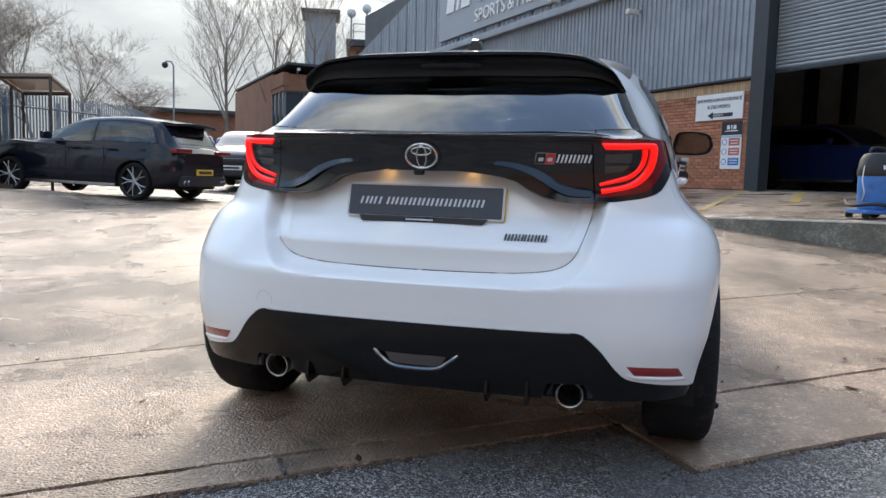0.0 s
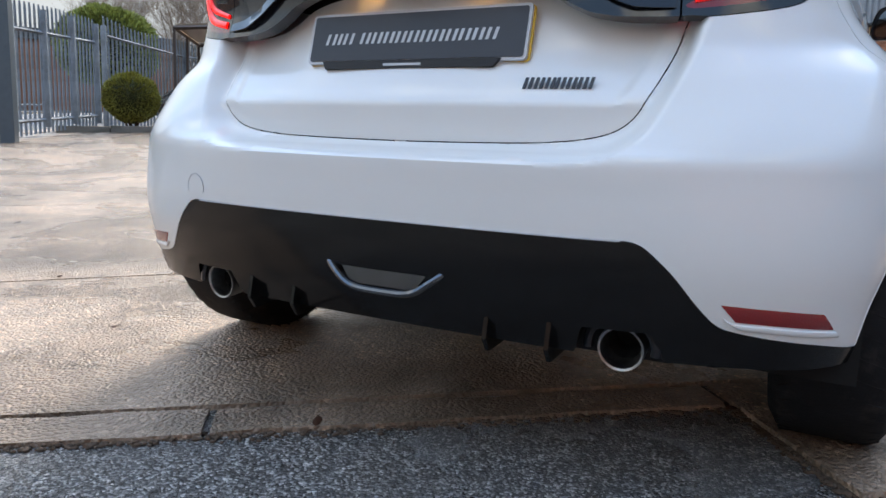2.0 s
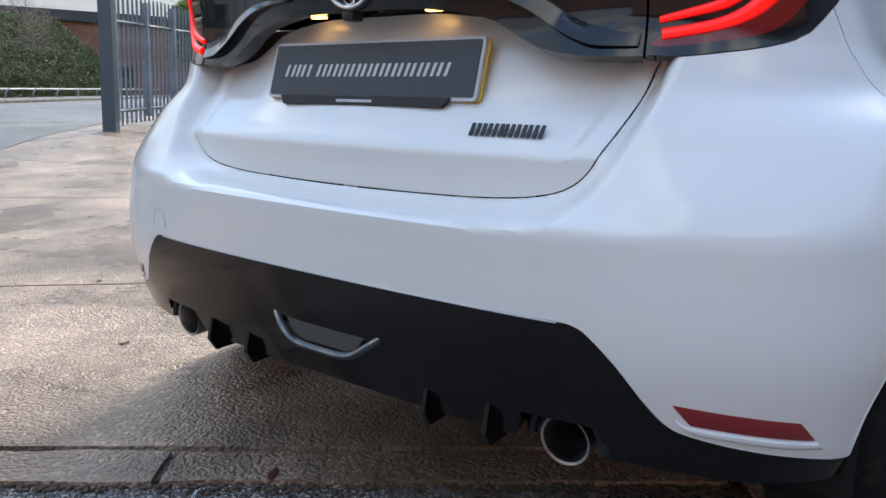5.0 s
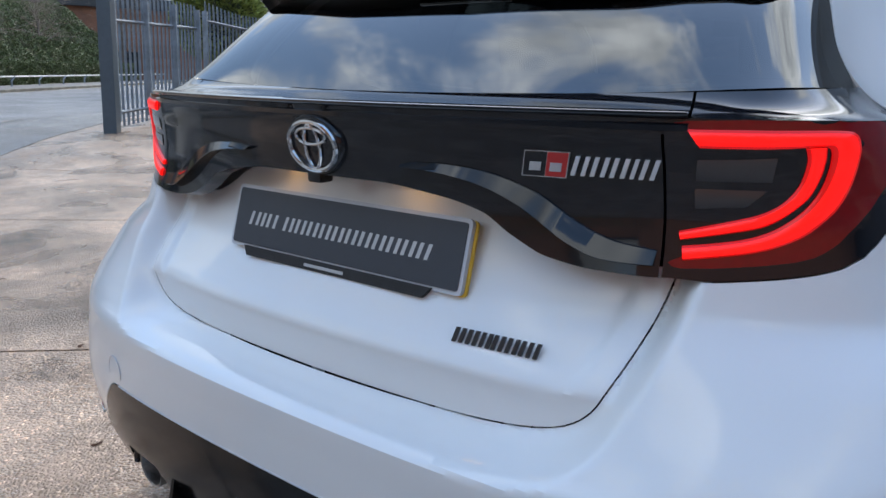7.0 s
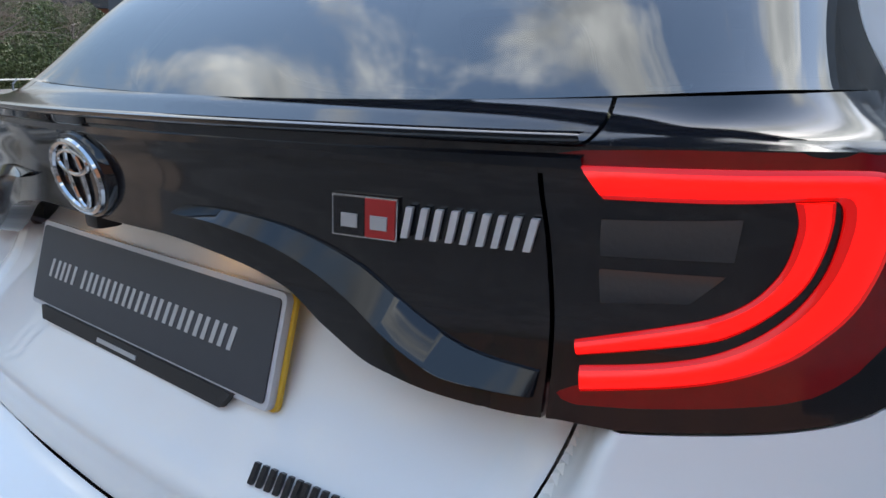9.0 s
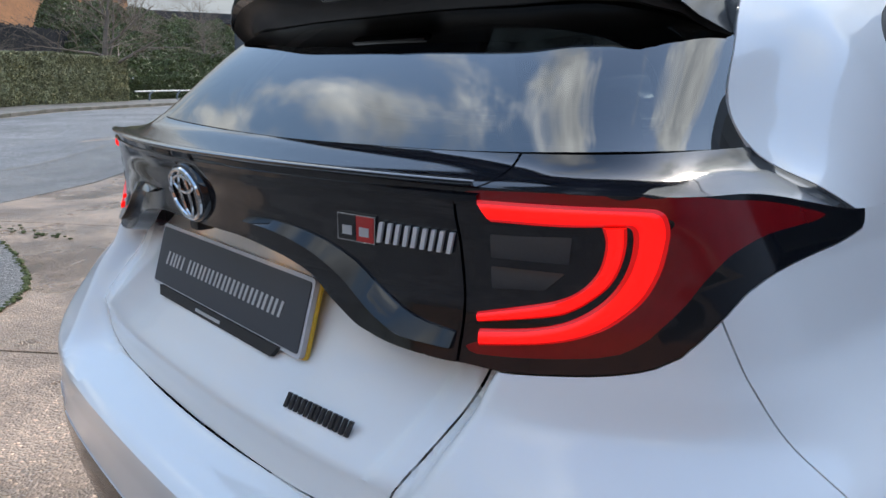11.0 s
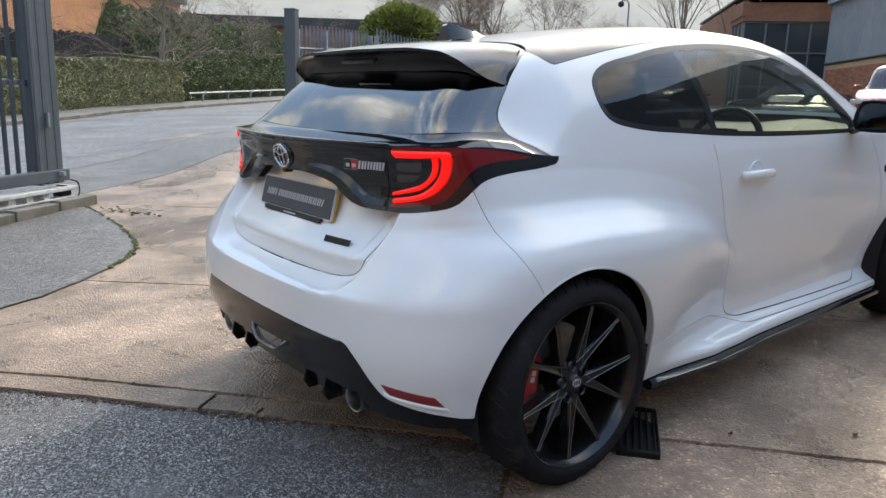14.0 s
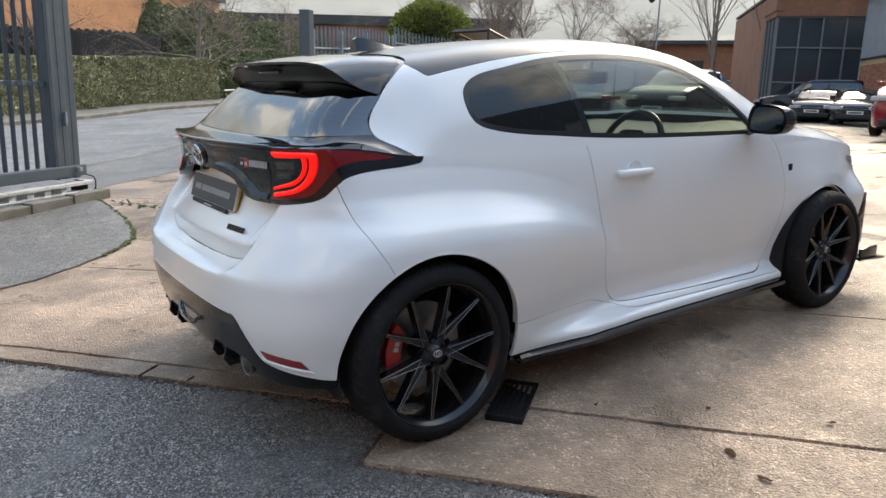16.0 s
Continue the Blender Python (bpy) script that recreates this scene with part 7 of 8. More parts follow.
WIN = smooth_poly([(0.247, 1.188), (0.256, 1.122), (0.31, 1.084), (0.45, 1.058), (0.62, 1.043), (0.82, 1.026), (1.1, 1.010), (1.4, 0.999), (1.7, 0.991), (1.88, 0.988), (1.965, 0.994), (1.955, 1.04), (1.86, 1.125),
                   (1.72, 1.222), (1.58, 1.285), (1.42, 1.330), (1.2, 1.356), (0.95, 1.359), (0.7, 1.343), (0.5, 1.310), (0.345, 1.278), (0.27, 1.236)], 4)
win_f = lambda V: np.where(V[:, 0] > 0.3, poly_sd(V[:, 1], V[:, 2], WIN), -1.0)
UV2, UF2 = cut(UV, UF, -win_f(UV) - 0.0005)
XV, XF = cut(UV, UF, win_f(UV) - 0.0005)
FRV, FRF = cut(XV, XF, 0.019 - win_f(XV))
GV, GF = cut(XV, XF, win_f(XV) - 0.019)
bp = lambda V: V[:, 1] - (0.80 - (V[:, 2] - 1.03) * 0.20)
G1, G1F = cut(GV, GF, -bp(GV) - 0.016)
G2, G2F = cut(GV, GF, bp(GV) - 0.016)
PB, PBF = cut(GV, GF, 0.0165 - np.abs(bp(GV)))
# windscreen and roof
scr_f = lambda V: np.minimum(np.minimum(np.minimum(V[:, 1] - 1.52, 2.43 - V[:, 1]), 0.62 + (V[:, 2] - 1.2) * -0.55 - V[:, 0]) * 1.0, V[:, 2] - 1.03)
CV, CF = cut(UV2, UF2, scr_f(UV2))
UV2, UF2 = cut(UV2, UF2, -scr_f(UV2))
roof_f = lambda V: np.minimum(np.minimum(V[:, 1] - 0.05, 1.50 - V[:, 1]), 0.60 - V[:, 0] - 0.14 * step(0.15, 0.03, V[:, 1]))
QV, QF = cut(UV2, UF2, roof_f(UV2) - 0.001)
UV2, UF2 = cut(UV2, UF2, -roof_f(UV2) - 0.001)
# rear black half: ledge below, glass above, hidden part under the spoiler
glass_low = lambda V: V[:, 2] - 1.067 - 0.011 * np.clip(V[:, 0] / 0.55, 0, 1.2) ** 2
RG, RGF = cut(RV, RF, glass_low(RV))
RL, RLF = cut(RV, RF, -glass_low(RV) - 0.004)
seam = lambda V: V[:, 0] - 0.51 - (-0.34 - V[:, 1]) * 0.28
RS, RSF = cut(RL, RLF, seam(RL) - 0.002)
RL, RLF = cut(RL, RLF, -seam(RL) - 0.002)

panel("bumper", PV, PF, M["white"], car, "glossy white rear bumper", rim=0.03)
panel("tailgate", TV, TF, M["white"], car, rim=0.035)
panel("body_shell", WV, WF_, M["white"], car, rim=0.03)
pair("door", OV, OF, M["white"], car, rim=0.02)
pair("sill", SV, SF, M["white"], car, rim=0.015)
pair("sill_lip", KV, KF, M["gloss"], car, "thin black sill lip", rim=0.05)
panel("upper_body", UV2, UF2, M["white"], car, rim=0.02)
panel("roof", QV, QF, M["carbon"], car, "dark carbon-look roof panel", rim=0.004)
panel("windscreen", CV, CF, M["glass"], car, rim=0)
pair("window_frame", FRV, FRF, M["satin"], car, "black window surround", rim=0.014)
pair("quarter_window", G1, G1F, M["glass_dark"], car, "tinted rear side window", rim=0)
pair("door_window", G2, G2F, M["glass"], car, rim=0)
pair("window_pillar", PB, PBF, M["gloss"], car, rim=0.004)
# one even sweep for the rear glass
gs, gh = RG[:, 1] * 0.75 + RG[:, 2] * 0.66, RG[:, 2] * 0.75 - RG[:, 1] * 0.66
basis = np.stack([RG[:, 0] ** i * (gs - 0.6) ** j for i in (0, 2, 4, 6, 8) for j in (0, 1, 2, 3)], 1)
sweep = basis @ np.linalg.lstsq(basis, gh, rcond=None)[0]
RG = np.stack([RG[:, 0], gs * 0.75 - sweep * 0.66, gs * 0.66 + sweep * 0.75], 1)
panel("rear_window", RG, RGF, M["glass_rear"], car, "dark tinted rear window", rim=0)
panel("tail_ledge", RL, RLF, M["gloss"], car, rim=0.02)
pair("tail_ledge", RS, RSF, M["gloss"], car, rim=0.02)
diffuser = panel("diffuser", DV, DF, M["dgloss"], car, "black rear diffuser", rim=0.06)

def garnish_set(x, z):
    """How far the garnish stands ahead of the bumper's sweep; flush with the lamps at its ends."""
    return 0.3 * (0.85 * rear_g(z) + 0.15 * rear_t(z) - rear_b(z)) * (1 - step(0.34, 0.52, np.abs(x)))


# black band split at the tailgate's edge into garnish and lamp housings
split = lambda V: 0.529 - 0.075 * (V[:, 2] - 0.88) - V[:, 0]
GA, GAF = cut(BV, BF, split(BV) - 0.002)
HA, HAF = cut(BV, BF, -split(BV) - 0.0015)
HA = HA.copy()
hx_ = side_x(np.zeros(len(HA)), HA[:, 2])
HA[:, 1] = np.where(HA[:, 0] < 0.66, rear_b(HA[:, 2]) * tail_k(HA[:, 0], hx_, HA[:, 2]), HA[:, 1])
GA = GA.copy()
GA[:, 1] = rear_b(GA[:, 2]) * tail_k(GA[:, 0], side_x(np.zeros(len(GA)), GA[:, 2]), GA[:, 2]) + garnish_set(GA[:, 0], GA[:, 2])
garnish = panel("tail_garnish", GA, GAF, M["gloss"], car, "gloss black garnish across the tailgate", rim=0.03)

# ---- car: lamps, spoiler, badges, wheels ----
def wrap_pt(w, z, off=0.0):
    """A point of the tail at w = x + y and height z, with its outward normal, moved out by off."""
    X = float(side_x(np.zeros(1), np.array([z]))[0])
    n = float(rear_n(z))
    xf = np.concatenate([np.linspace(0, 0.9, 60), 1 - np.linspace(0.1 ** 0.5, 0, 40)[1:] ** 2])
    x = xf * X
    y = float(rear_b(z)) * tail_k(x, X, np.full(len(x), z))
    ys = np.linspace(0.01, 0.3, 20)
    x, y = np.concatenate([x, side_x(ys, np.full(20, z))]), np.concatenate([y, ys])
    s = x + y
    px, py = np.interp(w, s, x), np.interp(w, s, y)
    tx, ty = np.interp(w + 0.01, s, x) - np.interp(w - 0.01, s, x), np.interp(w + 0.01, s, y) - np.interp(w - 0.01, s, y)
    h = math.hypot(tx, ty) or 1
    return Vector((px + ty / h * off, py - tx / h * off, z)), Vector((ty / h, -tx / h, 0))


def wrap_x(y, z):
    """Half width of the tail at y behind the axle line and height z, just inside the skin."""
    X = float(side_x(np.zeros(1), np.array([z]))[0])
    x = X * (1 - np.linspace(0.6 ** 0.5, 0, 200) ** 2)
    return float(np.interp(y, float(rear_b(z)) * tail_k(x, X, np.full(200, z)), x)) - 0.004


def w_at(x, z):
    X = float(side_x(np.zeros(1), np.array([z]))[0])
    n = float(rear_n(z))
    return x + float(rear_b(z)) * float(tail_k(x, X, z))


def strip(one, two, lift, side=1, sink=0.006, per=6):
    """A moulded patch on the tail's surface between two edges given as (w, z) points."""
    bm = bmesh.new()
    one, two = np.array(fine(one, per)), np.array(fine(two, per))
    rows = []
    for p, q in zip(one, two):
        row = []
        for u, o in ((0, -sink), (0, lift * 0.4), (0.16, lift), (0.5, lift * 1.25), (0.84, lift), (1, lift * 0.4), (1, -sink)):
            c, _ = wrap_pt(*(p + (q - p) * u), o)
            row.append(bm.verts.new((c.x * side, c.y, c.z)))
        rows.append(row)
    for q, r in zip(rows, rows[1:]):
        for k in range(6):
            bm.faces.new((q[k], q[k + 1], r[k + 1], r[k]))
    bm.faces.new(rows[0]); bm.faces.new(rows[-1][::-1])
    return bm


RUBY = [(0.085, 1.0425), (0.344, 1.0465), (0.43, 1.040), (0.519, 1.031), (0.649, 1.006), (0.60, 1.002), (0.505, 1.001), (0.45, 0.992), (0.424, 0.982), (0.395, 0.962), (0.374, 0.942), (0.345, 0.920), (0.318, 0.902), (0.26, 0.884), (0.09, 0.869),
        (0.09, 0.882), (0.258, 0.914), (0.318, 0.952), (0.338, 1.0), (0.33, 1.030), (0.085, 1.031)]
OUT_A = [(0.085, 1.033), (0.20, 1.034), (0.30, 1.035), (0.332, 1.032), (0.343, 1.018), (0.343, 1.0), (0.337, 0.975), (0.322, 0.95), (0.297, 0.929), (0.262, 0.910), (0.20, 0.893), (0.094, 0.879)]
OUT_B = [(0.106, 1.012), (0.20, 1.013), (0.272, 1.0165), (0.292, 1.0155), (0.2975, 1.003), (0.2945, 0.981), (0.283, 0.959), (0.262, 0.939), (0.232, 0.922), (0.196, 0.910), (0.15, 0.902), (0.094, 0.8955)]
INN_A = [(0.2875, 1.016), (0.289, 1.0), (0.2855, 0.981), (0.274, 0.960), (0.252, 0.9425), (0.225, 0.928), (0.192, 0.9185), (0.092, 0.9025)]
INN_B = [(0.256, 1.015), (0.262, 1.0), (0.259, 0.979), (0.249, 0.963), (0.232, 0.949), (0.207, 0.938), (0.175, 0.930), (0.090, 0.9125)]
RUBY = smooth_poly(RUBY, 3)
ruby_f = lambda V: poly_sd(w_of(V), V[:, 2], RUBY)
HR, HRF = cut(HA, HAF, ruby_f(HA))
HA, HAF = cut(HA, HAF, -ruby_f(HA))
housings = pair("tail_light", HA, HAF, M["gloss"], car, "wraparound tail light with lit red light guides", rim=0.025)
for side, housing in zip((1, -1), housings):
    W = HR.copy(); W[:, 0] *= side
    panel("red_lens", W, HRF if side > 0 else [f[::-1] for f in HRF], M["redlens"], housing, "dark red lens wing", rim=0.003, mirror=False)
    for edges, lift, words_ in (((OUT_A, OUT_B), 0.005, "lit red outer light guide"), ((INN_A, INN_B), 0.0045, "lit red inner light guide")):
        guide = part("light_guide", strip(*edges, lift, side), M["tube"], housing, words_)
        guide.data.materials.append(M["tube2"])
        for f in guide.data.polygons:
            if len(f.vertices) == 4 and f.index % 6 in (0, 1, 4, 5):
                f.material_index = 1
    part("reverse_lens", strip([(0.106, 0.998), (0.16, 1.000), (0.218, 1.003)], [(0.108, 0.973), (0.16, 0.974), (0.216, 0.975)], 0.0015, side), M["smoke"], housing, "clear grey lens")
    part("signal_lens", strip([(0.108, 0.964), (0.16, 0.9645), (0.211, 0.965)], [(0.111, 0.940), (0.15, 0.943), (0.184, 0.945)], 0.0015, side), M["smoke"], housing, "clear grey lens")
    part("rear_reflector", strip([(w_at(x, z), z) for x, z in ((0.651, 0.385), (0.70, 0.382), (0.75, 0.378), (0.799, 0.372))], [(w_at(x, z), z) for x, z in ((0.674, 0.356), (0.72, 0.353), (0.77, 0.348), (0.815, 0.342))], 0.002, side),
         M["reflector"], car, "red reflector strip in the bumper")
    part("reflector_bevel", strip([(w_at(x, z), z) for x, z in ((0.655, 0.362), (0.674, 0.353), (0.72, 0.350), (0.77, 0.345), (0.817, 0.339))], [(w_at(x, z), z) for x, z in ((0.668, 0.350), (0.682, 0.342), (0.725, 0.338), (0.775, 0.332), (0.822, 0.327))], 0.004, side),
         M["white"], car, "white bevelled edge under the reflector")

# spoiler
def sect_z(x, y):
    zb = float(belt_z(y))
    X = float(side_x(np.zeros(1), np.array([zb]))[0])
    xs = X * np.linspace(0, 1, 400)
    xb = float(np.interp(y, float(rear_b(zb)) * tail_k(xs, X, np.full(400, zb)), xs)) if y < 0 else float(side_x(np.array([y]), np.array([zb]))[0])
    r = float(step(-0.13, 0.16, y))
    P = PROF2 * (1 - r) + PROF * r
    return zb + (float(top_z(y)) - zb) * float(np.interp(abs(x) / xb, P[::-1, 0], P[::-1, 1]))


def spoiler(top):
    """Roof spoiler: a wing from the roof joint to its trailing edge, drawn in to the pillars at both ends."""
    ta = [0, 0.5, 0.75, 0.87, 0.94, 0.98, 1]
    tx, ty, tz = cubic(ta, [0, 0.30, 0.45, 0.52, 0.56, 0.585, 0.597]), cubic(ta, [-0.262, -0.250, -0.222, -0.200, -0.180, -0.130, -0.070]), cubic(ta, [1.334, 1.331, 1.318, 1.292, 1.265, 1.232, 1.203])
    ja = [0, 0.5, 0.72, 0.80, 0.87, 0.93, 1]
    jx, jy = cubic(ja, [0, 0.30, 0.45, 0.494, 0.532, 0.561, 0.594]), cubic(ja, [0.088, 0.088, 0.092, 0.084, 0.042, 0.004, -0.062])
    bx, by = cubic(ta, [0, 0.30, 0.45, 0.52, 0.555, 0.58, 0.594]), cubic(ta, [-0.190, -0.185, -0.165, -0.145, -0.122, -0.097, -0.066])
    bm = bmesh.new()
    rows = []
    N = 80
    for i in range(N + 1):
        s = -1 + 2 * i / N
        s = math.copysign(abs(s) ** 0.8, s)
        a, g = abs(s), math.copysign(1, s)
        T, J, B = [np.array((float(fx(a)), float(fy(a)), 0.0)) for fx, fy in ((tx, ty), (jx, jy), (bx, by))]
        T[2] = float(tz(a))
        J[2], B[2] = sect_z(J[0], J[1]) + 0.005, sect_z(B[0], B[1]) + 0.002
        T[2] = max(T[2], B[2] + 0.002)
        k = 1 - a ** 6
        pts = [J + np.array((0, 0.012, -0.012)), J]
        for u in (0.25, 0.5, 0.75, 0.92):
            pts.append(J + (T - J) * u + np.array((0, 0, 0.012 * math.sin(math.pi * u) * k)))
        pts += [T, T + np.array((0, 0.002, -0.009 * k)), T + np.array((0, 0.022, -0.016)) * k]
        for u in (0.15, 0.3, 0.45, 0.6, 0.75, 0.88, 1.0):
            q = pts[8]
            pts.append(np.array((q[0] + (B[0] - q[0]) * u, q[1] + (B[1] - q[1]) * (1 - (1 - u) ** 1.7), q[2] + (B[2] - q[2]) * u ** 1.5)))
        pts.append(B + np.array((0, 0.02, -0.01)))
        rows.append([bm.verts.new((p[0] * g, p[1], p[2])) for p in pts])
    for q, r in zip(rows, rows[1:]):
        for k in range(len(q) - 1):
            if (k < 8) == top:
                bm.faces.new((q[k], q[k + 1], r[k + 1], r[k]))
    bmesh.ops.delete(bm, geom=[v for v in bm.verts if not v.link_faces], context="VERTS")
    return bm


sp = part("roof_spoiler", spoiler(True), M["gloss"], car, "gloss black roof spoiler", sharp=28)
part("spoiler_underside", spoiler(False), M["satin"], sp, "satin black underside")
part("brake_lamp", boxbm(0.01, -0.226, 1.297, 0.21, 0.012, 0.020, 0.003, Matrix.Rotation(radians(-50), 4, "X")), M["smoke"], sp, "unlit high brake lamp strip")
# shark fin
bm = bmesh.new()
fin = [(0.16, 0.0), (0.40, 0.0), (0.34, 0.018), (0.265, 0.042), (0.215, 0.058), (0.175, 0.062), (0.163, 0.055)]
for x, k in ((-0.034, 0.0), (-0.012, 1.0), (0.012, 1.0), (0.034, 0.0)):
    for y, z in fin:
        bm.verts.new((x if k == 0 or z > 0 else x * 2.8, y, 1.376 + 0.06 * (y - 0.16) + (z if k else min(z, 0.002))))
bm.verts.ensure_lookup_table()
nf = len(fin)
for a in range(3):
    for k in range(nf):
        bm.faces.new([bm.verts[a * nf + k], bm.verts[a * nf + (k + 1) % nf], bm.verts[(a + 1) * nf + (k + 1) % nf], bm.verts[(a + 1) * nf + k]])
part("aerial_fin", bm, M["gloss"], car, "black shark fin aerial", sharp=50)

# number plate with its holder; the writing is plain bars
def tilt_at(x, y, z, a=-16):
    """Pose of a plate that faces back, leaning: its x to the right, its y up, its z out of the car."""
    return pose(x, y, z, 90 + a, 0, 0)


plate = part("number_plate", prism(bmesh.new(), rounded(0.52, 0.111, 0.008), 0.008), M["plate_edge"], car, "dark dealer plate with silver border", at=tilt_at(0, -0.4845, 0.838))
part("plate_face", prism(bmesh.new(), rounded(0.508, 0.099, 0.005), 0.002), M["plate"], plate, at=Matrix.Translation((0, 0, 0.0078)))
part("plate_backing", prism(bmesh.new(), rounded(0.523, 0.111, 0.008), 0.004), M["plate_yellow"], plate, "yellow plate behind", at=Matrix.Translation((0.0025, -0.001, -0.0045)))
part("plate_holder", prism(bmesh.new(), [(-0.205, -0.069), (0.195, -0.069), (0.21, -0.052), (-0.215, -0.052)], 0.008), M["plastic"], plate, "black plate holder lip", at=Matrix.Translation((0, 0, 0.006)))
part("lettering", prism(bmesh.new(), [(-0.055, -0.064), (0.035, -0.064), (0.035, -0.059), (-0.055, -0.059)], 0.001), M["silver"], plate, "small pale bar", at=Matrix.Translation((0, 0, 0.0141)))


def bars(parent, name, widths, x0, height, gap, slant, material, at, depth=0.003, stroke=0.0):
    """A row of plain slanted bars the size of letters; with a stroke, each is a pair of thin bars."""
    x = x0
    for wd in widths:
        if wd > 0:
            o = slant * height
            for a, b in ((0, wd),) if not stroke or wd < stroke * 2.2 else ((0, stroke), (wd - stroke, wd)):
                part(name, prism(bmesh.new(), [(x + a, 0), (x + b, 0), (x + b + o, height), (x + a + o, height)], depth), material, parent, at=at, smooth=False)
        x += abs(wd) + gap


bars(plate, "lettering", [0.024, 0.007, 0.024, -0.006] + [0.0225] * 11, -0.217, 0.024, 0.0072, 0.25, M["silver"], Matrix.Translation((0, -0.014, 0.0098)), 0.0006, 0.0068)

# badges on garnish and tailgate
def gy_at(x, z):
    X = float(side_x(np.zeros(1), np.array([z]))[0])
    k = float(tail_k(x, X, z))
    return float(rear_b(z)) * k + float(garnish_set(x, z))


def on_garnish(x, z, off=0.0):
    """Pose of a badge that lies on the garnish: its x to the right, its y up, its z out of the car."""
    up = Vector((0, gy_at(x, z + 0.02) - gy_at(x, z - 0.02), 0.04)).normalized()
    right = Vector((0.06, gy_at(x + 0.03, z) - gy_at(x - 0.03, z), 0)).normalized()
    out = right.cross(up).normalized()
    up = out.cross(right)
    p = Vector((x, gy_at(x, z), z)) + out * off
    return Matrix(((right.x, up.x, out.x, p.x), (right.y, up.y, out.y, p.y), (right.z, up.z, out.z, p.z), (0, 0, 0, 1)))


badge = put("emblem", None, car, on_garnish(0.004, 0.986, 0.001), "plain chrome oval badge")
for rx, ry, ox, oy, r in ((0.050, 0.038, 0, 0, 0.0042), (0.0155, 0.034, 0, -0.001, 0.0028), (0.032, 0.0125, 0, 0.0155, 0.0028)):
    bm = bmesh.new()
    tube(bm, [(ox + rx * math.cos(a), oy + ry * math.sin(a), 0.009) for a in np.linspace(0, 2 * math.pi, 49)], r, 8, cap=False)
    part("badge_ring", bm, M["chrome"], badge)
bm = bmesh.new()
revolve(bm, [(-0.012, 0.062), (0.002, 0.060), (0.0065, 0.0565), (0.0075, 0.053), (0.006, 0.0005)], "Z", 48, Matrix.Diagonal((1, 0.80, 1, 1)))
part("badge_back", bm, M["gloss"], badge, "raised gloss black badge seat")
part("reversing_camera", boxbm(-0.012, gy_at(0, 0.94) + 0.014, 0.934, 0.030, 0.03, 0.020, 0.006), M["satin"], car, "small black reversing camera")
bx, bz = 0.380, 0.984
face = on_garnish(bx, bz, 0.001)
gb = part("model_badge", prism(bmesh.new(), [(-0.032, -0.017), (0.028, -0.017), (0.033, 0.017), (-0.027, 0.017)], 0.003), M["chrome"], car, "small black and red plain badge", at=face)
part("badge_field", prism(bmesh.new(), [(-0.0298, -0.0155), (-0.001, -0.0155), (0.003, 0.0155), (-0.0258, 0.0155)], 0.001), M["gloss"], gb, at=Matrix.Translation((0, 0, 0.0029)))
part("badge_field", prism(bmesh.new(), [(0.0, -0.0155), (0.0265, -0.0155), (0.031, 0.0155), (0.004, 0.0155)], 0.001), M["red"], gb, "red half", at=Matrix.Translation((0, 0, 0.0029)))
bars(gb, "lettering", [0.015, 0.015], -0.021, 0.011, 0.012, 0.15, M["silver"], Matrix.Translation((0, -0.0085, 0.004)), 0.001)
nb = put("name_badge", None, car, on_garnish(0.474, 0.982, 0.001) @ Matrix.Translation((-0.063, -0.010, 0)), "row of plain chrome bars")
bars(nb, "lettering", [0.018, 0.018, 0.018, 0.005, 0.018], 0.0, 0.024, 0.0060, 0.28, M["badge"], Matrix.Translation((0, 0, 0)), 0.004, 0.0055)
tb = put("variant_badge", None, car, pose(0.256, float(rear_y(np.array([0.32]), np.array([0.737]))[0]) - 0.010, 0.732, 72, 0, 6), "row of plain dark bars")
bars(tb, "lettering", [0.016, 0.016, 0.005, 0.014, 0.016, 0.015, 0.016], 0.012, 0.021, 0.005, 0.25, M["letter_dark"], Matrix.Translation((0, 0, 0)), 0.004, 0.0056)
for x in (-0.135, 0.15):
    part("plate_lamp", boxbm(x, -0.478, 0.9395, 0.030, 0.016, 0.004, 0.001), M["lamp_warm"], car, "lit warm plate lamp")
# upswept strakes beside the plate recess, part of the garnish
for side in (1, -1):
    bm = bmesh.new()
    path = fine([(0.17, 0.968), (0.23, 0.968), (0.30, 0.958), (0.36, 0.936), (0.41, 0.906), (0.45, 0.888), (0.48, 0.882), (0.522, 0.879)])
    rows = []
    for i, (x, z) in enumerate(path):
        a, b = path[max(i - 1, 0)], path[min(i + 1, len(path) - 1)]
        dx, dz = b[0] - a[0], b[1] - a[1]
        h = math.hypot(dx, dz)
        nx, nz = -dz / h, dx / h
        wd = 0.005 + 0.021 * min(i / 22, 1) - 0.008 * max(i - 36, 0) / 13
        fade = 1 - max(i - 30, 0) / 25
        row = []
        for u, o in ((0.5, -0.004), (0.5, 0.0005), (0.46, 0.003), (-0.46, 0.003 + 0.011 * fade), (-0.5, 0.002 + 0.011 * fade), (-0.5, -0.004)):
            xx, zz = x + nx * wd * u, z + nz * wd * u
            row.append(bm.verts.new((xx * side, gy_at(min(xx, 0.56), zz) - o, zz)))
        rows.append(row)
    for q, r in zip(rows, rows[1:]):
        for k in range(5):
            bm.faces.new((q[k], q[k + 1], r[k + 1], r[k]))
    bm.faces.new(rows[0]); bm.faces.new(rows[-1][::-1])
    part("strake", bm, M["gloss"], garnish, "curved gloss black ridge")
# lip along the top of the garnish
bm = bmesh.new()
rows = []
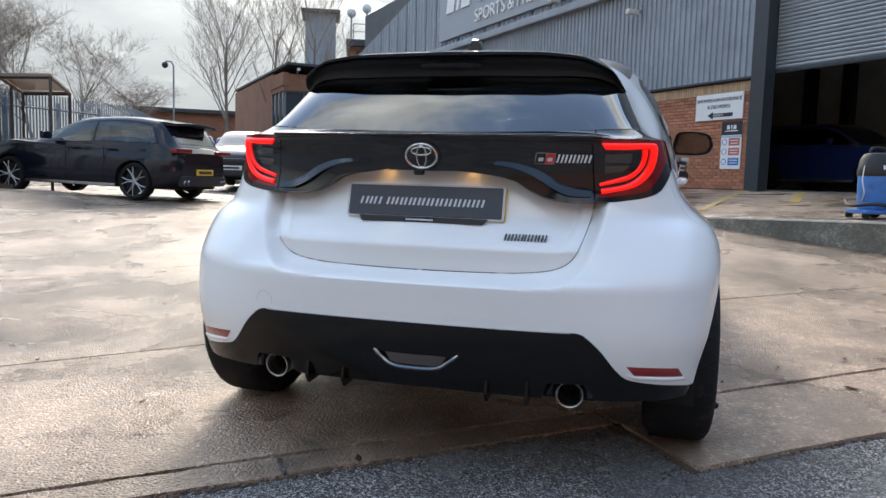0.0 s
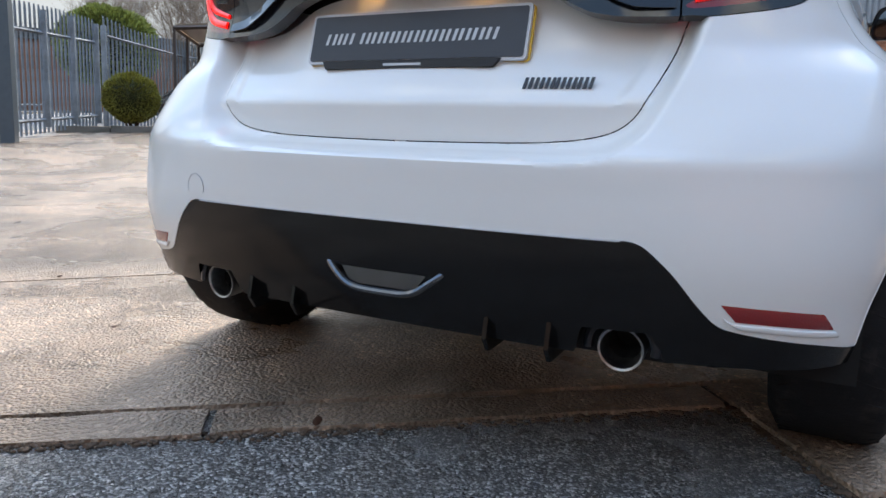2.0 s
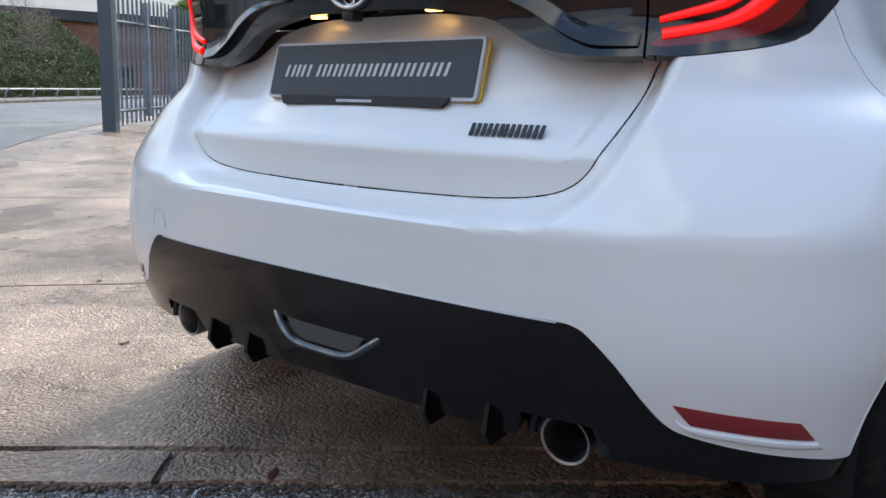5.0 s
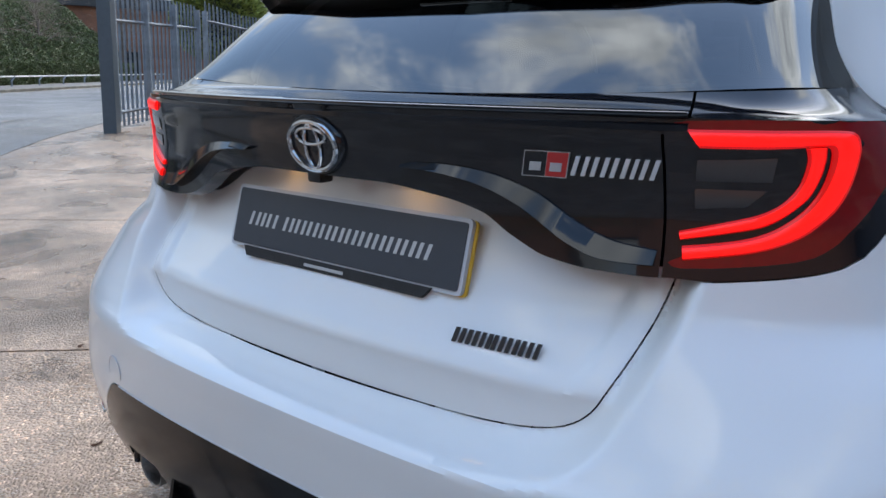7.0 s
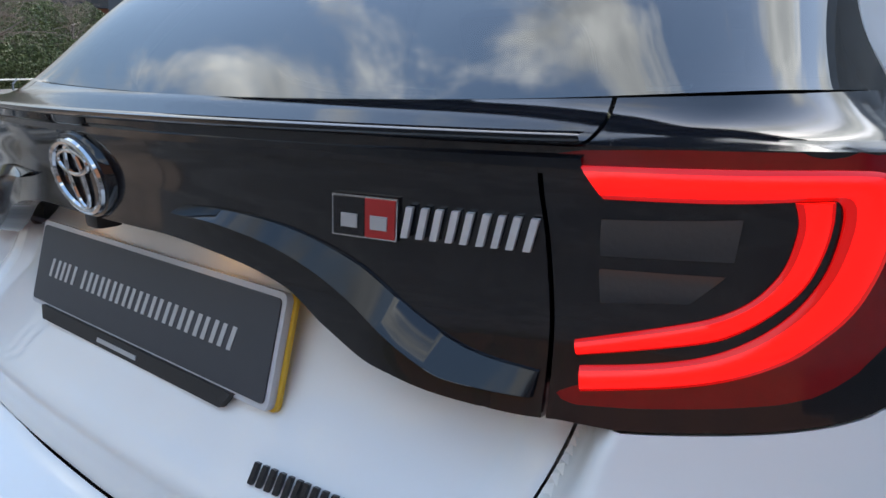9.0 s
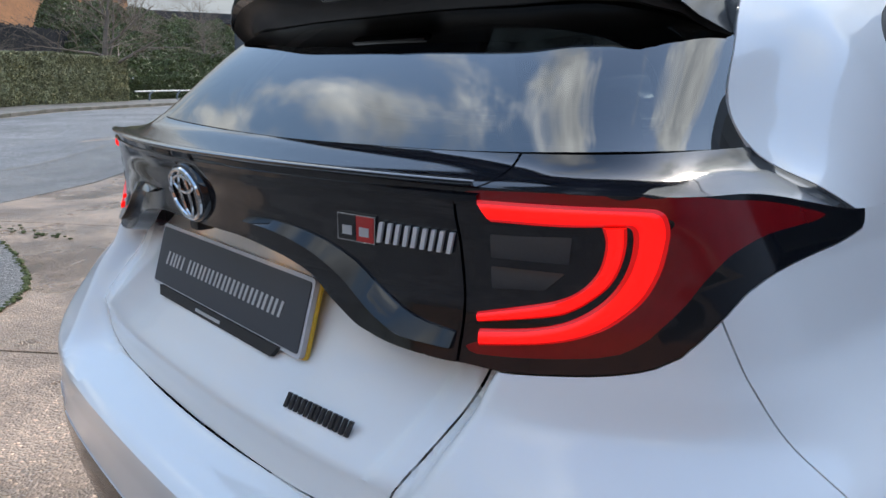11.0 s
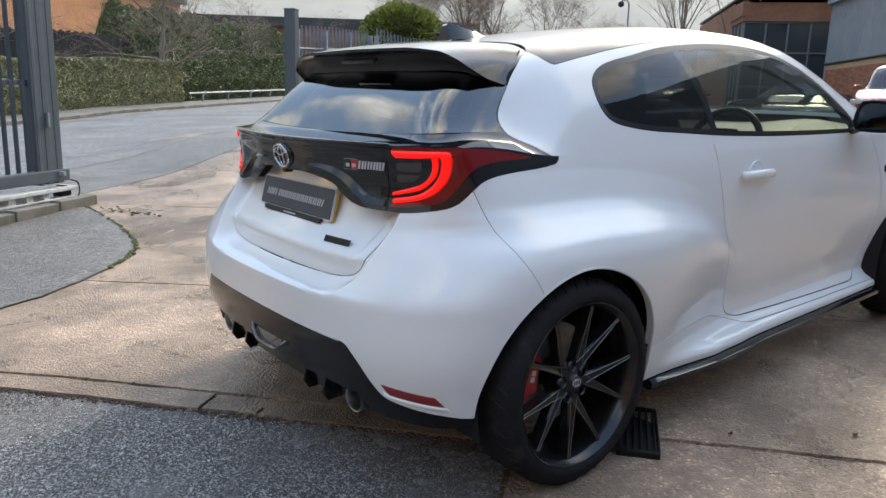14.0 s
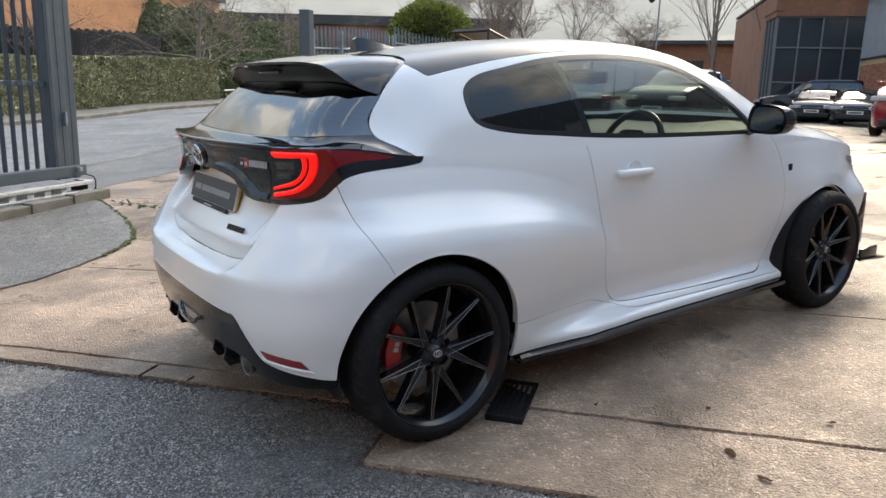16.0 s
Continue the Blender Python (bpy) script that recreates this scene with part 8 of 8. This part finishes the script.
for i in range(61):
    x = -0.545 + 1.09 * i / 60
    y = gy_at(x, 1.045) - 0.004
    rows.append([bm.verts.new(p) for p in ((x, y + 0.022, 1.052), (x, y - 0.001, 1.0550), (x, y - 0.006, 1.0525), (x, y - 0.004, 1.0480), (x, y + 0.004, 1.0445), (x, y + 0.005, 1.0405), (x, y - 0.001, 1.0375), (x, y + 0.002, 1.0305), (x, y + 0.022, 1.028))])
for q, r in zip(rows, rows[1:]):
    for k in range(8):
        bm.faces.new((q[k], q[k + 1], r[k + 1], r[k]))
part("tail_lip", bm, M["gloss"], garnish, "double ridge along the top of the garnish", sharp=50)

# exhausts, fog lamp, fins, tow cap
for side in (1, -1):
    bm = bmesh.new()
    revolve(bm, [(0.16, 0.040), (0.16, 0.043), (0.0, 0.047), (-0.006, 0.0455), (-0.004, 0.041), (0.02, 0.036), (0.13, 0.034), (0.13, 0.0005)], "Y", 40)
    ex = part("exhaust_tip", bm, M["steel"], car, "round steel exhaust tip", at=pose(side * 0.486 + 0.004, -0.576, 0.281, 3, 0, side * 3) @ Matrix.Scale(0.9, 4))
    bm = bmesh.new()
    tube(bm, [(0.061 * math.cos(a), 0.004, 0.061 * math.sin(a)) for a in np.linspace(-0.1, math.pi + 0.1, 25)], 0.010, 8)
    part("exhaust_shroud", bm, M["gloss"], car, "gloss black shroud over the exhaust", at=pose(side * 0.486 + 0.004, -0.576, 0.281))
    bm = bmesh.new()
    revolve(bm, [(0.040, 0.0346), (0.12, 0.0330), (0.12, 0.0005)], "Y", 32)
    part("exhaust_bore", bm, M["dark"], ex)
for x in (-0.36, -0.235, 0.235, 0.36):
    part("diffuser_fin", prism(bmesh.new(), [(-0.60, 0.345), (-0.618, 0.268), (-0.60, 0.240), (-0.45, 0.245), (-0.45, 0.345)], 0.009, Matrix(((0, 0, 1, x), (1, 0, 0, 0), (0, 1, 0, 0), (0, 0, 0, 1)))), M["dgloss"], diffuser)
y = -0.624
bm = bmesh.new()
tube(bm, [(x, float(rear_y(np.array([x]), np.array([0.4815]))[0]) - 0.0008, 0.4815) for x in np.linspace(-0.49, 0.49, 60)], 0.0014, 5)
part("diffuser_trim", bm, M["plate_edge"], diffuser, "thin pale line along the top of the diffuser")
fog = part("fog_lamp", prism(bmesh.new(), [(-0.10, 0.016), (0.10, 0.016), (0.082, -0.008), (0.06, -0.016), (-0.06, -0.016), (-0.082, -0.008)], 0.010), M["smoke"], car, "clear grey fog and reverse lamp", at=pose(0.02, y, 0.360, 82, 0, 0))
bm = bmesh.new()
tube(bm, fine([(-0.135, 0.022, 0.006), (-0.112, 0.004, 0.014), (-0.082, -0.017, 0.016), (-0.05, -0.025, 0.016), (0, -0.026, 0.017), (0.05, -0.025, 0.016), (0.082, -0.017, 0.016), (0.112, 0.004, 0.014), (0.135, 0.022, 0.006)], 4), 0.0072, 8)
part("lamp_bezel", bm, M["bezel"], fog, "shiny dark curved bezel")
bm = bmesh.new()
cy = float(rear_y(np.array([-0.50]), np.array([0.512]))[0])
tube(bm, [(0.03 * math.cos(a), 0.03 * math.sin(a) if math.sin(a) > -0.4 else -0.012, 0) for a in np.linspace(-0.4, math.pi + 0.4, 24)], 0.0011, 5)
part("tow_cap", bm, M["plate_edge"], car, "round tow eye cap seam", at=pose(-0.50, cy - 0.0005, 0.512, 90, 0, -10))

# rolled edges of the wheel arches
for yy, rad, a0, a1 in ((WR, 0.375, -0.12, math.pi + 0.02), (WF, 0.362, 0.05, math.pi + 0.1)):
    for side in (1, -1):
        bm = bmesh.new()
        pts = []
        for a in np.linspace(a0, a1, 60):
            y, z = yy + (rad + 0.001) * math.cos(a), 0.312 + (rad + 0.001) * math.sin(a)
            pts.append((side * (float(side_x(np.array([y]), np.array([z]))[0]) - 0.004) if y > 0 or yy > 1 else side * wrap_x(y, z), y, z))
        tube(bm, pts, 0.0055, 6)
        part("arch_edge", bm, M["white"], car)

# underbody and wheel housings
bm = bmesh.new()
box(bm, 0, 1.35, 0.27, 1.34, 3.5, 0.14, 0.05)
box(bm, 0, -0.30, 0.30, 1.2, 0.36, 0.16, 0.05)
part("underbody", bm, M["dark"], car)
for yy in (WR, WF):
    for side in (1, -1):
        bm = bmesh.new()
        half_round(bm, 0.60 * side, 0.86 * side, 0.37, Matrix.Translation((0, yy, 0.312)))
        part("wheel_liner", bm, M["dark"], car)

# side skirts: a thin blade under each sill
for side in (1, -1):
    bm = bmesh.new()
    rows = []
    for y in np.linspace(0.37, 2.22, 60):
        x0 = float(side_x(np.array([y]), np.array([0.235]))[0])
        e = float(step(0.37, 0.55, y))
        rows.append([bm.verts.new((side * (x0 + dx), y, z)) for dx, z in ((-0.10, 0.214), (0.006, 0.214), (0.016 + 0.012 * e, 0.204), (0.016 + 0.012 * e, 0.186), (0.006, 0.180), (-0.10, 0.184))])
    for q, r in zip(rows, rows[1:]):
        for k in range(5):
            bm.faces.new((q[k], q[k + 1], r[k + 1], r[k]))
    bm.faces.new(rows[0]); bm.faces.new(rows[-1][::-1])
    part("side_skirt", bm, M["gloss"], car, "black side skirt blade")

# wheels
def wheel(at, group):
    wh = put("wheel", None, car, at, "matt black multi-spoke alloy wheel")
    bm = bmesh.new()
    revolve(bm, [(-0.19, 0.243), (-0.188, 0.287), (-0.171, 0.315), (-0.155, 0.323), (-0.13, 0.3262), (-0.025, 0.3262), (0.000, 0.3235), (0.019, 0.315), (0.031, 0.299), (0.036, 0.283), (0.036, 0.273), (0.031, 0.264), (0.02, 0.256)], "X", 96)
    tyre = part("tyre", bm, M["rubber"], wh, "black low-profile tyre", sharp=60)
    bm = bmesh.new()
    for k in range(44):
        a = 2 * math.pi * k / 44
        m = Matrix.Rotation(a, 4, "X")
        for x0, x1, sk in ((-0.040, 0.004, 0.05), (-0.165, -0.115, -0.05)):
            tube(bm, [m @ Vector((x0, 0, 0.3245)), m @ (Matrix.Rotation(sk, 4, "X") @ Vector((x1, 0, 0.3217))), m @ (Matrix.Rotation(sk * 1.6, 4, "X") @ Vector((x1 + 0.017, 0, 0.313)))], 0.0030, 4)
    part("tread_block", bm, M["rubber"], tyre, kind="stuff")
    bm = bmesh.new()
    revolve(bm, [(-0.165, 0.254), (-0.155, 0.243), (-0.03, 0.234), (-0.008, 0.236), (0.004, 0.241), (0.016, 0.245), (0.022, 0.253), (0.028, 0.2555), (0.030, 0.260), (0.026, 0.263), (0.016, 0.260)], "X", 96)
    part("rim", bm, M["alloy"], wh, sharp=50)
    bm = bmesh.new()
    revolve(bm, [(-0.004, 0.0005), (-0.004, 0.024), (-0.010, 0.030), (-0.020, 0.052), (-0.05, 0.062), (-0.09, 0.06)], "X", 40)
    part("hub", bm, M["alloy"], wh)
    bm = bmesh.new()
    revolve(bm, [(-0.0005, 0.0005), (-0.0005, 0.021), (-0.004, 0.024)], "X", 32)
    cap = part("hub_cap", bm, M["gloss"], wh, "plain black hub cap with a pale ring")
    for rx, ry in ((0.017, 0.012), (0.006, 0.0105)):
        bm = bmesh.new()
        tube(bm, [(0.0008, rx * math.cos(a), ry * math.sin(a)) for a in np.linspace(0, 2 * math.pi, 33)], 0.0013, 5, cap=False)
        part("cap_ring", bm, M["silver"], cap)
    for k in range(5):
        m = Matrix.Rotation(2 * math.pi * k / 5 + 0.25, 4, "X")
        bm = bmesh.new()
        revolve(bm, [(-0.034, 0.0005), (-0.034, 0.010), (-0.014, 0.012), (-0.009, 0.016), (-0.016, 0.020)], "X", 16, m @ Matrix.Translation((0, 0, 0.052)))
        part("wheel_nut", bm, M["gloss"], wh)
        for s in (-1, 1):
            ms = m @ Matrix.Rotation(s * 0.30 + 0.628, 4, "X")
            bm = bmesh.new()
            rows = []
            for u in np.linspace(0, 1, 9):
                r = 0.030 + 0.216 * u
                hw = 0.0150 * (1 - u) ** 1.2 + 0.0056
                lift = -0.018 + 0.030 * u ** 1.5 + 0.004 * math.sin(math.pi * u)
                off = s * 0.018 * (1 - u)
                rows.append([bm.verts.new(ms @ Vector((x, off + yy, r))) for x, yy in ((lift - 0.040, -hw * 0.8), (lift - 0.007, -hw), (lift, -hw * 0.72), (lift - 0.006 * (1 - u), 0), (lift, hw * 0.72), (lift - 0.007, hw), (lift - 0.040, hw * 0.8))])
            for q, r_ in zip(rows, rows[1:]):
                for i in range(6):
                    bm.faces.new((q[i], q[i + 1], r_[i + 1], r_[i]))
            bm.faces.new(rows[-1][::-1])
            sk = part("spoke", bm, M["alloy"], wh, sharp=25)
            bm = bmesh.new()
            for g in (-1, 1):
                tube(bm, [ms @ Vector((-0.0175 + 0.030 * u ** 1.5 + 0.004 * math.sin(math.pi * u), s * 0.018 * (1 - u) + g * 0.74 * (0.0150 * (1 - u) ** 1.2 + 0.0056), 0.030 + 0.216 * u)) for u in np.linspace(0.12, 0.98, 7)], 0.0011, 4)
            part("spoke_edge", bm, M["disc"], sk, "bright machined edge")
    bm = bmesh.new()
    revolve(bm, [(-0.13, 0.06), (-0.105, 0.06), (-0.105, 0.165), (-0.13, 0.165)], "X", 48)
    part("brake_disc", bm, M["disc"], wh, sharp=30)
    return wh


def caliper(at):
    c = put("brake_caliper", None, car, at, "red brake caliper")
    bm = bmesh.new()
    pts = [(0.182 * math.cos(a), 0.182 * math.sin(a)) for a in np.linspace(-0.47, 0.47, 12)] + [(0.122 * math.cos(a), 0.122 * math.sin(a)) for a in np.linspace(0.42, -0.42, 12)]
    prism(bm, pts, 0.045)
    bmesh.ops.bevel(bm, geom=list(bm.edges), offset=0.006, segments=2, affect="EDGES")
    part("caliper_body", bm, M["red"], c)
    bars(c, "lettering", [0.016, 0.016], -0.018, 0.018, 0.004, 0.0, M["silver"], Matrix.Translation((0.152, 0.0, 0.0455)) @ Matrix.Rotation(radians(90), 4, "Z"), 0.0012)
    return c


for yy in (WR, WF):
    wheel(pose(0.897, yy, WB_Z, -6 if yy < 1 else 31), "")
    wheel(pose(-0.897, yy, WB_Z, -20, 0, 180), "")
    caliper(Matrix.Translation((0.80, yy, WB_Z)) @ Matrix(((0, 0, 1, 0), (-1, 0, 0, 0), (0, 1, 0, 0), (0, 0, 0, 1))) @ Matrix.Rotation(radians(16), 4, "Z"))

# mirrors, handles, small side badges
for side in (1, -1):
    mi = put("door_mirror", None, car, pose(side * 0.942, 1.875, 1.064, -1, 0, side * -10), "gloss black door mirror")
    bm = bmesh.new()
    pts = smooth_poly([(-0.115, -0.055), (-0.10, 0.045), (-0.05, 0.068), (0.06, 0.060), (0.10, 0.03), (0.108, -0.02), (0.07, -0.065), (-0.05, -0.070)], 4)
    rows = []
    for y, k in ((-0.045, 0.95), (-0.05, 0.99), (-0.035, 1.0), (0.0, 0.98), (0.035, 0.86), (0.058, 0.6), (0.066, 0.25)):
        rows.append([bm.verts.new((x * k * side, y, z * k)) for x, z in pts])
    for q, r in zip(rows, rows[1:]):
        for i in range(len(pts)):
            j = (i + 1) % len(pts)
            bm.faces.new((q[i], q[j], r[j], r[i]))
    bm.faces.new(rows[-1]); bm.faces.new(rows[0][::-1])
    part("mirror_housing", bm, M["gloss"], mi)
    bm = bmesh.new()
    bm.faces.new([bm.verts.new((x * 0.83 * side, -0.047, z * 0.80)) for x, z in pts])
    part("mirror_glass", bm, M["mirror"], mi, "mirror glass", smooth=False)
    bm = bmesh.new()
    tube(bm, [(-0.10 * side, -0.01, -0.05), (-0.15 * side, -0.0, -0.075), (-0.19 * side, 0.0, -0.085)], [0.03, 0.022, 0.026], 10, flat=0.6)
    part("mirror_foot", bm, M["satin"], mi)
    hx = float(side_x(np.array([1.04]), np.array([0.872]))[0])
    dh = put("door_handle", None, car, pose(side * hx, 1.04, 0.872, 0, 0, 0 if side > 0 else 180), "body-coloured white door handle")
    bm = bmesh.new()
    tube(bm, fine([(0.006, -0.105, 0.0), (0.022, -0.09, 0.001), (0.031, -0.04, 0.002), (0.033, 0.02, 0.002), (0.028, 0.07, 0.0), (0.006, 0.105, -0.002)], 3), [0.012] + [0.0145] * 13 + [0.012, 0.009], 10, flat=1.15)
    part("grip", bm, M["white"], dh)
    bm = bmesh.new()
    revolve(bm, [(-0.012, 0.0005), (-0.008, 0.03), (0.0015, 0.047), (0.0018, 0.049), (-0.004, 0.05)], "X", 32)
    part("recess", bm, M["white"], dh)
    bm = bmesh.new()
    revolve(bm, [(0.0365, 0.0005), (0.0365, 0.006), (0.030, 0.0065)], "X", 16, Matrix.Translation((0.0, -0.068, 0.001)))
    part("keyhole", bm, M["satin"], dh)
    fx_ = float(side_x(np.array([2.262]), np.array([0.797]))[0])
    part("fender_badge", boxbm(side * (fx_ + 0.001), 2.262, 0.797, 0.006, 0.032, 0.036, 0.002), M["gloss"], car, "small black square badge")
    # front corner: headlamp, splitter wing
    bm = bmesh.new()
    rows = []
    for yy in np.linspace(2.92, 3.28, 12):
        k = (yy - 2.92) / 0.36
        zc, hh = 0.800 - 0.095 * k, 0.012 + 0.05 * k
        row = []
        for u in np.linspace(-1, 1, 6):
            zz = zc + hh * u
            row.append(bm.verts.new((side * (float(side_x(np.array([yy]), np.array([zz]))[0]) + 0.004), yy, zz)))
        rows.append(row)
    for q, r in zip(rows, rows[1:]):
        for k in range(5):
            bm.faces.new((q[k], q[k + 1], r[k + 1], r[k]))
    part("headlamp", bm, M["headlamp"], car, "clear headlamp")
    bm = bmesh.new()
    box(bm, side * 0.83, 3.10, 0.20, 0.17, 0.30, 0.014, 0.004, Matrix.Rotation(radians(-5), 4, "X"))
    box(bm, side * 0.90, 3.06, 0.235, 0.012, 0.20, 0.075, 0.004)
    part("front_splitter", bm, M["gloss"], car, "gloss black front splitter wing")
    gx0 = float(side_x(np.array([3.02]), np.array([0.45]))[0])
    part("bumper_gill", boxbm(side * (gx0 - 0.004), 3.02, 0.44, 0.03, 0.12, 0.30, 0.008), M["gloss"], car, "black side gill of the front bumper")

# cabin: lining, dashboard, wheel, seats
LIN = UV2.copy(); LIN[:, :3] = LIN[:, :3] * np.array([0.965, 1, 1]) - np.array([0, 0, 0.02])
panel("headlining", LIN[:, :3], UF2, M["seatgrey"], car, rim=0)
LQ = QV.copy(); LQ[:, 2] -= 0.035
panel("headlining", LQ, QF, M["seatgrey"], car, rim=0)
bm = bmesh.new()
box(bm, 0, 1.0, 0.32, 1.4, 2.2, 0.04)
for side in (1, -1):
    box(bm, side * 0.72, 1.3, 0.66, 0.05, 1.5, 0.58, 0.02)
part("cabin_floor", bm, M["seat"], car)
bm = bmesh.new()
rows = []
for x in np.linspace(-0.70, 0.70, 20):
    hump = 0.03 * math.exp(-((x - 0.37) / 0.2) ** 2)
    rows.append([bm.verts.new((x, y, z + hump)) for y, z in ((1.62, 0.62), (1.58, 0.80), (1.60, 0.90), (1.68, 0.945), (1.85, 0.955), (2.1, 0.965), (2.38, 0.985))])
for q, r in zip(rows, rows[1:]):
    for k in range(6):
        bm.faces.new((q[k], q[k + 1], r[k + 1], r[k]))
part("dashboard", bm, M["seatgrey"], car)
sw = put("steering_wheel", None, car, pose(0.38, 1.53, 0.920, 66, 0, 0), "black three-spoke steering wheel")
bm = bmesh.new()
tube(bm, [(0.18 * math.cos(a), 0.18 * math.sin(a), 0) for a in np.linspace(0, 2 * math.pi, 41)], 0.016, 10, cap=False)
part("wheel_ring", bm, M["satin"], sw)
bm = bmesh.new()
prism(bm, rounded(0.19, 0.16, 0.05), 0.05, Matrix.Translation((0, 0, -0.03)))
for a in (0, 180, 270):
    tube(bm, [(0.06 * math.cos(radians(a)), 0.06 * math.sin(radians(a)), -0.01), (0.17 * math.cos(radians(a)), 0.17 * math.sin(radians(a)), 0)], 0.014, 8)
part("wheel_boss", bm, M["satin"], sw)


def seat(x, y, w, back=0.60):
    s = put("seat", None, car, pose(x, y, 0.34), "black sports seat")
    bm = bmesh.new()
    box(bm, 0, 0.18, 0.10, w, 0.52, 0.16, 0.04)
    for k in (-1, 1):
        box(bm, k * w * 0.46, 0.18, 0.16, 0.08, 0.48, 0.14, 0.035)
    part("cushion", bm, M["seat"], s)
    bm = bmesh.new()
    rot = Matrix.Rotation(radians(16), 4, "X")
    box(bm, 0, -0.12, 0.16 + back / 2, w, 0.13, back, 0.05, rot)
    for k in (-1, 1):
        box(bm, k * w * 0.45, -0.08, 0.16 + back * 0.45, 0.08, 0.17, back * 0.75, 0.035, rot)
    part("backrest", bm, M["seat"], s)
    bm = boxbm(0, -0.235, 0.225 + back, 0.26, 0.09, 0.17, 0.04, rot)
    part("head_restraint", bm, M["seat"], s)


seat(0.37, 0.98, 0.50); seat(-0.37, 0.98, 0.50)
bm = bmesh.new()
box(bm, 0, 0.40, 0.52, 1.2, 0.42, 0.18, 0.05); box(bm, 0, 0.20, 0.78, 1.18, 0.14, 0.50, 0.05, Matrix.Rotation(radians(14), 4, "X"))
part("rear_bench", bm, M["seat"], car)
part("room_mirror", boxbm(0.0, 1.62, 1.26, 0.24, 0.03, 0.065, 0.02), M["satin"], car, "black interior mirror")
